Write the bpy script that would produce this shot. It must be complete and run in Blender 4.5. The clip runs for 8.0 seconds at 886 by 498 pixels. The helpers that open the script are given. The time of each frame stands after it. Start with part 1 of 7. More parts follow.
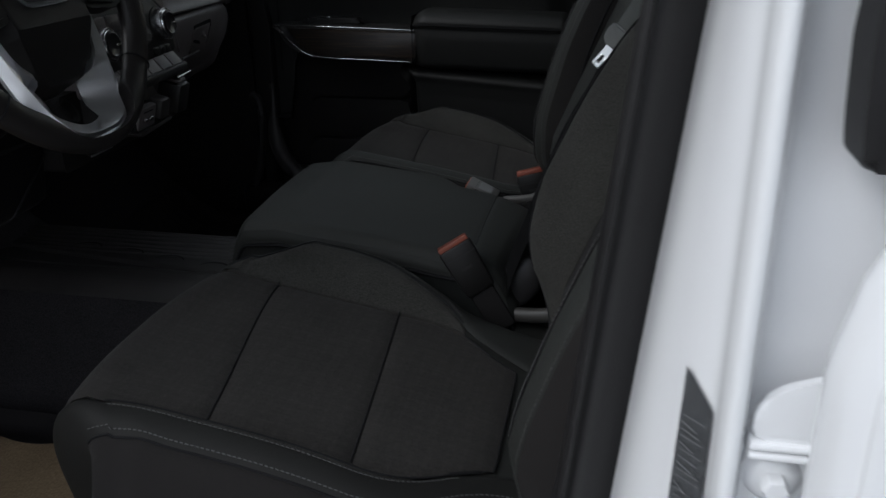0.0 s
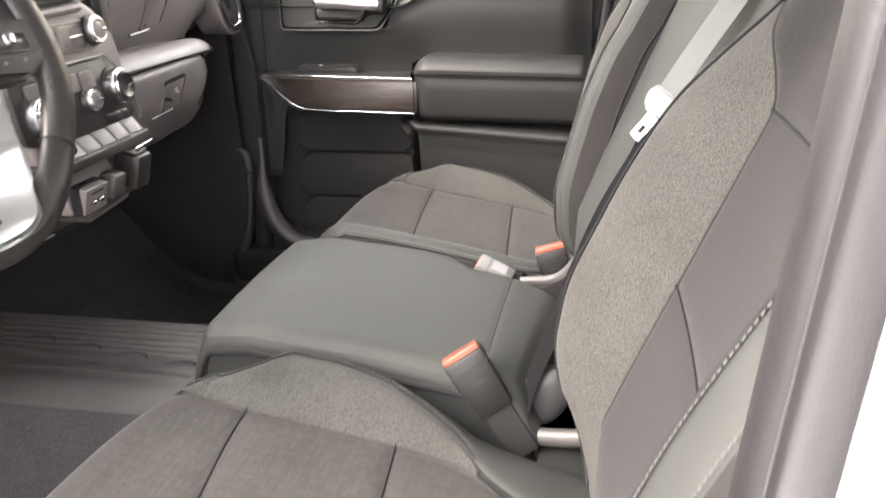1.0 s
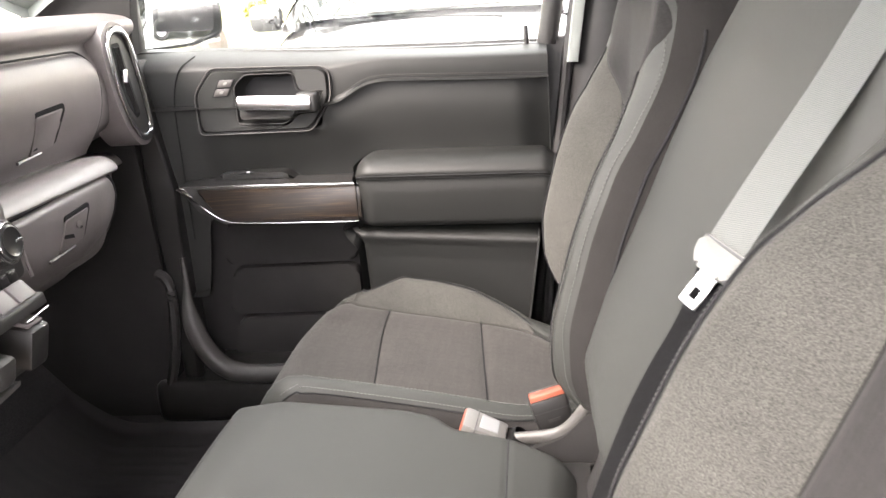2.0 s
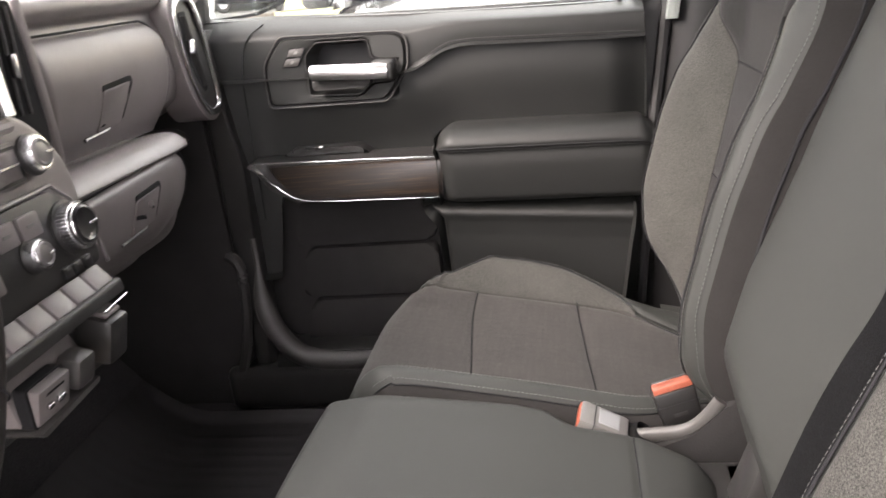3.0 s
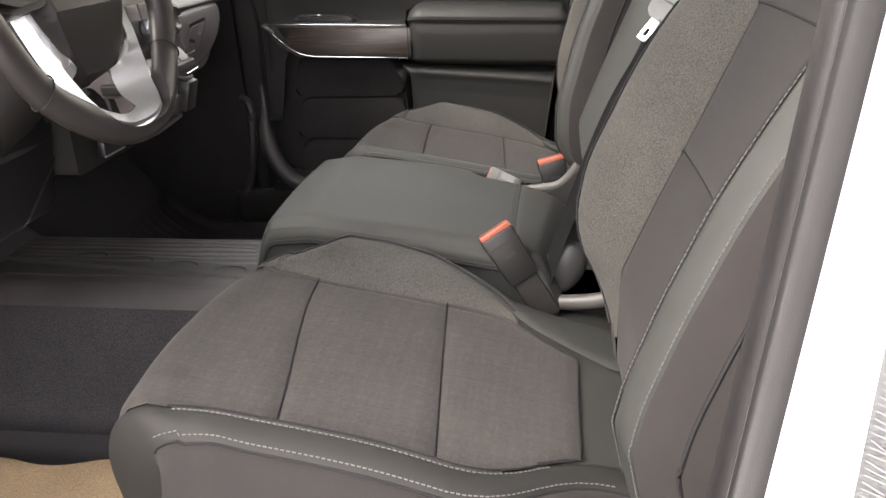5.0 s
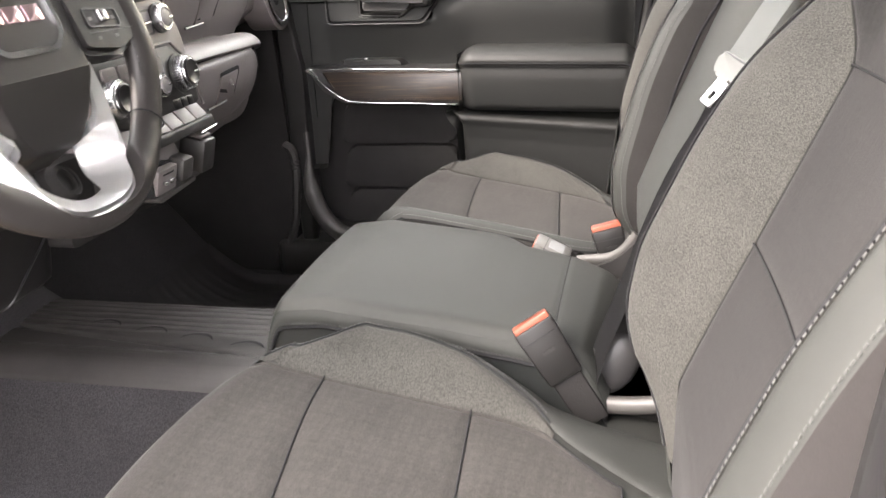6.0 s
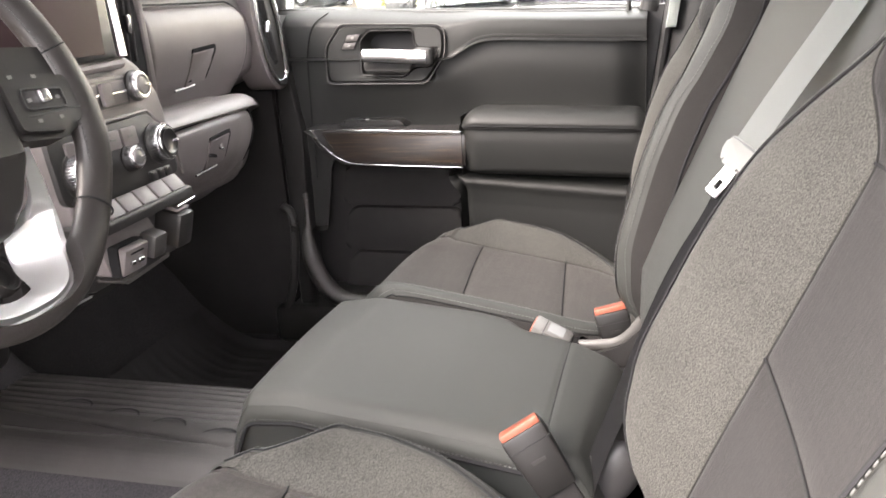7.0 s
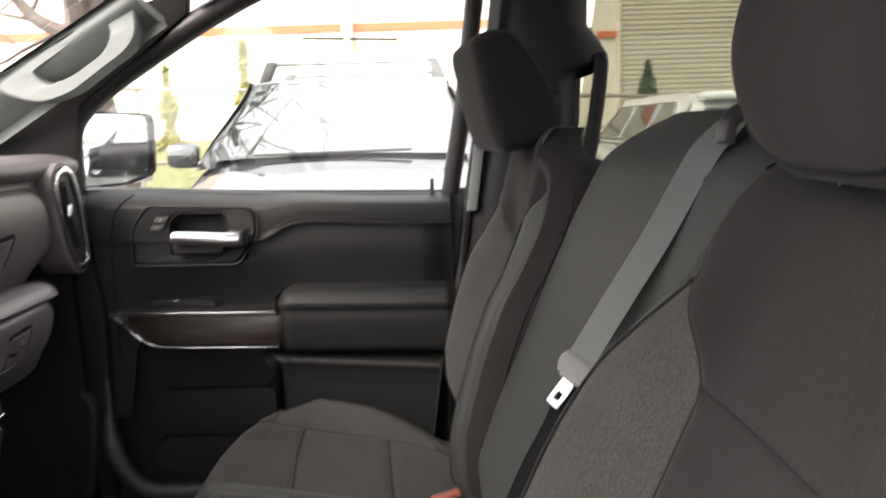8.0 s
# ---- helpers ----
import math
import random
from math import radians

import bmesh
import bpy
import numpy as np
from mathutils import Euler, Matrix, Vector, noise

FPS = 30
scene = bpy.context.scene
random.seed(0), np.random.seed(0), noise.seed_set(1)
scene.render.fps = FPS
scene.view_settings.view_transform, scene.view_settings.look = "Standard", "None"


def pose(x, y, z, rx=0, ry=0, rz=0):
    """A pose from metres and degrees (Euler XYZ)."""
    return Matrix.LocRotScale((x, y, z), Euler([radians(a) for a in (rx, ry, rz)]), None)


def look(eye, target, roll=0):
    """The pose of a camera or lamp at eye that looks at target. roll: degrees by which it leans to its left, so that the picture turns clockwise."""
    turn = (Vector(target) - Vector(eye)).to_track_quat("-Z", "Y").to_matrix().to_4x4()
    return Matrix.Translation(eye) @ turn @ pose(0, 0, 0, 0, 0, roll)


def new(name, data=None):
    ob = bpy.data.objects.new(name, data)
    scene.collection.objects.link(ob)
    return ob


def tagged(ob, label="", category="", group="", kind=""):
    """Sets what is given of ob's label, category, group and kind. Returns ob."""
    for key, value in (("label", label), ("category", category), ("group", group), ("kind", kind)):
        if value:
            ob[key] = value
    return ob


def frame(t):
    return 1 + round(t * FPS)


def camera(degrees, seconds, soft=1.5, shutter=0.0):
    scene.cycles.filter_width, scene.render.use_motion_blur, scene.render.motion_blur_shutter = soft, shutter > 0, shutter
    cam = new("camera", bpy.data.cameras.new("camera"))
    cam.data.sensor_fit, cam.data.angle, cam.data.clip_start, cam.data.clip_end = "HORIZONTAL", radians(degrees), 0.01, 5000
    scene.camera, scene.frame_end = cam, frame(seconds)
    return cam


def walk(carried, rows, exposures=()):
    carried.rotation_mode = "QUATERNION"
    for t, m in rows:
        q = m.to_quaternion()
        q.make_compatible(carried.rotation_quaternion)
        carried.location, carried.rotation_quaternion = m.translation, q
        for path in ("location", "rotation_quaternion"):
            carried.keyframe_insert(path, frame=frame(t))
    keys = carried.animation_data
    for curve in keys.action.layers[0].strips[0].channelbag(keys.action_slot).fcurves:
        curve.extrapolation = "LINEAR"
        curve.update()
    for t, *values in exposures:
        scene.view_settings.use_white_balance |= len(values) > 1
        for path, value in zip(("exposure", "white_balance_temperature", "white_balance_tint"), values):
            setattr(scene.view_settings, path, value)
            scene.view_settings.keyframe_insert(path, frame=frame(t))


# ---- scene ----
cam = camera(54.9, 8.0, 1.45, 0.3)
PATH = [
    (0, (-0.003, -0.03, 1.473), (-0.365, 1.786, 0.718), -0.6),
    (0.5, (-0.054, 0.067, 1.458), (-0.456, 1.876, 0.707), -0.4),
    (1, (-0.038, 0.191, 1.478), (-0.43, 2.026, 0.785), -1.8),
    (1.5, (-0.066, 0.294, 1.516), (-0.376, 2.173, 0.906), -3.4),
    (1.7, (-0.093, 0.34, 1.526), (-0.337, 2.238, 0.944), -3.2),
    (2.8, (-0.202, 0.509, 1.519), (-0.468, 2.395, 0.91), -6.9),
    (3, (-0.21, 0.497, 1.5), (-0.54, 2.369, 0.878), -6.1),
    (3.5, (-0.197, 0.365, 1.503), (-0.538, 2.216, 0.828), -4.2),
    (4, (-0.158, 0.12, 1.473), (-0.412, 1.961, 0.734), -3.9),
    (4.2, (-0.143, 0.059, 1.466), (-0.378, 1.901, 0.723), -4.1),
    (5.3, (-0.117, -0.022, 1.43), (-0.407, 1.822, 0.712), -0.8),
    (5.5, (-0.123, -0.004, 1.446), (-0.439, 1.849, 0.765), -0.2),
    (6, (-0.085, 0.149, 1.448), (-0.525, 1.981, 0.776), -3.0),
    (6.5, (-0.06, 0.239, 1.456), (-0.597, 2.06, 0.827), -3.1),
    (7, (-0.064, 0.25, 1.469), (-0.558, 2.101, 0.894), -2.8),
    (7.5, (-0.081, 0.245, 1.493), (-0.393, 2.169, 1.045), -1.6),
    (8, (-0.128, 0.226, 1.556), (-0.115, 2.206, 1.273), -1.8),
]
EXPOSURES = [(0, 0.05, 6000, 11), (0.3, 2.0, 6150, 14), (0.6, 3.42, 6500, 16), (1.0, 4.25, 7000, 18), (1.7, 4.45, 7000, 18), (3.0, 3.68, 7000, 20), (3.5, 4.15, 7000, 19), (4.0, 4.6, 7000, 19),
             (5.3, 3.16, 7000, 18), (6.0, 4.15, 7000, 18), (7.0, 4.18, 7000, 19), (7.5, 3.45, 7000, 19), (8.0, 2.42, 6900, 19)]
walk(cam, [(t, look(eye, target, roll)) for t, eye, target, roll in PATH], EXPOSURES)

# ---- daylight: a bright overcast sky with a faint, very soft sun ----
world = bpy.data.worlds.new("sky")
scene.world = world
world.use_nodes = True
_wn = world.node_tree.nodes
_sky = _wn.new("ShaderNodeTexSky")
_sky.sky_type = "NISHITA"
_sky.sun_disc = False
_sky.sun_elevation = radians(45)
_sky.sun_rotation = radians(234)
_sky.air_density, _sky.dust_density, _sky.ozone_density = 1.0, 4.0, 1.0
_hsv = _wn.new("ShaderNodeHueSaturation")
_hsv.inputs["Saturation"].default_value = 0.35
_wn["Background"].inputs["Strength"].default_value = 0.15
world.node_tree.links.new(_sky.outputs[0], _hsv.inputs["Color"])
# high cloud: an even white veil over the sky
_veil = _wn.new("ShaderNodeMix")
_veil.data_type = "RGBA"
_veil.inputs[0].default_value = 0.7
_veil.inputs[7].default_value = (7.6, 7.8, 8.0, 1)
world.node_tree.links.new(_hsv.outputs[0], _veil.inputs[6])
world.node_tree.links.new(_veil.outputs[2], _wn["Background"].inputs["Color"])

sun = new("sun", bpy.data.lights.new("sun", "SUN"))
sun.data.energy, sun.data.angle, sun.data.color = 1.3, radians(35), (1.0, 0.96, 0.9)
sun.matrix_world = look((-5.0, -3.6, 6.0), (-0.3, 1.0, 1.1))

# ---- materials ----
def material(name, color, rough=0.5, metal=0.0, spec=0.5, coat=0.0):
    m = bpy.data.materials.new(name)
    m.use_nodes = True
    b = m.node_tree.nodes["Principled BSDF"]
    b.inputs["Base Color"].default_value = (*color, 1)
    b.inputs["Roughness"].default_value = rough
    b.inputs["Metallic"].default_value = metal
    b.inputs["Specular IOR Level"].default_value = spec
    b.inputs["Coat Weight"].default_value = coat
    b.inputs["Coat Roughness"].default_value = 0.08
    return m


def nodes_of(m):
    return m.node_tree.nodes, m.node_tree.links, m.node_tree.nodes["Principled BSDF"]


def coords(m, scale=(1, 1, 1), rot=(0, 0, 0)):
    n, l, _ = nodes_of(m)
    c, mp = n.new("ShaderNodeTexCoord"), n.new("ShaderNodeMapping")
    mp.inputs["Scale"].default_value = scale
    mp.inputs["Rotation"].default_value = [radians(a) for a in rot]
    l.new(c.outputs["Object"], mp.inputs["Vector"])
    return mp.outputs["Vector"]


def noise_tex(m, vector, scale, detail=3.0, rough=0.6):
    n, l, _ = nodes_of(m)
    t = n.new("ShaderNodeTexNoise")
    t.inputs["Scale"].default_value, t.inputs["Detail"].default_value, t.inputs["Roughness"].default_value = scale, detail, rough
    l.new(vector, t.inputs["Vector"])
    return t.outputs["Fac"]


def ramp(m, fac, stops):
    n, l, _ = nodes_of(m)
    r = n.new("ShaderNodeValToRGB")
    while len(r.color_ramp.elements) < len(stops):
        r.color_ramp.elements.new(0.5)
    for e, (p, c) in zip(r.color_ramp.elements, stops):
        e.position, e.color = p, (*c, 1)
    l.new(fac, r.inputs["Fac"])
    return r.outputs["Color"]


def math_node(m, op, a, b):
    n, l, _ = nodes_of(m)
    k = n.new("ShaderNodeMath")
    k.operation = op
    for i, v in enumerate((a, b)):
        if isinstance(v, (int, float)):
            k.inputs[i].default_value = v
        else:
            l.new(v, k.inputs[i])
    return k.outputs[0]


def mix_color(m, fac, a, b, mode="MIX"):
    n, l, _ = nodes_of(m)
    k = n.new("ShaderNodeMix")
    k.data_type, k.blend_type = "RGBA", mode
    for i, v in ((0, fac), (6, a), (7, b)):
        if isinstance(v, (int, float)):
            k.inputs[i].default_value = v
        elif isinstance(v, tuple):
            k.inputs[i].default_value = (*v, 1)
        else:
            l.new(v, k.inputs[i])
    return k.outputs[2]


def bump(m, height, strength=0.3, distance=0.001):
    n, l, b = nodes_of(m)
    k = n.new("ShaderNodeBump")
    k.inputs["Strength"].default_value, k.inputs["Distance"].default_value = strength, distance
    l.new(height, k.inputs["Height"])
    l.new(k.outputs["Normal"], b.inputs["Normal"])


def paint(m, color_socket):
    n, l, b = nodes_of(m)
    l.new(color_socket, b.inputs["Base Color"])


def rough_from(m, fac, lo, hi):
    n, l, b = nodes_of(m)
    k = n.new("ShaderNodeMapRange")
    k.inputs["To Min"].default_value, k.inputs["To Max"].default_value = lo, hi
    l.new(fac, k.inputs["Value"])
    l.new(k.outputs["Result"], b.inputs["Roughness"])


def grained(name, color, rough, grain=900.0, depth=0.25, tint=0.25, spec=0.4):
    """Moulded plastic or vinyl: fine leather grain, faint dust and wear at a larger scale."""
    m = material(name, color, rough, spec=spec)
    v = coords(m)
    n, l, b = nodes_of(m)
    vor = n.new("ShaderNodeTexVoronoi")
    vor.inputs["Scale"].default_value = grain
    l.new(v, vor.inputs["Vector"])
    big = noise_tex(m, v, 9.0, 5.0)
    lo = tuple(c * (1 - tint) for c in color)
    hi = tuple(min(1, c * (1 + tint)) for c in color)
    paint(m, ramp(m, big, [(0.3, lo), (0.7, hi)]))
    rough_from(m, big, max(0.05, rough - 0.08), min(1, rough + 0.08))
    bump(m, vor.outputs["Distance"], depth, 0.0006)
    return m


def woven(name, dark, light, scale, contrast=(0.35, 0.65), lines=0.0, line_axis=0, spec=0.2, depth=0.35, cells=0.0):
    """Seat cloth: yarn-sized mottling, with faint ribs where the cloth has them."""
    m = material(name, dark, 0.92, spec=spec)
    v = coords(m)
    n, l, b = nodes_of(m)
    fine = noise_tex(m, v, scale, 2.0, 0.75)
    broad = noise_tex(m, v, 14.0, 4.0)
    col = ramp(m, fine, [(contrast[0], dark), (contrast[1], light)])
    shade = ramp(m, broad, [(0.3, (0.86, 0.86, 0.86)), (0.7, (1.1, 1.1, 1.1))])
    col = mix_color(m, 1.0, col, shade, "MULTIPLY")
    height = fine
    if lines:
        w = n.new("ShaderNodeTexWave")
        w.wave_type, w.bands_direction = "BANDS", ("X", "Y", "Z")[line_axis]
        w.inputs["Scale"].default_value, w.inputs["Distortion"].default_value = lines, 3.0
        w.inputs["Detail"].default_value, w.inputs["Detail Scale"].default_value = 2.0, 2.0
        l.new(v, w.inputs["Vector"])
        col = mix_color(m, 1.0, col, ramp(m, w.outputs["Fac"], [(0.2, (0.965, 0.965, 0.965)), (0.8, (1.03, 1.03, 1.03))]), "MULTIPLY")
        height = math_node(m, "ADD", fine, math_node(m, "MULTIPLY", w.outputs["Fac"], 0.18))
    if cells:
        # woven-in lozenges, a few millimetres across
        vor = n.new("ShaderNodeTexVoronoi")
        vor.inputs["Scale"].default_value, vor.inputs["Randomness"].default_value = cells, 0.35
        l.new(coords(m, (0.9, 0.45, 0.9), (0, 12, 0)), vor.inputs["Vector"])
        col = mix_color(m, 1.0, col, ramp(m, vor.outputs["Distance"], [(0.15, (1.06, 1.06, 1.06)), (0.6, (0.87, 0.87, 0.87))]), "MULTIPLY")
        height = math_node(m, "SUBTRACT", height, math_node(m, "MULTIPLY", vor.outputs["Distance"], 0.5))
    paint(m, col)
    bump(m, height, depth, 0.0008)
    b.inputs["Sheen Weight"].default_value = 0.04
    b.inputs["Sheen Roughness"].default_value = 0.5
    return m


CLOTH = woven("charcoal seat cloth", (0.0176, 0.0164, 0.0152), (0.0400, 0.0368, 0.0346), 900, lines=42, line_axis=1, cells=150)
# darker copy of the seat cloth: the backrests' shade is put into its colour
CLOTH_SHADED = woven("charcoal seat cloth, shaded copy", (0.0068, 0.0063, 0.0062), (0.0156, 0.0145, 0.0144), 900, lines=42, line_axis=1, cells=150)
HEATHER = woven("heather grey cloth", (0.0175, 0.0172, 0.0157), (0.0510, 0.0499, 0.0455), 700, (0.36, 0.66))
MESHCLOTH = woven("brown-grey side cloth", (0.0110, 0.0100, 0.0097), (0.0165, 0.0150, 0.0146), 1500, (0.35, 0.65), depth=0.3)
HEADCLOTH = woven("dark headrest cloth", (0.0080, 0.0071, 0.0072), (0.0125, 0.0112, 0.0113), 1400, (0.35, 0.65), depth=0.25)
VINYL = grained("dark grey vinyl", (0.0222, 0.0244, 0.0237), 0.55, 1400, 0.15, 0.12, 0.35)
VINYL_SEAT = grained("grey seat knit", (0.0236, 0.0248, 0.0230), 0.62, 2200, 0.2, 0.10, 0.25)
# the seat knit toned down: shade on the driver's doorway-side roll, held in colour
KNIT_SHADED = grained("grey seat knit, shaded copy", (0.0140, 0.0138, 0.0130), 0.66, 2200, 0.2, 0.10, 0.2)
PIPING = material("black piping", (0.012, 0.012, 0.013), 0.85, spec=0.15)
THREAD = material("light grey thread", (0.072, 0.074, 0.073), 0.8)
DARKTHREAD = material("dark thread", (0.03, 0.03, 0.03), 0.8)
DASH = grained("brown-black dash plastic", (0.122, 0.109, 0.108), 0.45, 800, 0.25, 0.15, 0.4)
LIPGREY = grained("grey moulded pocket lip", (0.034, 0.032, 0.031), 0.5, 900, 0.2, 0.1)
PILLARTRIM = grained("black pillar plastic", (0.0085, 0.0080, 0.0084), 0.5, 900, 0.2, 0.15, 0.3)
DOORPLASTIC = grained("black door plastic", (0.0126, 0.0122, 0.0122), 0.42, 900, 0.2, 0.15)
DOORSOFT = grained("soft charcoal door skin", (0.0108, 0.0112, 0.0108), 0.58, 1100, 0.15, 0.10, 0.28)
BLACK = grained("black plastic", (0.0175, 0.0168, 0.0166), 0.46, 1000, 0.2, 0.2)
SATINBLACK = material("satin black plastic", (0.0104, 0.0104, 0.0111), 0.28)
HUB = grained("dark airbag pad plastic", (0.0100, 0.0092, 0.0090), 0.45, 1000, 0.2, 0.15)
SWITCHBLACK = grained("black switch panel plastic", (0.0060, 0.0056, 0.0056), 0.42, 1000, 0.15, 0.15, 0.3)
LEATHER = grained("brown-grey wheel leather", (0.0175, 0.0156, 0.0150), 0.42, 1100, 0.2, 0.15)
RUBBER = grained("black rubber seal", (0.0074, 0.0068, 0.0072), 0.55, 600, 0.15, 0.2)
SILVER = material("satin silver", (0.80, 0.80, 0.81), 0.30, 1.0)
SPOKESILVER = material("bright satin spoke silver", (0.88, 0.88, 0.89), 0.36, 1.0)
BADGE = material("red-tinted badge chrome", (0.88, 0.62, 0.66), 0.2, 1.0)
KNURL = material("dull chrome knurl", (0.56, 0.56, 0.57), 0.26, 1.0)
KNOBFACE = material("grey knob face", (0.16, 0.155, 0.155), 0.42, 0.6)
CHROME = material("chrome", (0.86, 0.87, 0.88), 0.12, 1.0)
STEEL = material("buckle steel", (0.72, 0.72, 0.72), 0.3, 1.0)
REDPLASTIC = material("red buckle button", (0.21, 0.050, 0.026), 0.5)
GREYPLASTIC = grained("grey buckle plastic", (0.105, 0.103, 0.100), 0.40, 700, 0.15, 0.1)
TRIMGREY = grained("pale grey pillar plastic", (0.185, 0.200, 0.190), 0.55, 900, 0.2, 0.06)
HEADLINER = woven("headliner cloth", (0.26, 0.27, 0.265), (0.34, 0.35, 0.345), 900)
CARPET = woven("black carpet", (0.0190, 0.0178, 0.0195), (0.0420, 0.0396, 0.0430), 420, depth=1.0)
KRAFT = woven("tan kraft paper mat", (0.24, 0.17, 0.10), (0.32, 0.23, 0.14), 260, lines=60, line_axis=0)
SCREEN = material("dark display glass", (0.034, 0.021, 0.023), 0.16, spec=0.06)

POCKET = grained("matt black pocket lining", (0.0170, 0.0163, 0.0162), 0.8, 500, 0.3, 0.2, 0.08)
DARKMAT = grained("black rubber mat", (0.0190, 0.0176, 0.0188), 0.6, 500, 0.2, 0.2, 0.25)
MAT = grained("ribbed black rubber mat", (0.036, 0.0334, 0.0325), 0.5, 500, 0.2, 0.3)


def webbing():
    m = material("grey belt webbing", (0.26, 0.275, 0.265), 0.7)
    v = coords(m)
    n, l, b = nodes_of(m)
    w = n.new("ShaderNodeTexWave")
    w.bands_direction = "DIAGONAL"
    w.inputs["Scale"].default_value, w.inputs["Distortion"].default_value = 260, 1.5
    l.new(v, w.inputs["Vector"])
    paint(m, ramp(m, w.outputs["Fac"], [(0.1, (0.118, 0.126, 0.122)), (0.9, (0.180, 0.190, 0.183))]))
    bump(m, w.outputs["Fac"], 0.25, 0.0003)
    return m


def wood():
    m = material("dark wood trim", (0.06, 0.035, 0.022), 0.36, coat=0.12)
    v = coords(m, (1.2, 45, 45))
    fine, broad = noise_tex(m, v, 9.0, 8.0, 0.7), noise_tex(m, coords(m, (3, 25, 25)), 3.0, 4.0)
    col = ramp(m, fine, [(0.34, (0.003, 0.0021, 0.0017)), (0.52, (0.0085, 0.0052, 0.0036)), (0.74, (0.070, 0.042, 0.021))])
    paint(m, mix_color(m, 1.0, col, ramp(m, broad, [(0.3, (0.7, 0.7, 0.7)), (0.7, (1.25, 1.2, 1.15))]), "MULTIPLY"))
    bump(m, fine, 0.2, 0.0003)
    return m


def body_paint(name, color, flake=0.0):
    m = material(name, color, 0.25, coat=0.7)
    v = coords(m)
    big = noise_tex(m, v, 4.0, 5.0)
    paint(m, ramp(m, big, [(0.3, tuple(c * 0.985 for c in color)), (0.7, tuple(min(1, c * 1.01) for c in color))]))
    rough_from(m, big, 0.24, 0.28)
    return m


def clear_glass(name, tint=(1, 1, 1), mirror=0.06):
    """Thin pane: clear, with a little mirror gloss on it."""
    m = bpy.data.materials.new(name)
    m.use_nodes = True
    n, l = m.node_tree.nodes, m.node_tree.links
    n.remove(n["Principled BSDF"])
    t, g, mix = n.new("ShaderNodeBsdfTransparent"), n.new("ShaderNodeBsdfGlossy"), n.new("ShaderNodeMixShader")
    t.inputs["Color"].default_value = (*tint, 1)
    g.inputs["Roughness"].default_value = 0.02
    mix.inputs["Fac"].default_value = mirror
    l.new(t.outputs[0], mix.inputs[1])
    l.new(g.outputs[0], mix.inputs[2])
    l.new(mix.outputs[0], n["Material Output"].inputs["Surface"])
    return m


BELT, WOOD = webbing(), wood()
WHITEPAINT = body_paint("white body paint", (0.80, 0.81, 0.82))
BLACKPAINT = material("black car paint", (0.012, 0.012, 0.013), 0.06, spec=0.5)
BLACKPAINT.node_tree.nodes["Principled BSDF"].inputs["IOR"].default_value = 2.2
DARKPAINT = material("dark car paint", (0.012, 0.012, 0.013), 0.12, spec=0.25)
GLASS = clear_glass("window glass", (0.94, 0.97, 0.95))
MIRROR = material("mirror silver", (0.92, 0.93, 0.93), 0.01, 1.0)
TINTGLASS = clear_glass("privacy glass", (0.42, 0.44, 0.40), 0.05)
CARGLASS = material("dark car glass", (0.02, 0.025, 0.025), 0.02)
CARGLASS.node_tree.nodes["Principled BSDF"].inputs["IOR"].default_value = 3.2
TYRE = grained("tyre rubber", (0.02, 0.02, 0.02), 0.8, 60, 0.3, 0.2)
ALLOY = material("alloy rim", (0.6, 0.6, 0.62), 0.3, 1.0)
LAMPGLASS = material("clear lamp lens", (0.7, 0.7, 0.7), 0.08, coat=1.0)

# ---- building blocks ----
def thing(name, at, label, category, group="", kind=""):
    ob = new(name)
    ob.location = at
    ob.empty_display_size = 0.05
    return tagged(ob, label, category, group, kind)


def link_mesh(name, data, mat, parent=None, label="", smooth=True):
    if isinstance(data, bmesh.types.BMesh):
        bm, data = data, bpy.data.meshes.new(name)
        bmesh.ops.recalc_face_normals(bm, faces=bm.faces)
        bm.to_mesh(data)
        bm.free()
    data.materials.append(mat)
    if smooth:
        data.shade_smooth()
        data.set_sharp_from_angle(angle=radians(38))
    ob = new(name, data)
    if parent is not None:
        ob.parent = parent
        base = parent.location if parent.parent is None else Vector((0, 0, 0))
        ob.matrix_parent_inverse = Matrix.Translation(-base)
    if label:
        ob["label"] = label
    return ob


def part(name, data, mat, parent, label="", smooth=True):
    return link_mesh(name, data, mat, parent, label, smooth)


def joined(*bms):
    out = bmesh.new()
    for b in bms:
        me = bpy.data.meshes.new("tmp")
        b.to_mesh(me)
        b.free()
        out.from_mesh(me)
        bpy.data.meshes.remove(me)
    return out


def smoothstep(a, b, x):
    t = min(1.0, max(0.0, (x - a) / (b - a)))
    return t * t * (3 - 2 * t)


def lerp_table(table, x):
    """Piecewise smooth interpolation in a short table of (x, value)."""
    if x <= table[0][0]:
        return table[0][1]
    for (x0, v0), (x1, v1) in zip(table, table[1:]):
        if x <= x1:
            t = (x - x0) / (x1 - x0)
            return v0 + (v1 - v0) * t
    return table[-1][1]


def soft_table(table, x, w=0.02):
    """The same, rounded over a width w."""
    return sum(lerp_table(table, x + w * k) * c for k, c in ((-1.0, 0.16), (-0.5, 0.22), (0, 0.24), (0.5, 0.22), (1.0, 0.16)))


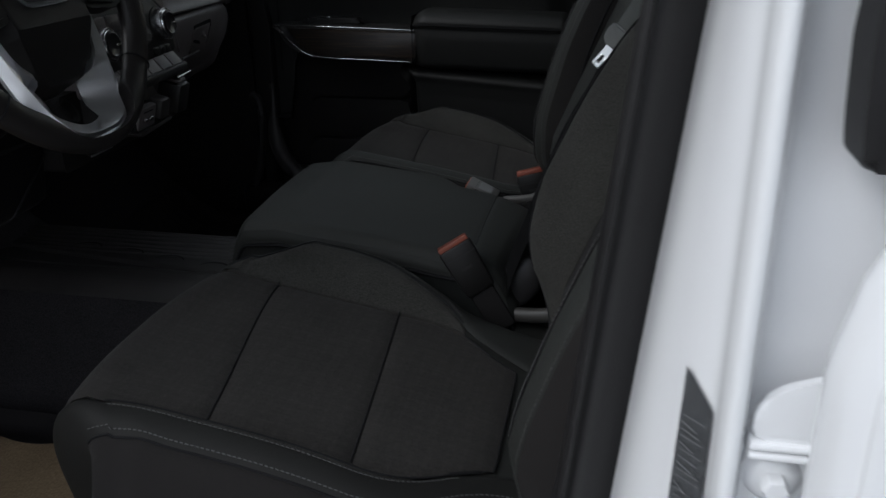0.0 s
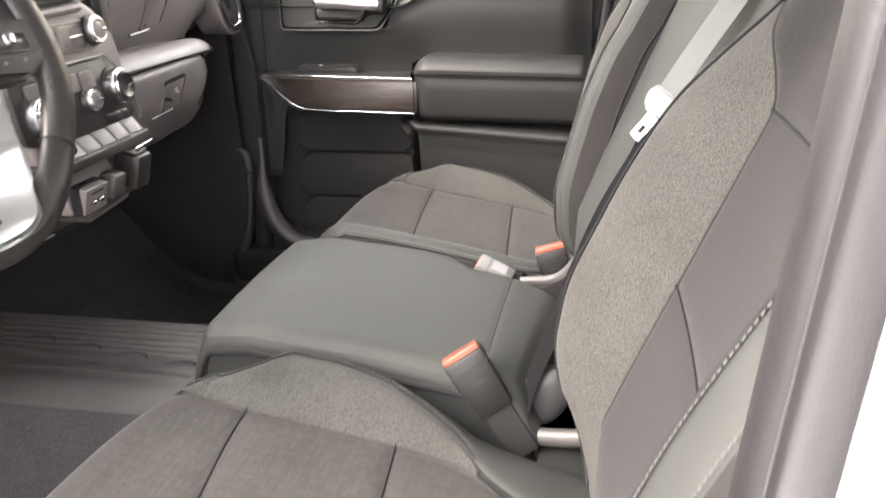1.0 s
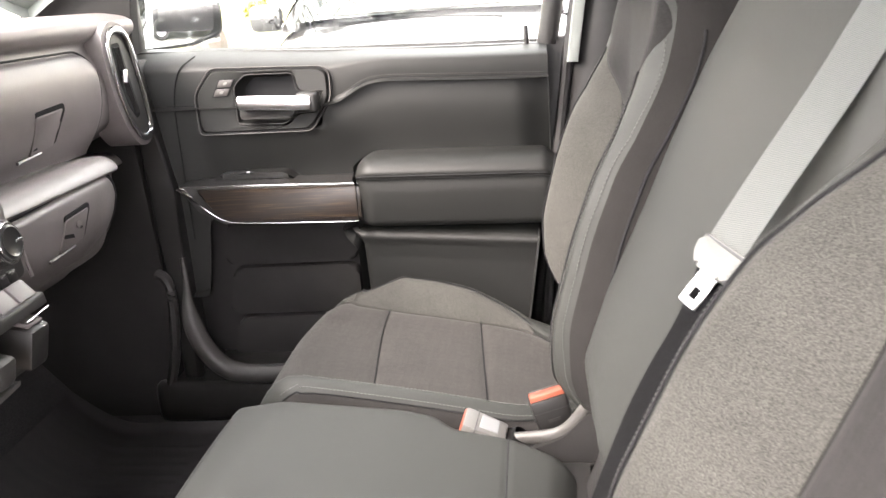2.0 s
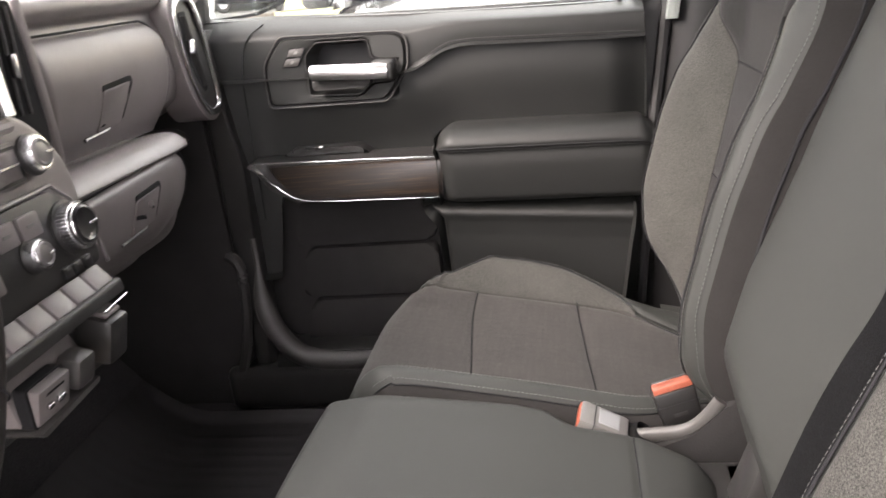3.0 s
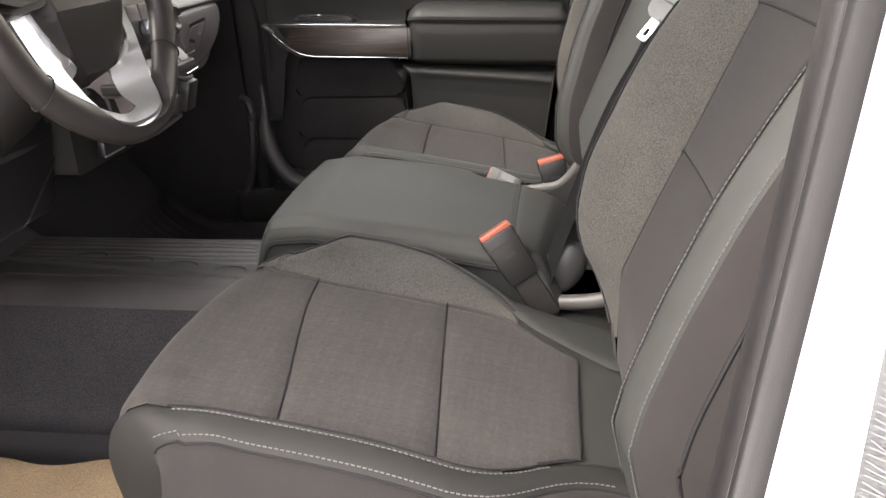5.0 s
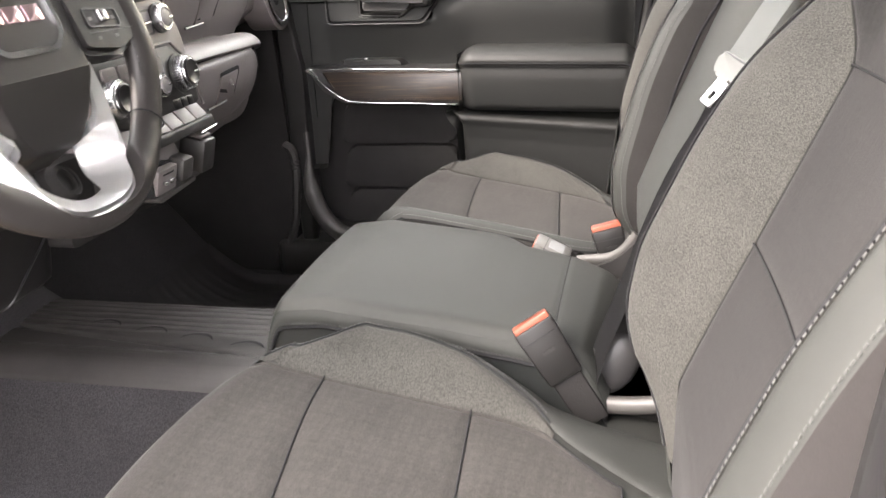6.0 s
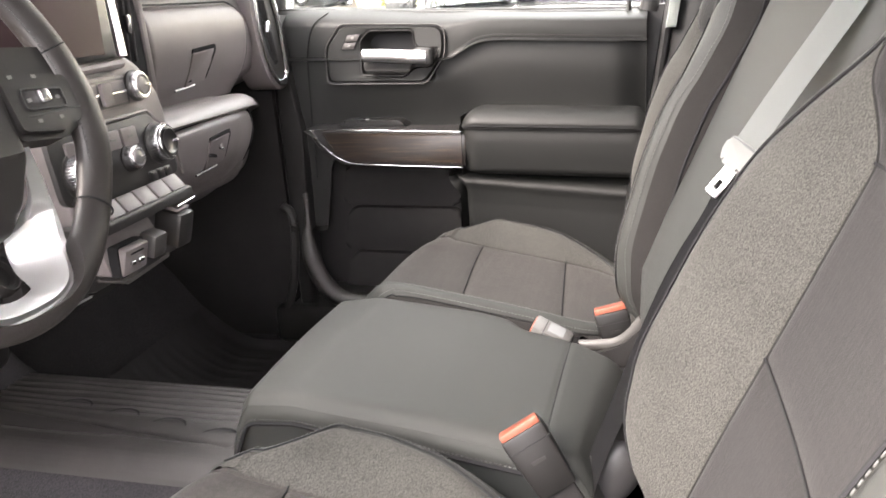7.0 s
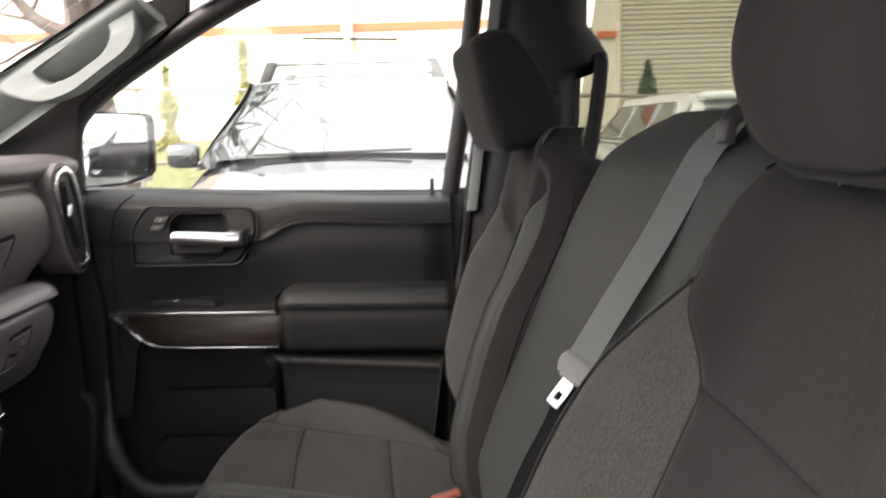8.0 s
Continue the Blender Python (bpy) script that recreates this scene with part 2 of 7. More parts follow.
def catmull(points, per=8, closed=False):
    pts = [Vector(p) for p in points]
    n = len(pts)
    out = []
    for i in range(n if closed else n - 1):
        if closed:
            p0, p1, p2, p3 = pts[i - 1], pts[i], pts[(i + 1) % n], pts[(i + 2) % n]
        else:
            p1, p2 = pts[i], pts[i + 1]
            p0 = pts[i - 1] if i else p1 * 2 - p2
            p3 = pts[i + 2] if i + 2 < n else p2 * 2 - p1
        for k in range(per):
            t = k / per
            out.append(0.5 * (2 * p1 + (p2 - p0) * t + (2 * p0 - 5 * p1 + 4 * p2 - p3) * t * t + (3 * p1 - p0 - 3 * p2 + p3) * t ** 3))
    if not closed:
        out.append(pts[-1])
    return out


def tube(points, radius, sides=8, closed=False, flat=1.0, up=(0, 0, 1)):
    """A round or flattened bar along points; radius may be a list."""
    pts = [Vector(p) for p in points]
    n = len(pts)
    bm = bmesh.new()
    rings = []
    for i, p in enumerate(pts):
        a = pts[i - 1] if (i or closed) else p
        b = pts[(i + 1) % n] if (i < n - 1 or closed) else p
        d = (b - a).normalized()
        side = d.cross(Vector(up))
        side = side.normalized() if side.length > 1e-4 else Vector((1, 0, 0))
        top = side.cross(d).normalized()
        r = radius[i] if isinstance(radius, (list, tuple)) else radius
        rings.append([bm.verts.new(p + side * (r * math.cos(2 * math.pi * k / sides)) + top * (r * flat * math.sin(2 * math.pi * k / sides))) for k in range(sides)])
    for i in range(n if closed else n - 1):
        A, B = rings[i], rings[(i + 1) % n]
        for k in range(sides):
            bm.faces.new((A[k], A[(k + 1) % sides], B[(k + 1) % sides], B[k]))
    if not closed:
        bm.faces.new(rings[0][::-1])
        bm.faces.new(rings[-1])
    return bm


def rbox(centre, size, bevel=0.004, seg=2, rot=(0, 0, 0)):
    bm = bmesh.new()
    bmesh.ops.create_cube(bm, size=1, matrix=Matrix.Diagonal((*size, 1)))
    if bevel:
        bmesh.ops.bevel(bm, geom=bm.edges[:], offset=min(bevel, min(size) * 0.49), segments=seg, profile=0.5, affect="EDGES")
    bm.transform(pose(*centre, *rot))
    return bm


def prism(outline, axis, lo, hi, bevel=0.0, seg=2, both=False):
    """A plate with a given outline; axis names the direction of its thickness (outline holds the two other coordinates in order)."""
    def put(a, b, c):
        return {"x": (c, a, b), "y": (a, c, b), "z": (a, b, c)}[axis]
    bm = bmesh.new()
    A = [bm.verts.new(put(a, b, lo)) for a, b in outline]
    B = [bm.verts.new(put(a, b, hi)) for a, b in outline]
    n = len(outline)
    lo_face, hi_face = bm.faces.new(A[::-1]), bm.faces.new(B)
    for i in range(n):
        bm.faces.new((A[i], A[(i + 1) % n], B[(i + 1) % n], B[i]))
    if bevel:
        edges = list(lo_face.edges) + (list(hi_face.edges) if both else [])
        bmesh.ops.bevel(bm, geom=edges, offset=bevel, segments=seg, profile=0.5, affect="EDGES")
    bmesh.ops.recalc_face_normals(bm, faces=bm.faces)
    return bm


def rounded(points, r=0.01, per=4):
    """An outline with its corners rounded."""
    out = []
    n = len(points)
    for i in range(n):
        p, a, b = Vector(points[i]), Vector(points[i - 1]), Vector(points[(i + 1) % n])
        ra = min(r, (a - p).length * 0.45)
        rb = min(r, (b - p).length * 0.45)
        s, e = p + (a - p).normalized() * ra, p + (b - p).normalized() * rb
        for k in range(per + 1):
            t = k / per
            q = s * (1 - t) ** 2 + p * (2 * t * (1 - t)) + e * t * t
            out.append((q.x, q.y))
    return out


def ring_plate(outline, width, axis, lo, hi, bevel=0.0):
    """A flat frame: the band between an outline and the same outline drawn in by width."""
    def put(a, b, c):
        return {"x": (c, a, b), "y": (a, c, b), "z": (a, b, c)}[axis]
    c = sum((Vector(p) for p in outline), Vector((0, 0))) / len(outline)
    inner = []
    n = len(outline)
    area = sum(outline[i - 1][0] * outline[i][1] - outline[i][0] * outline[i - 1][1] for i in range(n))
    for i in range(n):
        d = (Vector(outline[(i + 1) % n]) - Vector(outline[i - 1])).normalized()
        nrm = Vector((-d.y, d.x)) * (1 if area > 0 else -1)
        q = Vector(outline[i]) + nrm * width
        inner.append((q.x, q.y))
    bm = bmesh.new()
    O0, I0 = [bm.verts.new(put(*p, lo)) for p in outline], [bm.verts.new(put(*p, lo)) for p in inner]
    O1, I1 = [bm.verts.new(put(*p, hi)) for p in outline], [bm.verts.new(put(*p, hi)) for p in inner]
    for i in range(n):
        j = (i + 1) % n
        for q in ((O0[i], O0[j], I0[j], I0[i]), (O1[i], O1[j], I1[j], I1[i]), (O0[i], O0[j], O1[j], O1[i]), (I0[i], I0[j], I1[j], I1[i])):
            bm.faces.new(q)
    bmesh.ops.recalc_face_normals(bm, faces=bm.faces)
    return bm


def sheet(fn, nu, nv, depth=0.0):
    """A surface from fn(u, v) with u and v from 0 to 1; depth gives it a turned-in rim of that size along its normal."""
    P = [[Vector(fn(i / nu, j / nv)) for j in range(nv + 1)] for i in range(nu + 1)]
    bm = bmesh.new()
    V = [[bm.verts.new(p) for p in row] for row in P]
    for i in range(nu):
        for j in range(nv):
            quad = (V[i][j], V[i + 1][j], V[i + 1][j + 1], V[i][j + 1])
            if (P[i][j] - P[i + 1][j]).length + (P[i][j + 1] - P[i + 1][j + 1]).length < 1e-6:
                continue
            bm.faces.new(quad)
    if depth:
        bm.normal_update()
        border = [e for e in bm.edges if e.is_boundary]
        out = bmesh.ops.extrude_edge_only(bm, edges=border)
        for v in [g for g in out["geom"] if isinstance(g, bmesh.types.BMVert)]:
            near = [e.other_vert(v) for e in v.link_edges]
            nrm = sum((w.normal for w in near if w.normal.length > 0.5), Vector((0, 0, 0)))
            if nrm.length > 0:
                v.co = v.co - nrm.normalized() * depth
    return bm


def stitches(points, pitch=0.0050, length=0.0034, width=0.00062, lift=0.0004, normal=(0, 0, 1)):
    """Separate sewn stitches along a line."""
    pts = [Vector(p) for p in points]
    bm = bmesh.new()
    nrm = Vector(normal).normalized()
    carry, need = 0.0, 0.0
    for a, b in zip(pts, pts[1:]):
        seg = (b - a).length
        if seg < 1e-7:
            continue
        d = (b - a) / seg
        side = d.cross(nrm)
        side = side.normalized() if side.length > 1e-5 else Vector((0, 1, 0))
        while need <= carry + seg:
            c = a + d * (need - carry) + nrm * lift
            h, w = d * length / 2, side * width
            top = nrm * width * 0.9
            v = [bm.verts.new(q) for q in (c - h - w, c + h - w, c + h + w, c - h + w, c - h * 0.6 + top, c + h * 0.6 + top)]
            for f in ((0, 1, 5, 4), (2, 3, 4, 5), (1, 2, 5), (3, 0, 4), (3, 2, 1, 0)):
                bm.faces.new([v[k] for k in f])
            need += pitch
        carry += seg
    return bm


def disc_turn(profile, sides=24, m=None):
    """A turned body round the local z axis from (radius, height) pairs."""
    bm = bmesh.new()
    rings = []
    for r, h in profile:
        if r < 1e-6:
            rings.append([bm.verts.new((0, 0, h))])
        else:
            rings.append([bm.verts.new((r * math.cos(2 * math.pi * k / sides), r * math.sin(2 * math.pi * k / sides), h)) for k in range(sides)])
    for A, B in zip(rings, rings[1:]):
        for k in range(sides):
            a, b = A[k % len(A)], A[(k + 1) % len(A)]
            c, d = B[(k + 1) % len(B)], B[k % len(B)]
            f = [x for i, x in enumerate((a, b, c, d)) if x not in (a, b, c, d)[:i]]
            if len(f) > 2:
                bm.faces.new(f)
    if m is not None:
        bm.transform(m)
    bmesh.ops.recalc_face_normals(bm, faces=bm.faces)
    return bm

# ---- the truck's cab: floor, doors, pillars, roof ----
GROUND = 0.20
MID = 1.153


def floor_height(y):
    return soft_table([(0.30, 0.735), (0.92, 0.715), (1.00, 0.745), (1.045, 0.865), (1.085, 0.917), (1.26, 0.925), (1.295, 0.912), (1.33, 0.76), (1.40, 0.715), (2.00, 0.73)], y, 0.012)


def floor_point(u, v):
    x, y = -1.25 + 1.75 * u, 0.33 + 1.65 * v
    z = floor_height(y)
    toe = smoothstep(-0.98, -1.25, x)
    return (x, y, z + 0.22 * toe)


floor = tagged(link_mesh("floor", sheet(floor_point, 50, 150), CARPET), "black carpeted truck floor with a raised centre tunnel", "floor", kind="structure")
underbody = tagged(link_mesh("floor_underside", rbox((0.1, MID, 0.62), (3.0, 1.60, 0.16), 0.01), BLACK), "black underside of the truck floor", "floor", kind="structure")


def tunnel_mat():
    """All-weather mat over the tunnel: ribs along the truck, a step line and moulded arcs."""
    mat = thing("floor_mat", (-0.7, 1.15, 0.92), "black ribbed rubber mat over the centre tunnel", "floor mat")

    def top(u, v):
        x, y = -1.02 + 0.62 * u, 1.068 + 0.222 * v
        z = floor_height(y) + 0.008
        rib = 0.0
        for c, w in ((1.118, 0.0025), (1.175, 0.003), (1.19, 0.003), (1.205, 0.0035), (1.222, 0.003), (1.238, 0.0035), (1.252, 0.003), (1.266, 0.003)):
            wob = 0.0015 * math.sin(x * 31 + c * 90)
            rib = max(rib, math.exp(-((y - c - wob) / w) ** 2))
        groove = math.exp(-((y - 1.1335 + 0.119 * (x + 0.70)) / 0.0034) ** 2) * smoothstep(-0.585, -0.60, x)
        return (x, y, z + 0.0019 * rib - 0.0115 * groove)
    part("mat_skin", sheet(top, 60, 230, 0.008), MAT, mat)
    for xc in (-0.865, -0.78, -0.70, -0.615):
        y0 = 1.149 - 0.17 * (xc + 0.70)
        arc = [(xc + 0.027 * math.cos(t), y0 + 0.020 * math.sin(t), floor_height(y0 + 0.02 * math.sin(t)) + 0.0105) for t in [0.25 + 2.55 * k / 12 for k in range(13)]]
        part("moulded_arc", tube(arc, [0.0004 + 0.0024 * math.sin(math.pi * k / 12) for k in range(13)], 6, flat=0.22), PIPING, mat)
    return mat


tunnel_mat()


def footwell_mat(yc, w, kind_label, skin):
    m = thing("floor_mat", (-0.7, yc, 0.73), kind_label, "floor mat")

    def top(u, v):
        x, y = -1.05 + 0.60 * u, yc - w / 2 + w * v
        edge = min(u * 0.6, (1 - u) * 0.6, v * w, (1 - v) * w)
        rim = 0.014 * math.exp(-(edge / 0.012) ** 2)
        rib = 0.002 * max(0, math.sin(y * 2 * math.pi / 0.03)) ** 6
        return (x, y, floor_height(y) + 0.010 + rim + rib + 0.16 * smoothstep(-0.92, -1.2, x))
    part("mat_skin", sheet(top, 40, 70, 0.006), skin, m)


footwell_mat(1.62, 0.46, "black rubber mat in the passenger footwell", DARKMAT)
footwell_mat(0.70, 0.50, "plain black rubber mat in the driver's footwell", DARKMAT)


def paper_mat():
    m = thing("paper_mat", (-0.75, 0.72, 0.73), "crumpled tan kraft paper mat on the driver's floor", "paper mat")

    def top(u, v):
        x = -1.02 + 0.52 * u
        far = 0.893 + 0.010 * math.sin(x * 17) + 0.006 * math.sin(x * 41)
        y = 0.42 + (far - 0.42) * v
        z = floor_height(y) + 0.026 + 0.005 * (noise.noise((x * 9, y * 9, 3)) + 0.6) + 0.16 * smoothstep(-0.92, -1.2, x)
        return (x, y, z)
    part("paper_sheet", sheet(top, 50, 50, 0.002), KRAFT, m)


paper_mat()

# passenger door, closed


def even_loop(outline, n):
    """The outline walked in n even steps, from its leftmost point."""
    k = min(range(len(outline)), key=lambda i: outline[i][0])
    pts = [Vector(q) for q in outline[k:] + outline[:k + 1]]
    run = [0.0]
    for q0, q1 in zip(pts, pts[1:]):
        run.append(run[-1] + (q1 - q0).length)
    res, i = [], 0
    for j in range(n):
        d = run[-1] * j / n
        while run[i + 1] < d:
            i += 1
        res.append(pts[i].lerp(pts[i + 1], (d - run[i]) / max(1e-9, run[i + 1] - run[i])))
    return res


def recessed_plate(outer, inner, front, back, floor_y, n=64):
    """A moulded plate with rounded rims and a hollow going in from its front."""
    O, I = even_loop(outer, n), even_loop(inner, n)
    co = sum(O, Vector((0, 0))) / n
    ci = sum(I, Vector((0, 0))) / n
    rings = [(O, co, 1.0, back), (O, co, 1.0, front + 0.010), (O, co, 0.985, front + 0.003), (O, co, 0.96, front), (I, ci, 1.10, front), (I, ci, 1.03, front + 0.003), (I, ci, 1.0, front + 0.010), (I, ci, 0.93, floor_y - 0.008), (I, ci, 0.80, floor_y)]
    bm = bmesh.new()
    R = [[bm.verts.new(((c + (q - c) * f).x, y, (c + (q - c) * f).y)) for q in loop] for loop, c, f, y in rings]
    for A, B in zip(R, R[1:]):
        for k in range(n):
            bm.faces.new((A[k], A[(k + 1) % n], B[(k + 1) % n], B[k]))
    bm.faces.new(R[-1])
    return bm


def passenger_door():
    door = thing("passenger_door", (-0.45, 1.95, 0.78), "closed charcoal passenger door with wood and chrome trim", "car door")
    shell = [(-0.845, 0.80), (-0.865, 1.452), (-0.74, 1.447), (-0.43, 1.430), (-0.095, 1.421), (-0.112, 1.10), (-0.15, 0.80)]
    part("door_shell", prism(shell, "y", 1.985, 2.06, 0.004), DOORPLASTIC, door)

    def hollow_at(x, z):
        """The finger recess behind the latch lever."""
        return 0.040 * smoothstep(-0.672, -0.650, x) * smoothstep(-0.505, -0.525, x) * smoothstep(1.300, 1.322, z) * smoothstep(1.412, 1.394, z)

    # soft upper skin, rolling over at the window sill
    def upper(u, v):
        x = -0.915 + 0.815 * u
        top = 1.452 - 0.022 * smoothstep(-0.8, -0.1, x) - 0.008 * smoothstep(-0.8, -0.5, x)
        bot = soft_table([(-0.835, 1.352), (-0.50, 1.342), (-0.418, 1.381), (-0.385, 1.384), (-0.09, 1.371)], x, 0.02)
        z = bot + (top - bot) * v
        roll = max(0.0, v - 0.62) / 0.38
        y = 1.9275 - 0.002 * math.sin(min(1.0, v * 1.4) * 3.1) + 0.075 * roll ** 2.2
        y += hollow_at(x, z) + 0.06 * smoothstep(-0.875, -0.915, x)
        return (x, y, z)
    part("upper_skin", sheet(upper, 80, 34, 0.006), DOORSOFT, door, "soft charcoal upper door skin")

    def skin_seam(x):
        return soft_table([(-0.915, 1.357), (-0.50, 1.346), (-0.474, 1.349), (-0.424, 1.379), (-0.388, 1.383), (-0.09, 1.370)], x, 0.014)

    def middle(u, v):
        x = -0.915 + 0.815 * u
        top = skin_seam(x)
        bot = 1.150 - 0.16 * smoothstep(-0.745, -0.775, x)
        z = top + (bot - top) * v
        dish = 0.034 * smoothstep(0.16, 0.75, v) * (0.35 + 0.65 * smoothstep(-0.78, -0.60, x))
        y = 1.927 + dish + 0.06 * smoothstep(-0.875, -0.915, x) + 0.02 * smoothstep(-0.16, -0.10, x)
        y += 0.004 * math.exp(-((v) / 0.02) ** 2) + hollow_at(x, z)
        return (x, y, z)
    part("middle_skin", sheet(middle, 80, 34, 0.02), DOORSOFT, door, "smooth charcoal door skin")
    part("skin_joint", tube([(x, 1.9270, skin_seam(x)) for x in [-0.480 + 0.375 * k / 60 for k in range(61)]], 0.0013, 6), PIPING, door)
    part("skin_joint", tube([(x, 1.9268, skin_seam(x)) for x in (-0.795, -0.740)], 0.0013, 6), PIPING, door)
    seam = [(x, 1.9235, skin_seam(x) + 0.005) for x in [-0.478 + 0.37 * k / 60 for k in range(61)]]
    part("stitching", stitches(seam, 0.005, 0.003, 0.0008, normal=(0, -1, 0)), DARKTHREAD, door)
    part("skin_joint", tube(catmull([(-0.783, 1.926, 1.10), (-0.782, 1.925, 1.30), (-0.778, 1.925, 1.37), (-0.762, 1.926, 1.417), (-0.735, 1.945, 1.440)], 6), 0.0014, 6), PIPING, door)

    # latch bezel with switches and pull lever
    bez = rounded([(-0.736, 1.303), (-0.736, 1.372), (-0.702, 1.4145), (-0.500, 1.4075), (-0.487, 1.396), (-0.489, 1.352), (-0.528, 1.3005)], 0.012)
    hollow = rounded([(-0.662, 1.3165), (-0.661, 1.384), (-0.640, 1.4035), (-0.551, 1.4015), (-0.548, 1.3695), (-0.502, 1.367), (-0.516, 1.3305), (-0.551, 1.3305), (-0.572, 1.3125)], 0.008)
    bezel = part("latch_bezel", recessed_plate(bez, hollow, 1.9185, 1.935, 1.952), DOORSOFT, door, "charcoal latch bezel with a dark finger recess")
    part("bezel_gap", ring_plate(bez, -0.0035, "y", 1.9205, 1.930), PIPING, bezel, "dark gap round the bezel")
    part("bezel_rim", tube([(a, 1.9205, b) for a, b in [(a * 1.018 + 0.0112, b * 1.07 - 0.0951) for a, b in bez]], 0.0012, 5, True, up=(0, 1, 0)), LIPGREY, bezel)
    part("latch_recess", prism(hollow, "y", 1.9495, 1.9515), PIPING, bezel, "dark lining of the finger recess")
    part("recess_rim", tube([(a, 1.9175, b) for a, b in hollow], 0.0011, 5, True, up=(0, 1, 0)), BLACK, bezel)
    part("lever_body", prism(rounded([(-0.650, 1.3265), (-0.647, 1.352), (-0.545, 1.350), (-0.552, 1.3265)], 0.006), "y", 1.895, 1.925, 0.004), BLACK, bezel, "black underside of the lever")
    part("latch_pivot", rbox((-0.524, 1.898, 1.351), (0.040, 0.030, 0.036), 0.008, 3), DOORPLASTIC, bezel)
    part("latch_lever", tube(catmull([(-0.645, 1.888, 1.357), (-0.60, 1.880, 1.356), (-0.55, 1.879, 1.353), (-0.517, 1.886, 1.351)], 6), 0.0125, 14, flat=0.62, up=(0, 1, 0)), SILVER, bezel, "satin silver door release lever")
    def slant(points, lo, hi, bevel=0.0):
        return prism(rounded([(a + 0.55 * (b - 1.382), b) for a, b in points], 0.002), "y", lo, hi, bevel)
    part("switch_frame", slant([(-0.6955, 1.3665), (-0.6955, 1.3985), (-0.6655, 1.3980), (-0.6655, 1.3665)], 1.9165, 1.92), PIPING, bezel)
    for z0, z1 in ((1.3840, 1.3965), (1.3685, 1.3810)):
        key = part("lock_switch", slant([(-0.6930, z0), (-0.6930, z1), (-0.6680, z1), (-0.6680, z0)], 1.9145, 1.919, 0.0008), LIPGREY, bezel, "small charcoal lock key")
        zc = (z0 + z1) / 2
        part("switch_mark", slant([(-0.6830, zc - 0.0025), (-0.6830, zc + 0.0025), (-0.6770, zc + 0.0025), (-0.6770, zc - 0.0025)], 1.9140, 1.9150), GREYPLASTIC, key)

    # ledge, wood strip and chrome moulding
    strip = [(-0.742, 1.207), (-0.438, 1.202), (-0.442, 1.142), (-0.682, 1.148), (-0.712, 1.166)]
    part("wood_strip", prism(rounded(strip, 0.004), "y", 1.868, 1.90, 0.004), WOOD, door, "dark streaked wood trim strip")
    part("trim_backing", prism(rounded([(-0.78, 1.214), (-0.438, 1.208), (-0.442, 1.134), (-0.70, 1.140), (-0.745, 1.165)], 0.006), "y", 1.876, 1.945, 0.005), BLACK, door)
    part("chrome_moulding", tube(catmull([(-0.445, 1.872, 1.1355), (-0.55, 1.869, 1.139), (-0.66, 1.868, 1.1425), (-0.70, 1.868, 1.151), (-0.735, 1.869, 1.176), (-0.775, 1.874, 1.2105)], 8), 0.0007, 8), CHROME, door, "bright chrome moulding")
    part("chrome_moulding", tube(catmull([(-0.775, 1.874, 1.2105), (-0.745, 1.869, 1.213), (-0.60, 1.867, 1.211), (-0.442, 1.869, 1.2065)], 8), 0.0007, 8), CHROME, door, "bright chrome moulding")
    part("chrome_corner", prism(rounded([(-0.780, 1.2115), (-0.766, 1.2130), (-0.748, 1.196), (-0.752, 1.192)], 0.002), "y", 1.867, 1.874, 0.002), CHROME, door)
    part("switch_pod", prism(rounded([(-0.735, 1.205), (-0.71, 1.225), (-0.590, 1.224), (-0.565, 1.205)], 0.008), "y", 1.920, 1.965, 0.008), DOORPLASTIC, door)
    part("window_switch", rbox((-0.668, 1.924, 1.2245), (0.036, 0.012, 0.006), 0.002), SATINBLACK, door, "black window switch with a chrome tip")
    part("switch_tip", rbox((-0.657, 1.919, 1.2265), (0.007, 0.004, 0.003), 0.001), SILVER, door)

    # armrest
    arm_prof = catmull([(1.955, 1.249, 0), (1.910, 1.2515, 0), (1.874, 1.2500, 0), (1.852, 1.2425, 0), (1.842, 1.2300, 0), (1.845, 1.2195, 0), (1.851, 1.2135, 0), (1.852, 1.19, 0), (1.862, 1.15, 0), (1.872, 1.128, 0), (1.90, 1.119, 0), (1.945, 1.117, 0)], 6)

    def arm(u, v):
        x = -0.448 + 0.352 * u
        k = v * (len(arm_prof) - 1)
        i = min(int(k), len(arm_prof) - 2)
        p = arm_prof[i].lerp(arm_prof[i + 1], k - i)
        y, z = p.x, p.y
        nose = (1 - min(1.0, u / 0.10)) ** 2
        if z > 1.19:
            z -= nose * 0.020 * smoothstep(1.205, 1.25, z) + 0.014 * smoothstep(0.93, 1.0, u) ** 2 * smoothstep(1.19, 1.25, z)
        y += nose * 0.026 + 0.010 * smoothstep(0.94, 1.0, u) ** 2
        z -= 0.008 * u
        return (x, y, z)
    armrest = part("armrest", sheet(arm, 60, 66, 0.01), DOORSOFT, door, "padded charcoal armrest")
    part("stitching", stitches([(arm(k / 60, 0.50)[0], arm(k / 60, 0.50)[1] - 0.001, arm(k / 60, 0.50)[2]) for k in range(1, 60)], 0.005, 0.003, 0.0008, normal=(0, -1, 0.2)), DARKTHREAD, armrest)
    part("armrest_seam", tube([Vector(arm(0.02 + 0.97 * k / 60, 0.425)) + Vector((0, 0.0002, 0)) for k in range(61)], 0.0014, 6), PIPING, armrest)
    part("armrest_end", sheet(lambda u, v: (-0.4465 + 0.001 * u, 1.862 + 0.08 * u, 1.122 + (1.238 - 1.122) * v), 4, 6), DOORSOFT, armrest)

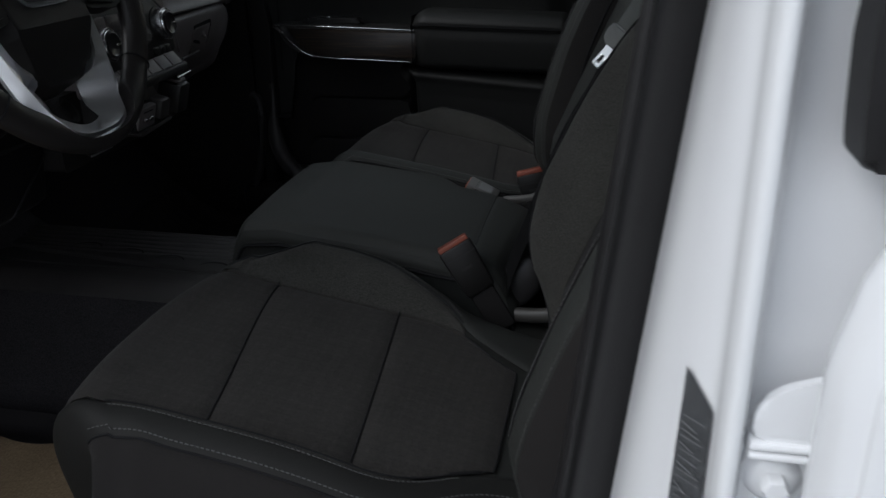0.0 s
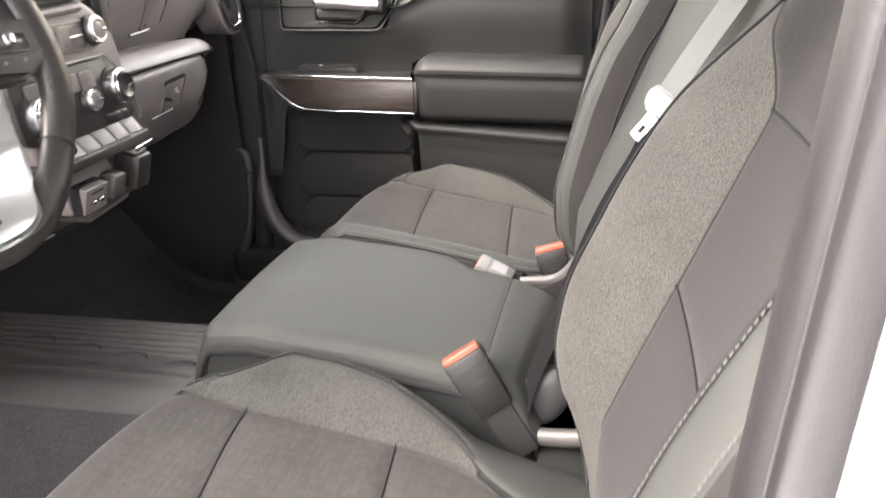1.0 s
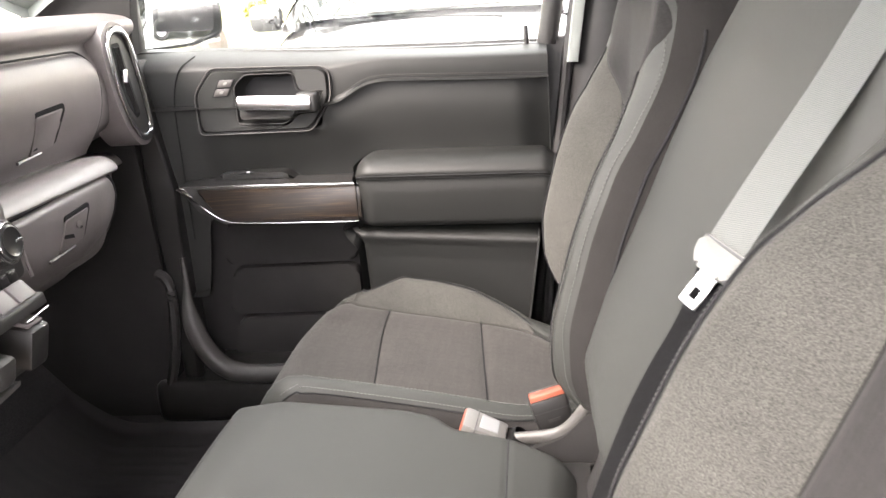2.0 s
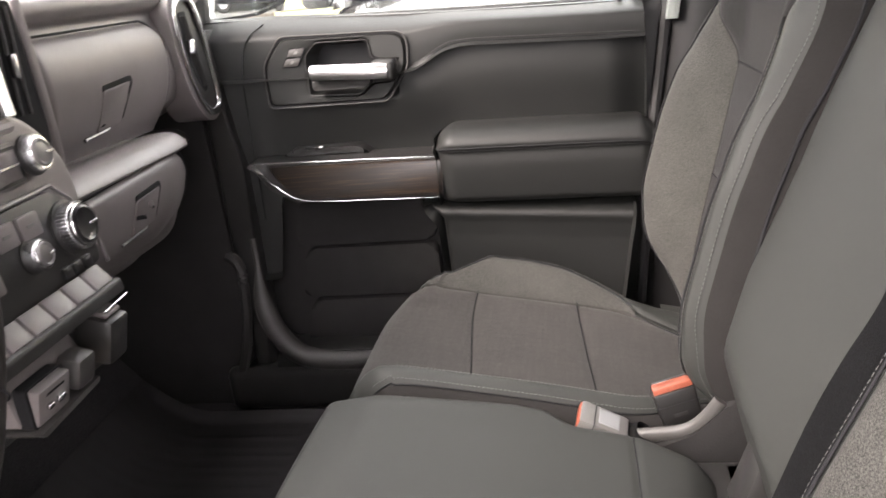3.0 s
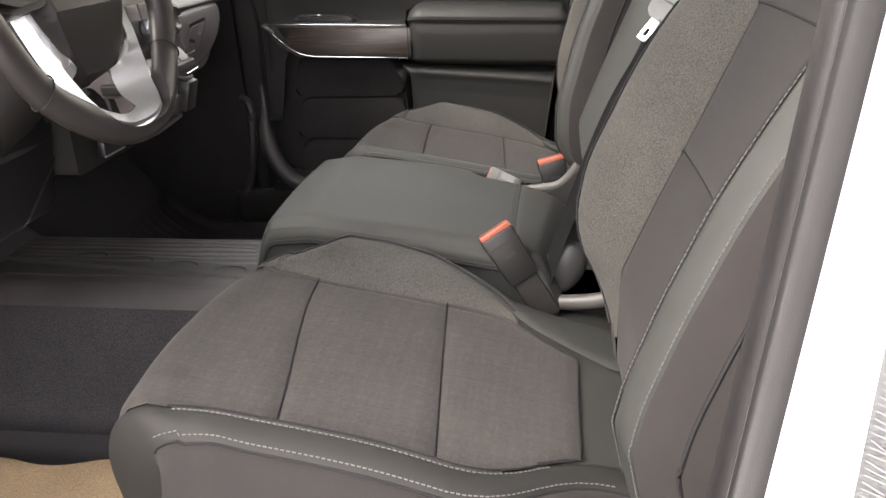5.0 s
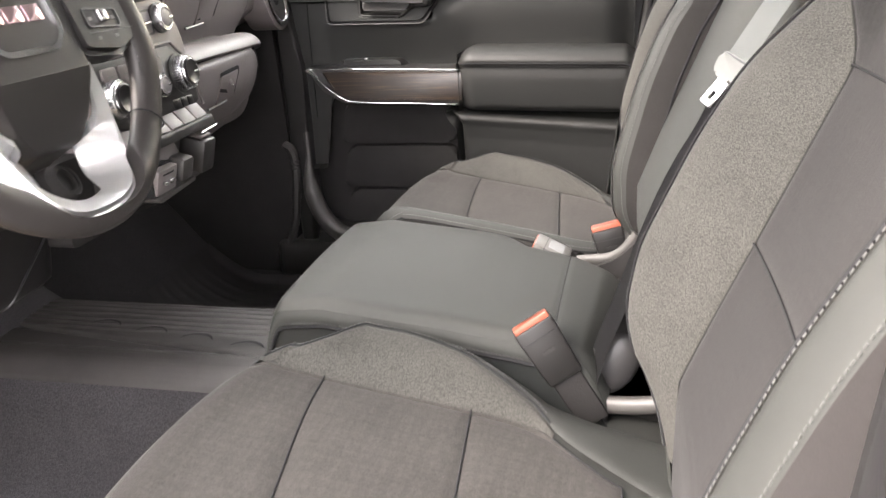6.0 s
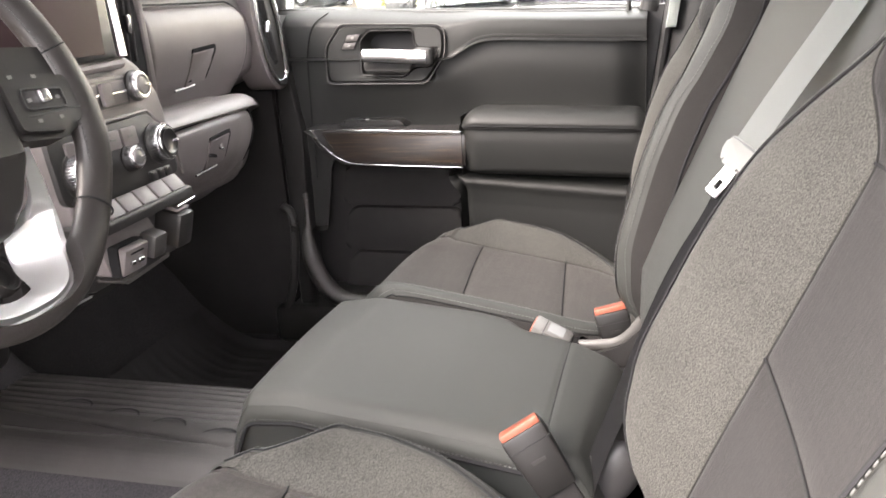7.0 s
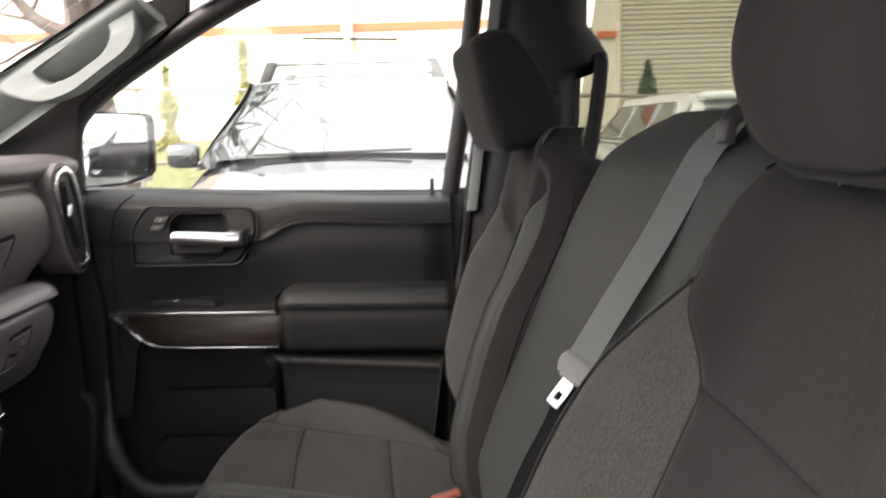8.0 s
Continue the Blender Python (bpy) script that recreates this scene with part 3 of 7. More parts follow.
    # lower pad and map pocket
    def pad(u, v):
        z = 1.124 - 0.274 * v
        x0 = soft_table([(0.84, -0.452), (1.09, -0.453), (1.106, -0.462), (1.124, -0.484)], z, 0.006)
        x = x0 + (soft_table([(0.84, -0.165), (1.124, -0.125)], z, 0.01) - x0) * u
        lip = soft_table([(0.84, 1.925), (1.06, 1.897), (1.090, 1.889), (1.100, 1.883), (1.108, 1.884), (1.116, 1.895), (1.124, 1.925)], z - 0.012 * (1 - u) + 0.010, 0.004)
        return (x, lip + 0.03 * smoothstep(0.035, 0.0, u) ** 2, z - 0.012 * u)
    part("lower_pad", sheet(pad, 50, 70, 0.03), DOORSOFT, door, "charcoal lower door pad with a rolled lip")
    part("pocket_floor", rbox((-0.63, 1.925, 0.848), (0.32, 0.08, 0.012), 0.004), DOORPLASTIC, door)
    part("pocket_back", prism(rounded([(-0.81, 0.83), (-0.81, 1.16), (-0.44, 1.16), (-0.44, 0.83)], 0.02), "y", 1.972, 1.982, 0.002), POCKET, door, "matt black pocket lining")
    for k, (z0, z1, dy) in enumerate(((0.84, 0.93, 0.030), (0.935, 1.03, 0.022), (1.035, 1.128, 0.014))):
        part("pocket_step", prism(rounded([(-0.745, z0), (-0.725, z1), (-0.475, z1), (-0.475, z0)], 0.02), "y", 1.972 - dy, 1.975, 0.008, 3), POCKET, door)
    lip = catmull([(-0.805, 1.905, 1.07), (-0.802, 1.898, 1.02), (-0.800, 1.888, 0.955), (-0.780, 1.886, 0.89), (-0.740, 1.886, 0.845), (-0.68, 1.888, 0.832), (-0.60, 1.890, 0.832)], 8)
    part("pocket_lip", tube(lip, [0.006 + 0.014 * smoothstep(0.15, 0.40, k / len(lip)) for k in range(len(lip))], 12, flat=0.9, up=(0, 1, 0)), LIPGREY, door, "curved grey map pocket lip")
    part("pocket_wall", prism(rounded([(-0.80, 0.80), (-0.785, 0.875), (-0.745, 0.835), (-0.60, 0.835), (-0.45, 0.835), (-0.45, 0.80)], 0.006), "y", 1.892, 1.95, 0.004), DOORSOFT, door)
    part("front_return", prism([(-0.842, 0.81), (-0.858, 1.44), (-0.832, 1.44), (-0.800, 1.20), (-0.805, 0.81)], "y", 1.905, 1.96, 0.010, 3), DOORPLASTIC, door)
    part("lock_pin", tube([(-0.135, 1.985, 1.415), (-0.135, 1.985, 1.452)], [0.005, 0.0038], 10), BLACK, door, "small black lock pin")
    part("sill_seal", tube([(-0.86, 2.012, 1.445), (-0.45, 2.012, 1.431), (-0.10, 2.012, 1.421)], 0.006, 8), RUBBER, door)
    part("outer_skin", prism([(-0.92, 0.60), (-0.92, 1.44), (-0.10, 1.42), (-0.10, 0.60)], "y", 2.07, 2.10, 0.004), WHITEPAINT, door)
    # window frame
    frame_line = [(-0.875, 2.00, 1.455), (-0.850, 1.985, 1.60), (-0.67, 1.975, 1.73), (-0.46, 1.955, 1.838), (-0.30, 1.945, 1.882), (-0.035, 1.94, 1.895)]
    part("window_frame", tube(catmull(frame_line, 8), 0.024, 10), BLACK, door, "black window frame")
    part("window_frame", tube([(-0.098, 1.995, 1.42), (-0.066, 1.975, 1.60), (-0.028, 1.945, 1.895)], 0.019, 10), BLACK, door)
    g = part("window_pane", prism([(-0.87, 1.43), (-0.85, 1.60), (-0.67, 1.735), (-0.46, 1.84), (-0.30, 1.885), (-0.04, 1.895), (-0.095, 1.41)], "y", 2.005, 2.009), GLASS, door, "clear side window")
    g.visible_shadow = False
    return door


passenger_door()

# kick panel and front bulkhead
tagged(link_mesh("kick_panel", prism(rounded([(-1.25, 0.74), (-1.25, 1.36), (-0.86, 1.36), (-0.845, 1.0), (-0.86, 0.74)], 0.02), "y", 1.90, 1.98, 0.008), POCKET), "black plastic kick panel beside the passenger footwell", "panel", kind="structure")
tagged(link_mesh("sill_trim", rbox((-0.3, 1.925, 0.775), (1.2, 0.09, 0.09), 0.02, 3), DOORPLASTIC), "black plastic door sill trim", "trim", kind="structure")
tagged(link_mesh("firewall", prism([(0.33, 0.72), (1.98, 0.72), (1.98, 1.38), (0.33, 1.38)], "x", -1.29, -1.24), CARPET), "dark firewall behind the footwells", "wall", kind="structure")
hinge_cover = thing("hinge_cover", (-0.86, 1.89, 1.0), "rounded black plastic cover at the footwell corner", "trim")
part("cover", tube(catmull([(-0.855, 1.895, 1.045), (-0.835, 1.89, 1.03), (-0.832, 1.89, 0.98), (-0.845, 1.892, 0.88), (-0.87, 1.895, 0.80)], 6), 0.010, 8), BLACK, hinge_cover)


# pillars, roof, rear of the cab
def passenger_b_pillar():
    p = thing("passenger_b_pillar", (0.06, 1.96, 0.80), "charcoal trim over the passenger side centre pillar", "pillar")

    def trim(u, v):
        z = 0.80 + 1.14 * v
        lo = lerp_table([(0.8, -0.12), (1.19, -0.095), (1.42, -0.062), (1.80, 0.005), (1.95, 0.03)], z)
        hi = lerp_table([(0.8, 0.12), (1.42, 0.12), (1.50, 0.158), (1.525, 0.1645), (1.662, 0.1735), (1.674, 0.222), (1.685, 0.2250), (1.7006, 0.2206), (1.749, 0.185), (1.95, 0.185)], z)
        y = 1.935 + 0.04 * (abs(2 * u - 1)) ** 3 - 0.01 * v
        return (lo + (hi - lo) * u, y, z)
    part("pillar_trim", sheet(trim, 24, 60, 0.03), PILLARTRIM, p)
    part("pillar_seal", prism([(-0.16, 0.80), (-0.125, 1.20), (-0.105, 1.43), (-0.02, 1.43), (-0.04, 1.20), (-0.08, 0.80)], "y", 1.985, 2.03, 0.003), RUBBER, p, "black door seal")
    part("seal_strip", tube([(-0.118, 1.95, 0.9), (-0.092, 1.955, 1.19), (-0.060, 1.955, 1.42), (0.003, 1.94, 1.80), (0.02, 1.93, 1.9)], 0.010, 8), RUBBER, p)
    part("lower_trim", prism([(-0.066, 1.388), (-0.047, 1.388), (0.012, 1.80), (-0.010, 1.80)], "y", 1.926, 1.95, 0.004), TRIMGREY, p, "pale grey pillar edge trim")
    part("belt_loop", tube(catmull([(0.204, 1.945, 1.690), (0.2065, 1.94, 1.665), (0.199, 1.94, 1.60), (0.190, 1.94, 1.54), (0.180, 1.94, 1.49), (0.164, 1.94, 1.445), (0.13, 1.945, 1.41)], 6), 0.0150, 10, flat=0.6, up=(0, 1, 0)), PILLARTRIM, p, "black loop round the belt slot")
    part("belt_anchor", disc_turn([(0, 0.012), (0.018, 0.010), (0.022, 0)], 20, pose(0.10, 1.932, 1.60, 90)), BLACK, p)
    return p


passenger_b_pillar()


def a_pillar():
    p = thing("a_pillar", (-0.95, 1.90, 1.50), "pale grey windscreen pillar trim with a recessed grab handle", "pillar")

    def strip(u, v):
        # u along the pillar from the dash up, v from the windscreen side to the window side
        c = Vector((-1.06, 1.86, 1.585)).lerp(Vector((-0.655, 1.82, 1.812)), u)
        d = Vector((-0.49, 0.10, -0.87)).normalized()
        wide = 0.080 - 0.012 * u
        bow = 0.03 * math.sin(v * math.pi)
        q = c + Vector((0.55, 0, -0.83)) * (wide * v - 0.03)
        return (q.x, q.y - bow + 0.05 * v * v + 0.03, q.z)
    part("pillar_trim", sheet(strip, 40, 20, 0.03), TRIMGREY, p, "pale grey pillar trim")
    out = [(-0.945, 1.652), (-0.905, 1.632), (-0.857, 1.622), (-0.80, 1.640), (-0.74, 1.682), (-0.69, 1.715), (-0.668, 1.745), (-0.668, 1.80), (-0.70, 1.80), (-0.80, 1.745)]
    hole = [(-0.868, 1.680), (-0.845, 1.655), (-0.795, 1.672), (-0.735, 1.712), (-0.718, 1.745), (-0.728, 1.768), (-0.80, 1.724)]
    grab = part("grab_handle", recessed_plate(rounded(out, 0.02), rounded(hole, 0.014), 1.845, 1.90, 1.905), TRIMGREY, p, "pale grey grab handle with a deep finger recess")
    part("handle_seam", tube(catmull([(-0.955, 1.856, 1.648), (-0.945, 1.850, 1.668), (-0.90, 1.846, 1.690), (-0.80, 1.8435, 1.742), (-0.705, 1.8445, 1.792)], 6), 0.0012, 5), SATINBLACK, grab)
    part("pillar_base", prism([(-1.06, 1.45), (-1.05, 1.62), (-0.90, 1.68), (-0.70, 1.81), (-0.60, 1.84), (-0.603, 1.79), (-0.673, 1.737), (-0.756, 1.674), (-0.833, 1.622), (-0.85, 1.45)], "y", 1.945, 1.975, 0.004), POCKET, p, "black inner pillar edge")
    part("sail_panel", prism([(-0.99, 1.44), (-0.99, 1.55), (-0.862, 1.615), (-0.872, 1.44)], "y", 1.975, 2.03, 0.004), POCKET, p, "black triangular sail panel")
    return p


a_pillar()

tagged(link_mesh("ceiling", sheet(lambda u, v: (-0.62 + 2.0 * u, 0.42 + 1.46 * v, 1.93 + 0.03 * math.sin(u * 3.1) * math.sin(v * 3.1)), 12, 12, -0.03), HEADLINER), "pale grey cloth headliner", "ceiling", kind="structure")
tagged(link_mesh("roof", rbox((0.35, MID, 2.02), (2.1, 1.56, 0.05), 0.02), WHITEPAINT), "white truck roof", "roof", kind="structure")
for _s, _y in ((1, 1.925), (-1, 0.385)):
    tagged(link_mesh("roof_rail_%d" % (1 if _s > 0 else 2), tube(catmull([(-0.60, _y, 1.86), (-0.3, _y, 1.915), (0.1, _y, 1.93), (1.35, _y, 1.92)], 8), 0.045, 12), BLACK), "dark trim along the roof edge", "trim", kind="structure")
tagged(link_mesh("windscreen_header", rbox((-0.60, MID, 1.91), (0.12, 1.46, 0.06), 0.02), HEADLINER), "pale header over the windscreen", "trim", kind="structure")
_ws = tagged(link_mesh("windscreen", sheet(lambda u, v: (-1.36 + 0.76 * u - 0.07 * math.sin(v * 3.14), 0.46 + 1.39 * v, 1.42 + 0.50 * u), 10, 16, 0.004), GLASS), "clear raked windscreen", "window", kind="structure")
_ws.visible_shadow = False
# rear cab closing walls with the rear window
tagged(link_mesh("wall_rear_low", rbox((1.37, MID, 1.10), (0.06, 1.60, 0.76), 0.01), BLACK), "dark rear cab wall", "wall", kind="structure")
tagged(link_mesh("wall_rear_top", rbox((1.37, MID, 1.92), (0.06, 1.60, 0.10), 0.01), HEADLINER), "pale strip over the rear window", "wall", kind="structure")
for _y in (0.45, 1.86):
    tagged(link_mesh("wall_rear_side_%d" % (1 if _y < 1 else 2), rbox((1.37, _y, 1.68), (0.06, 0.18, 0.40), 0.01), BLACK), "dark rear cab corner", "wall", kind="structure")


def rear_door(name, y, s):
    d = thing(name, (0.75, y, 0.80), "white rear door with a dark trim panel" if s < 0 else "charcoal trimmed rear passenger door with a clear window", "car door")
    part("door_panel", prism([(0.13, 0.80), (0.13, 1.42), (1.34, 1.40), (1.34, 0.80)], "y", min(y, y + s * 0.04), max(y, y + s * 0.04), 0.004), DOORPLASTIC, d)
    part("outer_skin", prism([(0.10, 0.60), (0.10, 1.43), (1.36, 1.41), (1.36, 0.60)], "y", min(y + s * 0.10, y + s * 0.14), max(y + s * 0.10, y + s * 0.14), 0.004), WHITEPAINT, d)
    part("window_frame", tube(catmull([(1.30, y + s * 0.03, 1.40), (1.28, y, 1.80), (1.22, y, 1.88), (0.8, y, 1.90), (0.25, y, 1.90)], 8), 0.022, 8), BLACK, d)
    pane = part("window_pane", prism([(0.14, 1.40), (0.22, 1.90), (1.26, 1.88), (1.30, 1.39)], "y", y + s * 0.045, y + s * 0.045 + 0.004), TINTGLASS, d)
    pane.visible_shadow = False
    return d


rear_door("rear_passenger_door", 1.94, 1)


def driver_b_pillar():
    """Open driver's doorway: rubber seal, painted pillar, data label, hinge of the rear door."""
    p = thing("driver_b_pillar", (0.05, 0.38, 0.60), "white painted door pillar with a black rubber seal", "pillar")

    def lean(x, z):
        return x + 0.105 * (1 - smoothstep(0.02, 0.062, x)) * (z - 1.28)

    def run(profile, z0, z1, nz, n):
        pts = catmull([(a, b, 0) for a, b in profile], n)
        m = len(pts) - 1

        def fn(u, v):
            k = min(int(u * m + 0.5), m)
            z = z0 + (z1 - z0) * v
            return (lean(pts[k].x, z), pts[k].y, z)
        return sheet(fn, m, nz)
    part("seal", run([(0.014, 0.470), (0.001, 0.440), (-0.0055, 0.415), (-0.0062, 0.399), (-0.002, 0.394), (0.0005, 0.403), (0.005, 0.404), (0.012, 0.412), (0.0225, 0.422), (0.0285, 0.4265)], 0.66, 1.95, 30, 4), RUBBER, p, "black rubber door seal")
    part("inner_trim", run([(0.014, 0.470), (0.03, 0.50), (0.16, 0.50), (0.20, 0.47)], 0.66, 1.95, 10, 4), DOORPLASTIC, p)
    part("pillar_paint", run([(0.0275, 0.4290), (0.0295, 0.4235), (0.0360, 0.4065), (0.0440, 0.3900), (0.0495, 0.3805), (0.054, 0.374), (0.060, 0.366), (0.0625, 0.356), (0.0655, 0.350), (0.070, 0.349), (0.0735, 0.353), (0.0755, 0.364), (0.080, 0.375), (0.095, 0.379), (0.15, 0.379), (0.20, 0.37)], 0.62, 1.95, 40, 6), WHITEPAINT, p, "glossy white pillar paint")
    lab = bmesh.new()
    for (x, y, z) in ((0.0480, 0.3800, 1.246), (0.0606, 0.3650, 1.228), (0.0606, 0.3650, 1.122), (0.0480, 0.3800, 1.122)):
        lab.verts.new((lean(x, z) - 0.0014, y - 0.0014, z))
    lab.faces.new(list(lab.verts))
    bmesh.ops.solidify(lab, geom=lab.faces[:], thickness=0.0004)
    tag = part("data_label", lab, DATALABEL, p, "dark grey data label with pale printed lines")
    for k in range(22):
        z = 1.218 - 0.0043 * k
        bar = bmesh.new()
        for (x, y) in ((0.0498, 0.3779), (0.0592 - 0.004 * (k % 3 == 1) - 0.002 * (k % 4 == 2), 0.3668)):
            for dz in (0, 0.0008):
                bar.verts.new((lean(x, z) - 0.0026, y - 0.0026, z + dz))
        vs = list(bar.verts)
        bar.faces.new((vs[0], vs[2], vs[3], vs[1]))
        part("label_bar", bar, LABELBAR, tag)
    # hinge of the rear door
    hinge = part("hinge", prism(rounded([(0.078, 1.219), (0.0785, 1.237), (0.090, 1.249), (0.112, 1.257), (0.135, 1.259), (0.135, 1.219)], 0.007), "y", 0.356, 0.362, 0.002, 2, True), WHITEPAINT, p, "white painted door hinge")
    part("hinge_leaf", rbox((0.106, 0.366, 1.2165), (0.058, 0.026, 0.005), 0.002), WHITEPAINT, hinge)
    part("hinge_leaf", rbox((0.106, 0.366, 1.2108), (0.058, 0.026, 0.0045), 0.002), WHITEPAINT, hinge)
    part("hinge_plate", prism(rounded([(0.077, 1.150), (0.0775, 1.204), (0.14, 1.204), (0.14, 1.150)], 0.008), "y", 0.368, 0.3785, 0.004), WHITEPAINT, hinge)
    part("washer", disc_turn([(0, 0.006), (0.009, 0.006), (0.0135, 0.003), (0.015, 0)], 24, pose(0.0935, 0.368, 1.190, 90)), WHITEPAINT, hinge)
    part("bolt", disc_turn([(0, 0.009), (0.0062, 0.009), (0.0072, 0.0075), (0.0072, 0)], 6, pose(0.0935, 0.362, 1.190, 90)), WHITEPAINT, hinge, "hexagonal hinge bolt")
    return p


DATALABEL = material("grey data label", (0.13, 0.135, 0.14), 0.5)
LABELBAR = material("pale label print", (0.165, 0.17, 0.175), 0.6)
driver_b_pillar()


def rear_driver_door():
    d = thing("rear_driver_door", (0.6, 0.30, 0.62), "white rear driver side door, closed behind the pillar", "car door")
    skin_prof = catmull([(0.03, 0.362, 0), (0.008, 0.350, 0), (0.0, 0.336, 0), (0.003, 0.322, 0), (0.014, 0.312, 0), (0.05, 0.304, 0), (0.3, 0.290, 0), (1.2, 0.285, 0)], 6)

    def edge(u, v):
        z = 0.62 + 0.76 * v
        x0 = 0.101 + 0.008 * smoothstep(1.27, 1.32, z) + 0.03 * smoothstep(1.31, 1.38, z)
        k = min(int(u * (len(skin_prof) - 1) + 0.5), len(skin_prof) - 1)
        return (x0 + skin_prof[k].x, skin_prof[k].y, z)
    part("outer_skin", sheet(edge, 42, 50, 0.01), WHITEPAINT, d, "glossy white door skin")
    part("inner_panel", rbox((0.75, 0.42, 1.10), (1.16, 0.06, 0.64), 0.01), DOORPLASTIC, d)
    part("frame_seal", prism(rounded([(0.102, 1.366), (0.100, 1.385), (0.098, 1.42), (0.135, 1.95), (0.22, 1.95), (0.17, 1.366)], 0.006), "y", 0.338, 0.372, 0.006), RUBBER, d, "black window frame seal end")
    part("seal_rib", tube([(0.118, 0.337, 1.374), (0.116, 0.337, 1.44), (0.15, 0.337, 1.94)], 0.004, 8), RUBBER, d)
    part("window_frame", tube(catmull([(1.30, 0.37, 1.40), (1.28, 0.38, 1.80), (1.22, 0.385, 1.88), (0.8, 0.39, 1.90), (0.25, 0.39, 1.90)], 8), 0.022, 8), BLACK, d)
    pane = part("window_pane", prism([(0.20, 1.38), (0.24, 1.90), (1.26, 1.88), (1.30, 1.38)], "y", 0.345, 0.349), TINTGLASS, d)
    pane.visible_shadow = False


rear_driver_door()
# driver side front of the doorway
tagged(link_mesh("door_sill_driver", rbox((-0.45, 0.36, 0.715), (1.1, 0.12, 0.09), 0.02, 3), DOORPLASTIC), "black plastic door sill at the open doorway", "trim", kind="structure")
tagged(link_mesh("kick_panel_driver", prism(rounded([(-1.25, 0.74), (-1.25, 1.40), (-1.02, 1.40), (-0.98, 1.0), (-1.0, 0.74)], 0.02), "y", 0.34, 0.40, 0.008), DOORPLASTIC), "black plastic kick panel beside the driver's footwell", "panel", kind="structure")
tagged(link_mesh("a_pillar_driver", tube([(-1.16, 0.40, 1.40), (-0.62, 0.42, 1.90)], 0.05, 12), TRIMGREY), "pale grey windscreen pillar at the open doorway", "pillar", kind="structure")


def driver_door():
    """The driver's own door, standing wide open in front of the doorway."""
    d = thing("driver_door", (-0.98, 0.30, 0.62), "white driver's door standing wide open beside the doorway", "car door")
    T = pose(-0.98, 0.30, 0, 0, 0, -72)

    def put(bm):
        bm.transform(T)
        return bm
    part("outer_skin", put(prism(rounded([(0.0, 0.60), (0.0, 1.42), (0.95, 1.42), (0.98, 1.0), (0.92, 0.60)], 0.03), "y", -0.10, -0.07, 0.006)), WHITEPAINT, d, "glossy white door skin")
    part("inner_panel", put(prism(rounded([(0.02, 0.66), (0.02, 1.42), (0.93, 1.42), (0.95, 1.0), (0.90, 0.66)], 0.03), "y", -0.068, 0.0, 0.012)), DOORPLASTIC, d, "black inner trim panel")
    part("armrest", put(rbox((0.55, 0.03, 1.20), (0.44, 0.09, 0.07), 0.02, 3)), DOORSOFT, d)
    part("window_frame", put(tube(catmull([(0.02, -0.04, 1.42), (0.22, -0.02, 1.66), (0.50, 0.0, 1.86), (0.90, 0.01, 1.90), (0.95, 0.0, 1.42)], 8), 0.022, 8)), BLACK, d, "black window frame")
    pane = part("window_pane", put(prism([(0.03, 1.42), (0.22, 1.66), (0.50, 1.85), (0.89, 1.89), (0.94, 1.42)], "y", -0.03, -0.026)), GLASS, d, "clear side window")
    pane.visible_shadow = False
    return d


driver_door()

# ---- front seats ----
NOSE = catmull([(-0.47, 0, 1.0398), (-0.495, 0, 1.036), (-0.514, 0, 1.018), (-0.522, 0, 0.99), (-0.519, 0, 0.955), (-0.506, 0, 0.90)], 6)
NOSE_LEN = [0.0]
for _a, _b in zip(NOSE, NOSE[1:]):
    NOSE_LEN.append(NOSE_LEN[-1] + (_b - _a).length)
FRONT_Q = -0.47 - NOSE_LEN[-1]


def cushion_line(q):
    """Middle line of the cushion: x along the top, arc length round the front edge. Returns the place and the outward normal in x and z."""
    if q >= -0.47:
        sag = 0.004 * math.cos((q + 0.25) * 9)
        return Vector((q, 0, 1.026 - 0.2 * (q + 0.401) + sag - 0.003)), Vector((0.196, 0, 0.98))
    s = -0.47 - q
    for i in range(len(NOSE) - 1):
        if s <= NOSE_LEN[i + 1] or i == len(NOSE) - 2:
            t = min(1.0, (s - NOSE_LEN[i]) / (NOSE_LEN[i + 1] - NOSE_LEN[i]))
            p = NOSE[i].lerp(NOSE[i + 1], t)
            d = (NOSE[i + 1] - NOSE[i]).normalized()
            nrm = Vector((d.z, 0, -d.x))
            blend = smoothstep(0, 0.055, s)
            return p, (Vector((0.196, 0, 0.98)) * (1 - blend) + nrm * blend).normalized()


def cush_insert(q):
    return soft_table([(-0.66, 0.150), (-0.47, 0.155), (-0.17, 0.155), (-0.135, 0.125), (-0.095, 0.090), (-0.05, 0.09)], q, 0.035)


def cush_ridge(q):
    return max(cush_insert(q) + 0.0005, soft_table([(-0.66, 0.150), (-0.49, 0.156), (-0.465, 0.178), (-0.44, 0.202), (-0.392, 0.226), (-0.335, 0.229), (-0.274, 0.217), (-0.221, 0.196), (-0.187, 0.179), (-0.172, 0.162), (-0.160, 0.150), (-0.05, 0.09)], q, 0.008))


def cush_near(q):
    """Outer line of the narrow roll on the doorway side."""
    return cush_insert(q) + 0.008


def cush_half(q):
    return soft_table([(-0.66, 0.186), (-0.54, 0.204), (-0.49, 0.228), (-0.44, 0.247), (-0.36, 0.253), (-0.2, 0.250), (-0.05, 0.243)], q, 0.045)


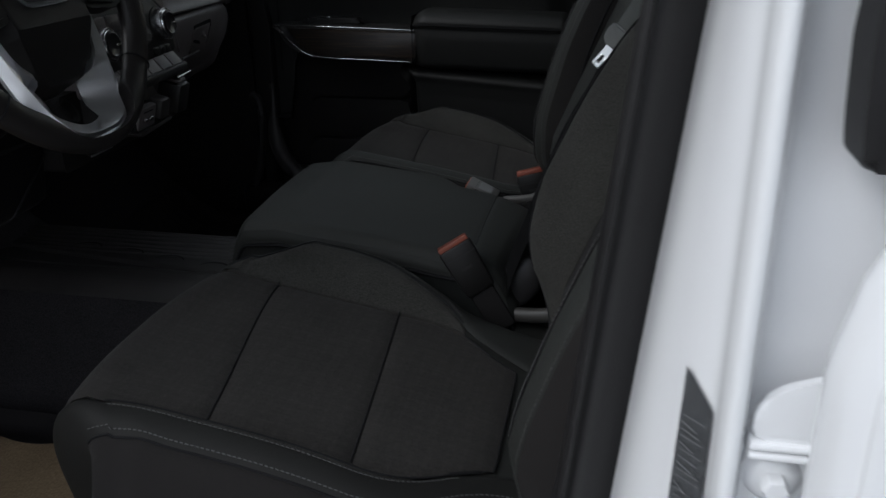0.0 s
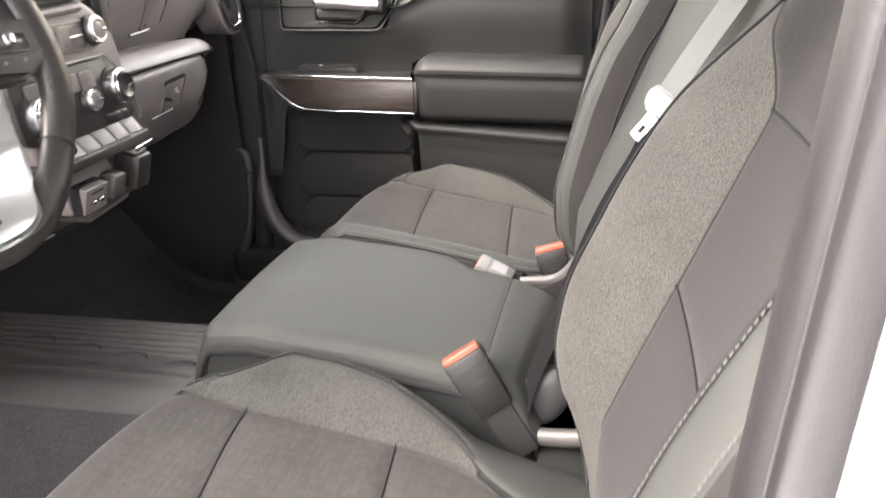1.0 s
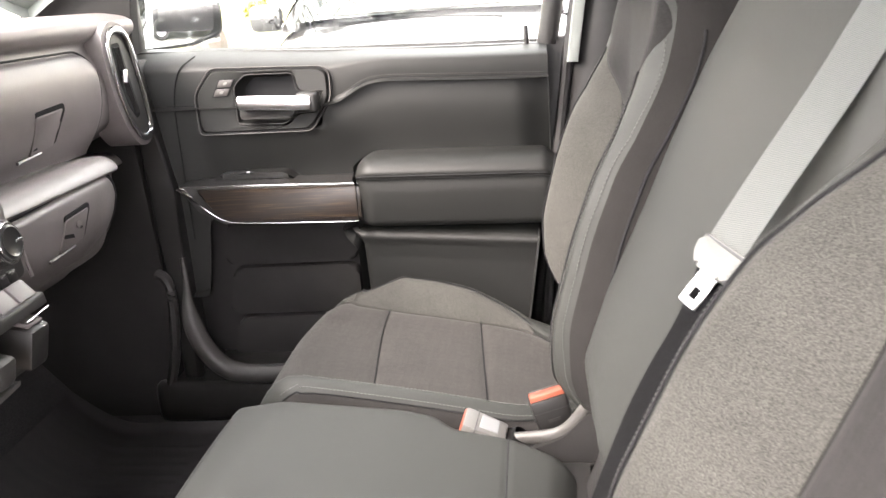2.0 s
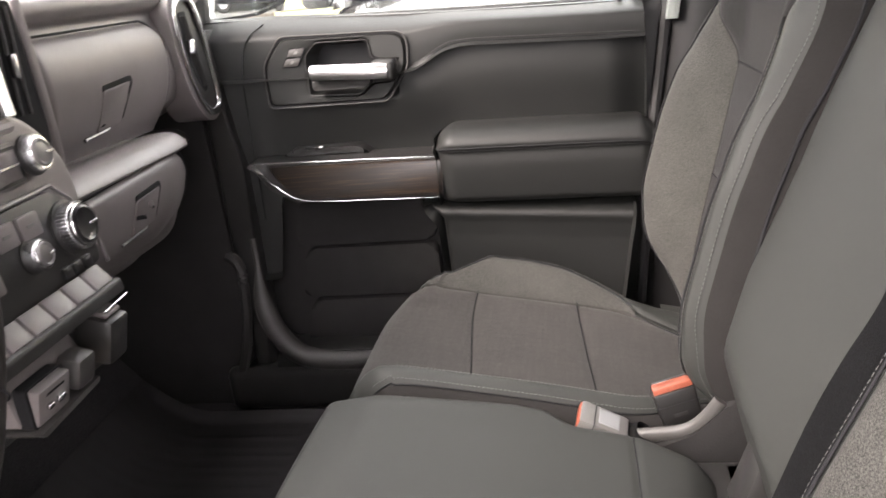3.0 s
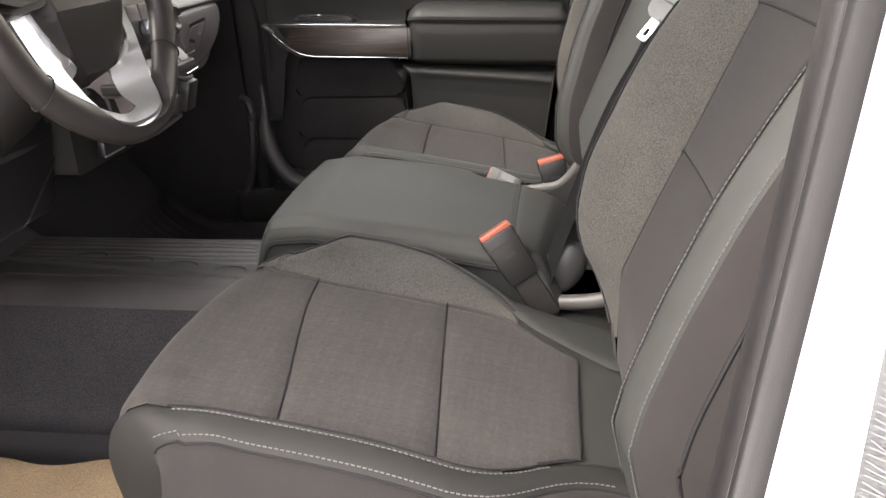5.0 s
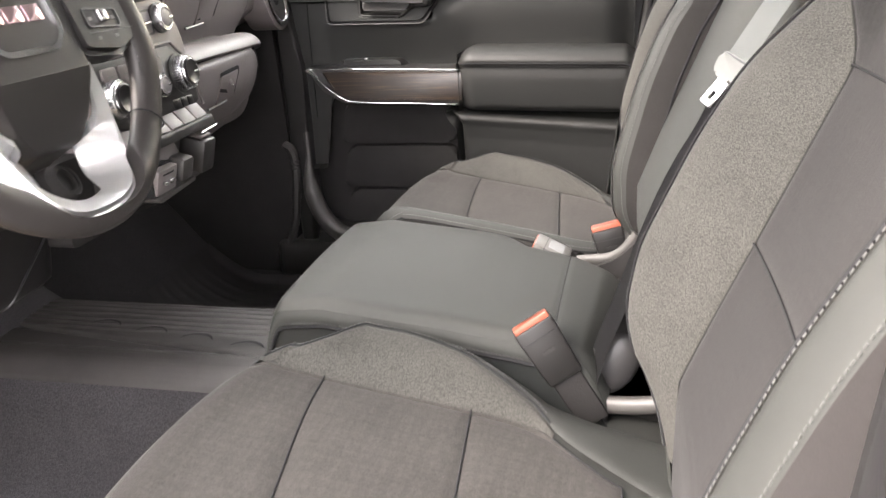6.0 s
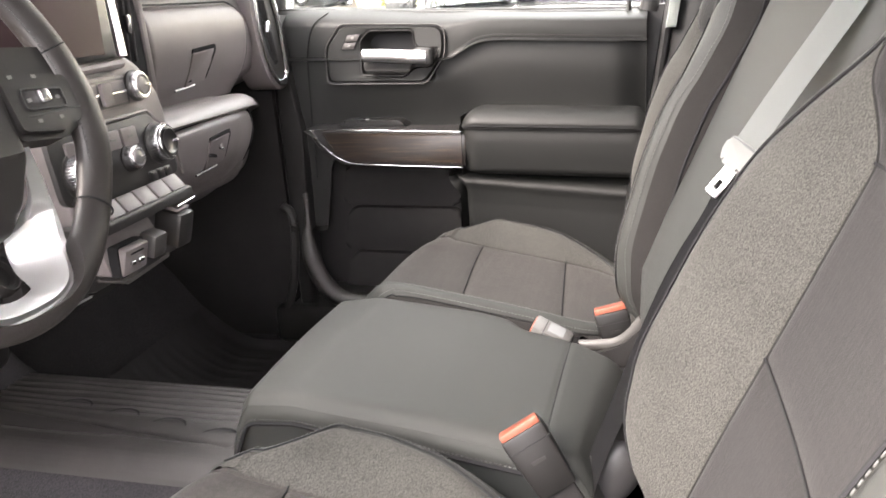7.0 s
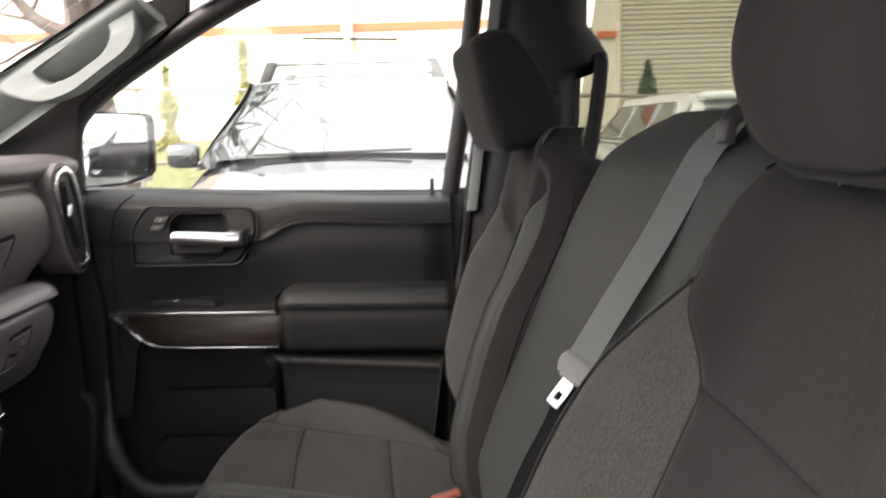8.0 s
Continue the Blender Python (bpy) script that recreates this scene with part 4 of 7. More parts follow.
def cush_rise(q):
    return 0.036 * smoothstep(0.150, 0.228, soft_table([(-0.66, 0.150), (-0.50, 0.158), (-0.45, 0.20), (-0.392, 0.226), (-0.335, 0.229), (-0.274, 0.218), (-0.2, 0.19), (-0.12, 0.165), (-0.05, 0.16)], q, 0.03))


def cushion_at(q, b, sink=0.0, nose=True):
    p, nrm = cushion_line(q)
    a = abs(b)
    wi, bo, w, h = cush_insert(q), max(cush_ridge(q), 0.16), cush_half(q), cush_rise(q)
    if b < 0:
        bo, h = cush_near(q), 0.4 * h + 0.004
        if not nose:
            bo, h = bo + 0.010, 0.005 + 0.025 * smoothstep(-0.52, -0.46, q)
    if a < wi:
        lift = -0.005 * math.cos(a / wi * 1.57) + 0.002
    elif a < bo:
        lift = 0.002 + (h - 0.002) * smoothstep(wi - 0.01, bo, a) ** 0.8
    else:
        t = (a - bo) / max(0.001, w - bo)
        lift = h - (h + (0.048 if b > 0 else 0.062)) * t ** 2.4
    p = p + nrm * (lift - sink)
    bow = -0.012 + ((0.046 if nose else 0.045) if b > 0 else 0.034 if nose else 0.012) * (b / 0.2) ** 2
    bow += (0.026 if nose and b < 0 else 0.012) * smoothstep(0.160, 0.205, a)
    return (p.x + bow * smoothstep(-0.36, -0.47, q), b, p.z)


BACK_OFF = [(0.95, 0.0), (0.99, -0.006), (1.03, -0.024), (1.08, -0.063), (1.15, -0.079), (1.26, -0.074), (1.33, -0.063), (1.37, -0.046), (1.42, -0.022), (1.48, -0.008), (1.56, 0.0)]


def back_insert(z):
    return soft_table([(0.94, 0.105), (1.02, 0.140), (1.07, 0.147), (1.13, 0.148), (1.19, 0.143), (1.34, 0.136), (1.38, 0.155), (1.42, 0.188), (1.45, 0.205)], z, 0.006)


def back_ridge(z):
    return max(back_insert(z) + 0.0005, soft_table([(0.94, 0.10), (0.98, 0.13), (1.03, 0.190), (1.08, 0.230), (1.14, 0.245), (1.28, 0.246), (1.34, 0.237), (1.38, 0.218), (1.42, 0.190), (1.45, 0.16)], z, 0.008))


def back_half(z):
    return soft_table([(0.94, 0.235), (1.0, 0.25), (1.1, 0.265), (1.3, 0.264), (1.40, 0.246), (1.47, 0.228), (1.52, 0.198), (1.56, 0.150)], z, 0.02)


NEAR_OFF = [(0.95, 0.0), (1.03, -0.020), (1.09, -0.034), (1.16, -0.039), (1.24, -0.039), (1.30, -0.032), (1.345, -0.023), (1.42, -0.010), (1.48, -0.004), (1.56, 0.0)]


def near_ridge(z):
    """The slimmer bolster on the doorway side of the driver's seat."""
    return max(back_insert(z) + 0.0005 if z < 1.38 else 0.16, soft_table([(0.94, 0.115), (1.0, 0.148), (1.06, 0.164), (1.12, 0.168), (1.30, 0.168), (1.36, 0.163), (1.45, 0.158)], z, 0.008))


def near_half(z):
    return soft_table([(0.94, 0.196), (1.05, 0.216), (1.25, 0.220), (1.40, 0.217), (1.47, 0.210), (1.52, 0.185), (1.56, 0.145)], z, 0.02)


def back_at(z, b, plane, sink=0.0):
    """A place on the front of a seat back; plane = (x at 1.181 m, slope)."""
    x = plane[0] + plane[1] * (z - 1.181) - plane[2] * max(0.0, z - 1.36)
    x += 0.9 * plane[1] * max(0.0, 1.05 - z)
    a = abs(b)
    slim = plane[3] and b < 0
    off = soft_table(NEAR_OFF if slim else BACK_OFF, z, 0.02)
    wi, bo, w = back_insert(z), (near_ridge if slim else back_ridge)(z), (near_half if slim else back_half)(z)
    if slim:
        wi = min(wi, bo - 0.0005)
    if a < wi:
        f = 0.004 * math.cos(a / wi * 1.57)
        f += off * smoothstep(0.09, 0.19, a) * smoothstep(1.335, 1.42, z)
    elif a < bo:
        low = off * smoothstep(0.09, 0.19, wi) * smoothstep(1.335, 1.42, z)
        f = low + (off - low) * smoothstep(wi - 0.004, bo, a) ** 0.75
    else:
        t = (a - bo) / max(0.001, w - bo)
        f = off + (0.012 if slim else 0.022) * t ** 2.0
    over = max(0.0, z - (1.485 if plane[2] == 0 else 1.515))
    x += f + sink + 12.0 * over ** 2
    return (x, b, z)


def puffed(surf, q0, q1, b0, b1, sink=0.0046, reach=0.010):
    """A sewn panel: fn(u, v) on a surface between two cross seams and two length seams, dipping into the seams."""
    def ease(t):
        return t - math.sin(2 * math.pi * t) / (2 * math.pi) * 0.75

    def fn(u, v):
        eu, ev = ease(u), ease(v)
        v_mid = ev
        lo = q0(v_mid) if callable(q0) else q0
        hi = q1(v_mid) if callable(q1) else q1
        q = lo + (hi - lo) * eu
        a, b = b0(q), b1(q)
        y = a + (b - a) * ev
        du = min(eu, 1 - eu) * abs(hi - lo)
        dv = min(ev, 1 - ev) * abs(b - a)
        d = min(du, dv)
        return surf(q, y, sink * math.exp(-(d / reach) ** 1.3))
    return fn


def along(surf, curve, q0, q1, n=60, sink=0.0):
    return [surf(q0 + (q1 - q0) * i / n, curve(q0 + (q1 - q0) * i / n), sink) for i in range(n + 1)]


def front_seat(name, xo, yc, plane, label, cross):
    """cross: the two cross seams of the cushion as (place, lean)."""
    seat = thing(name, (xo - 0.28, yc, 0.74), label, "car seat", "front seats")

    def place(bm):
        bm.transform(Matrix.Translation((xo, yc, 0)))
        return bm

    def cu(q, b, sink=0.0):
        return cushion_at(q, b, sink, yc < 1.0)

    def bk(z, b, sink=0.0):
        x, y, zz = back_at(z, b, plane, sink)
        return (x, y, zz)

    # cushion
    cushion = part("cushion", place(sheet(lambda u, v: cu(FRONT_Q + (-0.02 - FRONT_Q) * u, (2 * v - 1) * (cush_half(FRONT_Q + (-0.02 - FRONT_Q) * u) - 0.001), 0.007), 60, 50)), VINYL_SEAT, seat)
    ins = cush_insert

    def across(k):
        return lambda v: cross[k][0] + cross[k][1] * (0.5 - v)
    for lo, hi in ((FRONT_Q, across(0)), (across(0), across(1)), (across(1), -0.09)):
        part("insert_panel", place(sheet(puffed(cu, lo, hi, lambda q: -ins(q), ins), 26, 34)), CLOTH, cushion, "charcoal ribbed cloth insert")
    for s in (1, -1):
        ridge = cush_ridge if s > 0 else cush_near

        def band(q, s=s):
            return cush_half(q) - 0.005 if s > 0 else cush_near(q) + 0.036
        part("bolster_panel", place(sheet(puffed(cu, -0.488 if s > 0 else -0.455, -0.160, lambda q: s * ins(q), lambda q: s * ridge(q), 0.004, 0.006 if s > 0 else 0.003), 60, 14)), HEATHER, cushion, "heather grey cloth side panel")
        part("bolster_skin", place(sheet(puffed(cu, FRONT_Q, -0.02, lambda q: s * ridge(q), lambda q: s * band(q), 0.004, 0.005), 70, 14)), KNIT_SHADED if s < 0 and yc < 1.0 else VINYL_SEAT, cushion, "smooth dark grey outer roll")
        if s < 0:
            part("bolster_side", place(sheet(puffed(cu, FRONT_Q, -0.02, lambda q: s * band(q), lambda q: s * cush_half(q), 0.003, 0.005), 70, 12)), MESHCLOTH, cushion, "smooth brown-grey cloth edge")
        pipe = along(cu, lambda q: s * ridge(q), -0.487 if s > 0 else -0.462, -0.166 if s > 0 else -0.10, 60, 0.0008)
        part("piping", place(tube(pipe, 0.0010, 6)), PIPING, cushion)
        part("stitching", place(stitches(along(cu, lambda q: s * (ridge(q) + 0.0065), -0.485 if s > 0 else -0.458, -0.17 if s > 0 else -0.12, 120, 0.0002), normal=(0, s * 0.5, 0.85))), THREAD, cushion, "light grey top stitching")
        part("stitching", place(stitches(along(cu, lambda q: s * (band(q) - 0.005), -0.515 if s > 0 else -0.490, -0.06, 160, 0.0002), normal=(0, s * 0.75, 0.6))), THREAD, cushion, "light grey top stitching")
        part("piping", place(tube(along(cu, lambda q: s * band(q), -0.520 if s > 0 else -0.498, -0.03, 90, 0.002), 0.0012, 6)), PIPING, cushion)

        def side(u, v):
            q = FRONT_Q + (-0.02 - FRONT_Q) * u
            x, y, z = cu(q, s * (cush_half(q) - 0.0005))
            drop = z - 0.865
            return (x, y + s * 0.010 * math.sin(v * math.pi) + s * 0.001, z - drop * v)
        part("side_panel", place(sheet(side, 60, 12)), MESHCLOTH, cushion, "smooth brown-grey cloth side")

    def lip(u, v):
        b = (2 * v - 1) * (cush_half(FRONT_Q) - 0.0005)
        x, y, z = cu(FRONT_Q, b)
        return (x + 0.03 * u, y, z - 0.045 * u)
    part("front_skirt", place(sheet(lip, 6, 24)), MESHCLOTH, cushion)
    for lo, lean in cross:
        part("seam", place(tube([cu(lo + lean * (0.5 - i / 60), -ins(lo) + 2 * ins(lo) * i / 60, 0.0034) for i in range(61)], 0.0010, 6)), PIPING, cushion)

    rear = [(-0.13, -ins(-0.13)), (-0.105, -ins(-0.105)), (-0.091, -ins(-0.09))] + [(-0.0895, -ins(-0.09) + 2 * ins(-0.09) * i / 12) for i in range(1, 12)] + [(-0.091, ins(-0.09)), (-0.105, ins(-0.105)), (-0.13, ins(-0.13)), (-0.16, ins(-0.16))]
    part("seam", place(tube([cu(q, b, 0.0035) for q, b in rear], 0.0010, 6)), PIPING, cushion)
    # back
    lo_half = near_half if plane[3] else back_half
    back = part("backrest", place(sheet(lambda u, v: bk(0.95 + 0.60 * u, -lo_half(0.95 + 0.60 * u) + 0.001 + (back_half(0.95 + 0.60 * u) + lo_half(0.95 + 0.60 * u) - 0.002) * v, 0.007), 60, 50)), VINYL_SEAT, seat)
    wi = back_insert
    for zz in (1.19, 1.343):
        part("seam", place(tube([bk(zz, -wi(zz) + 2 * wi(zz) * i / 40, 0.0034) for i in range(41)], 0.0011, 6)), PIPING, back)
    for lo, hi in ((0.95, 1.19), (1.19, 1.343)):
        part("insert_panel", place(sheet(puffed(bk, lo, hi, lambda z: -wi(z), wi), 26, 34)), CLOTH_SHADED, back, "charcoal ribbed cloth insert")

    def top_edge(z, half):
        return min(wi(z), half(z) - 0.02) if z < 1.424 else wi_top(half) + (half(z) - 0.004 - wi_top(half)) * smoothstep(1.424, 1.47, z)

    def wi_top(half):
        return min(wi(1.424), half(1.424) - 0.02)
    part("upper_panel", place(sheet(puffed(bk, 1.343, 1.552, lambda z: -top_edge(z, lo_half), lambda z: top_edge(z, back_half)), 40, 40)), CLOTH_SHADED, back, "plain charcoal cloth upper panel")
    for s in (1, -1):
        hw = back_half if s > 0 else lo_half
        bo = near_ridge if s < 0 and plane[3] else back_ridge
        part("bolster_panel", place(sheet(puffed(bk, 0.975, 1.424, lambda z: s * min(wi(z), bo(z) - 0.0005), lambda z: s * bo(z), 0.004, 0.006), 60, 18)), HEATHER, back, "heather grey cloth side panel")

        def outer_in(z, s=s, bo=bo, hw=hw):
            return s * (bo(z) if z < 1.424 else max(bo(1.424), top_edge(z, hw)))
        part("bolster_skin", place(sheet(puffed(bk, 0.95, 1.552, outer_in, lambda z: s * hw(z), 0.004, 0.006), 70, 12)), VINYL_SEAT, back, "smooth dark grey outer roll")
        part("piping", place(tube(along(bk, lambda z: s * bo(z), 0.985, 1.424, 60, 0.0008), 0.0014, 6)), PIPING, back)
        part("stitching", place(stitches(along(bk, lambda z: s * (bo(z) + 0.006), 0.985, 1.41, 140, -0.0005), normal=(-0.9, s * 0.3, 0.1))), BACKTHREAD, back, "grey top stitching")
        part("stitching", place(stitches(along(bk, lambda z: s * (hw(z) - 0.004), 0.97, 1.46, 160, -0.0008), normal=(-0.5, s * 0.85, 0.1))), BACKTHREAD, back, "grey top stitching")

        def flank(u, v, s=s, hw=hw):
            z = 0.95 + 0.60 * u
            x, y, zz = bk(z, s * (hw(z) - 0.0005))
            deep = 0.115 * (1 - 0.55 * smoothstep(1.45, 1.55, z))
            out = 0.046 * math.sin(v * 1.9) * (1 - 0.7 * smoothstep(1.40, 1.55, z)) if s < 0 and plane[3] else 0.012 * math.sin(v * 3.14) - 0.02 * v * v
            return (x + deep * v, y + s * out, zz)
        part("side_panel", place(sheet(flank, 50, 12)), MESHCLOTH, back, "smooth brown-grey cloth side")
        seam = [flank(i / 60 * 0.8 + 0.06, 0.27) for i in range(61)]
        part("piping", place(tube(seam, 0.002, 6)), PIPING, back)

    def shell(u, v):
        z = 0.95 + 0.60 * u
        h = back_half(z) - 0.02
        b = (2 * v - 1) * h
        deep = 0.115 * (1 - 0.55 * smoothstep(1.45, 1.55, z))
        return (bk(z, back_half(z) - 0.0005)[0] + deep + 0.015 * (1 - (b / h) ** 2), b, z)
    part("back_shell", place(sheet(shell, 30, 20)), BLACK, back, "black moulded seat back shell")
    def cap(u, v):
        lo, hi = -lo_half(1.55), back_half(1.55)
        b = lo + (hi - lo) * v
        x = bk(1.55, b)[0] * (1 - u) + (bk(1.55, hi)[0] + 0.051) * u
        return (x, b, 1.549 - 0.006 * u ** 3 + 0.008 * math.sin(u * math.pi) * math.sin(v * math.pi) ** 0.5)
    part("top_cap", place(sheet(cap, 12, 24)), VINYL_SEAT, back)

    # rear corner of the cushion skin, tucked under the back
    part("corner_flap", place(sheet(lambda u, v: (-0.110 + 0.15 * u, 0.220 + 0.075 * v, 0.926 - 0.20 * (-0.05 + 0.15 * u) - 0.004 * v), 16, 10, 0.02)), VINYL_SEAT, cushion)

    # base
    part("seat_base", place(rbox((-0.25, 0, 0.83), (0.44, 0.40, 0.14), 0.02)), BLACK, seat, "black plastic seat base")
    for s in (1, -1):
        part("rail", place(rbox((-0.25, s * 0.16, 0.75), (0.50, 0.035, 0.04), 0.004)), SATINBLACK, seat)
        part("side_shield", place(prism(rounded([(-0.47, 0.80), (-0.46, 0.868), (-0.03, 0.868), (0.02, 0.90), (0.06, 0.90), (0.05, 0.79)], 0.02), "y", s * 0.225, s * 0.25, 0.006)), BLACK, seat, "black plastic side shield")
    return seat


def headrest(seat, xo, yc, x, z, tilt, w=0.136, deep=0.052):
    """A padded headrest on two posts, its front face at x and its underside at z."""
    rest = None

    def skin(u, v):
        ang = 2 * math.pi * u
        zt = v
        c, s_ = math.cos(ang), math.sin(ang)
        ex = 0.42
        bx = math.copysign(abs(c) ** ex, c) * deep
        by = math.copysign(abs(s_) ** ex, s_) * (w - 0.022 * zt ** 2)
        cap = math.sin(math.pi * min(1, max(0, zt))) ** 0.22 if 0 < zt < 1 else 0.0
        fwd = 0.020 * math.sin(zt * 3.0)
        zz = z + 0.20 * zt
        return (x + deep + bx * cap - fwd + tilt * zt, yc + by * cap, zz)
    rest = part("headrest", sheet(skin, 64, 30), HEADCLOTH, seat, "padded charcoal cloth headrest")
    ring = [skin(0.5 + 0.22 * math.cos(t), 0.5 + 0.42 * math.sin(t)) for t in [2 * math.pi * k / 60 for k in range(61)]]
    part("piping", tube([Vector(p) + Vector((-0.0005, 0, 0)) for p in ring], 0.002, 6, True), PIPING, rest)
    for s in (1, -1):
        part("post", tube([(x + 0.06, yc + s * 0.07, z - 0.06), (x + 0.055, yc + s * 0.07, z + 0.05)], 0.006, 12), CHROME, rest)
    return rest


BACKTHREAD = material("grey thread", (0.048, 0.049, 0.047), 0.8)
DRIVER_PLANE, PASSENGER_PLANE = (0.009, 0.41, 0.0, True), (-0.053, 0.22, 0.17, False)
driver_seat = front_seat("driver_seat", 0.0, 0.745, DRIVER_PLANE, "charcoal cloth driver's seat with heather grey bolsters and light stitching", ((-0.3835, 0.048), (-0.2315, 0.027)))
headrest(driver_seat, 0, 0.745, 0.100, 1.508, 0.01, 0.142)
passenger_seat = front_seat("passenger_seat", 0.018, 1.56, PASSENGER_PLANE, "charcoal cloth passenger seat with heather grey bolsters beside the far door", ((-0.386, 0.027), (-0.2325, 0.027)))


def wedge_headrest(seat, y0, y1):
    """The passenger headrest: a forward-leaning padded wedge with a seam along its side."""
    prof = [(-0.071, 1.668), (-0.063, 1.622), (-0.054, 1.574), (-0.040, 1.532), (-0.024, 1.5165), (0.012, 1.5235), (0.042, 1.533), (0.056, 1.548), (0.052, 1.580), (0.036, 1.616), (0.012, 1.656), (-0.010, 1.684), (-0.033, 1.691), (-0.058, 1.684)]
    line = [Vector((p.x, p.y)) for p in catmull([(a, b, 0) for a, b in prof], 4, True)]
    mid = sum(line, Vector((0, 0))) / len(line)
    ends = [(-0.003, 0.0), (-0.002, 0.45), (0.0, 0.72), (0.002, 0.83), (0.007, 0.91), (0.014, 0.96), (0.024, 0.99), (0.040, 1.0)]
    rings = [(y0 + d, f) for d, f in ends] + [((y0 + y1) / 2, 1.012)] + [(y1 - d, f) for d, f in ends[::-1]]
    n = len(line)

    def skin(u, v):
        y, f = rings[int(u * (len(rings) - 1) + 0.5)]
        q = mid + (line[int(v * n + 0.5) % n] - mid) * f
        return (q.x - 0.026 * (y - y0) / (y1 - y0), y, q.y)
    rest = part("headrest", sheet(skin, len(rings) - 1, n), HEADCLOTH, seat, "padded charcoal cloth headrest")
    for s in (-1, 1):
        part("post", tube([(0.036, 1.56 + s * 0.07, 1.47), (0.030, 1.56 + s * 0.07, 1.56)], 0.006, 12), CHROME, rest)
    return rest


wedge_headrest(passenger_seat, 1.432, 1.690)

# ---- dashboard ----
DASH_SECTION = [(-1.32, 1.47), (-1.10, 1.515), (-0.93, 1.528), (-0.866, 1.523), (-0.840, 1.514), (-0.834, 1.502), (-0.840, 1.489), (-0.851, 1.480), (-0.846, 1.462), (-0.836, 1.44), (-0.833, 1.415), (-0.836, 1.385), (-0.847, 1.355), (-0.862, 1.330),
                (-0.876, 1.3135), (-0.866, 1.3065), (-0.845, 1.3095), (-0.820, 1.3120), (-0.802, 1.3100), (-0.790, 1.3035), (-0.783, 1.2950), (-0.783, 1.2895), (-0.795, 1.284), (-0.806, 1.272), (-0.812, 1.225), (-0.824, 1.180), (-0.848, 1.150), (-0.90, 1.135), (-1.05, 1.12), (-1.24, 1.12)]
LID_PROFILE = [(1.300, -0.880), (1.318, -0.866), (1.335, -0.853), (1.355, -0.841), (1.380, -0.832), (1.405, -0.828), (1.430, -0.828), (1.450, -0.832), (1.465, -0.840), (1.480, -0.852)]
LOW_PROFILE = [(1.13, -0.880), (1.16, -0.838), (1.19, -0.810), (1.22, -0.793), (1.25, -0.7845), (1.27, -0.7815), (1.285, -0.783), (1.295, -0.790)]


def curved_plate(outline, profile, lo, hi, bevel=0.0):
    """A plate (y, z) that follows a bowed face; lo and hi are measured outwards from it."""
    bm = prism(outline, "x", lo, hi)
    if bevel:
        edge = [e for e in bm.edges if all(abs(v.co.x - hi) < 1e-6 for v in e.verts)]
        bmesh.ops.bevel(bm, geom=edge, offset=bevel, segments=2, profile=0.5, affect="EDGES")
    for v in bm.verts:
        v.co.x += soft_table(profile, v.co.z, 0.012)
    return bm


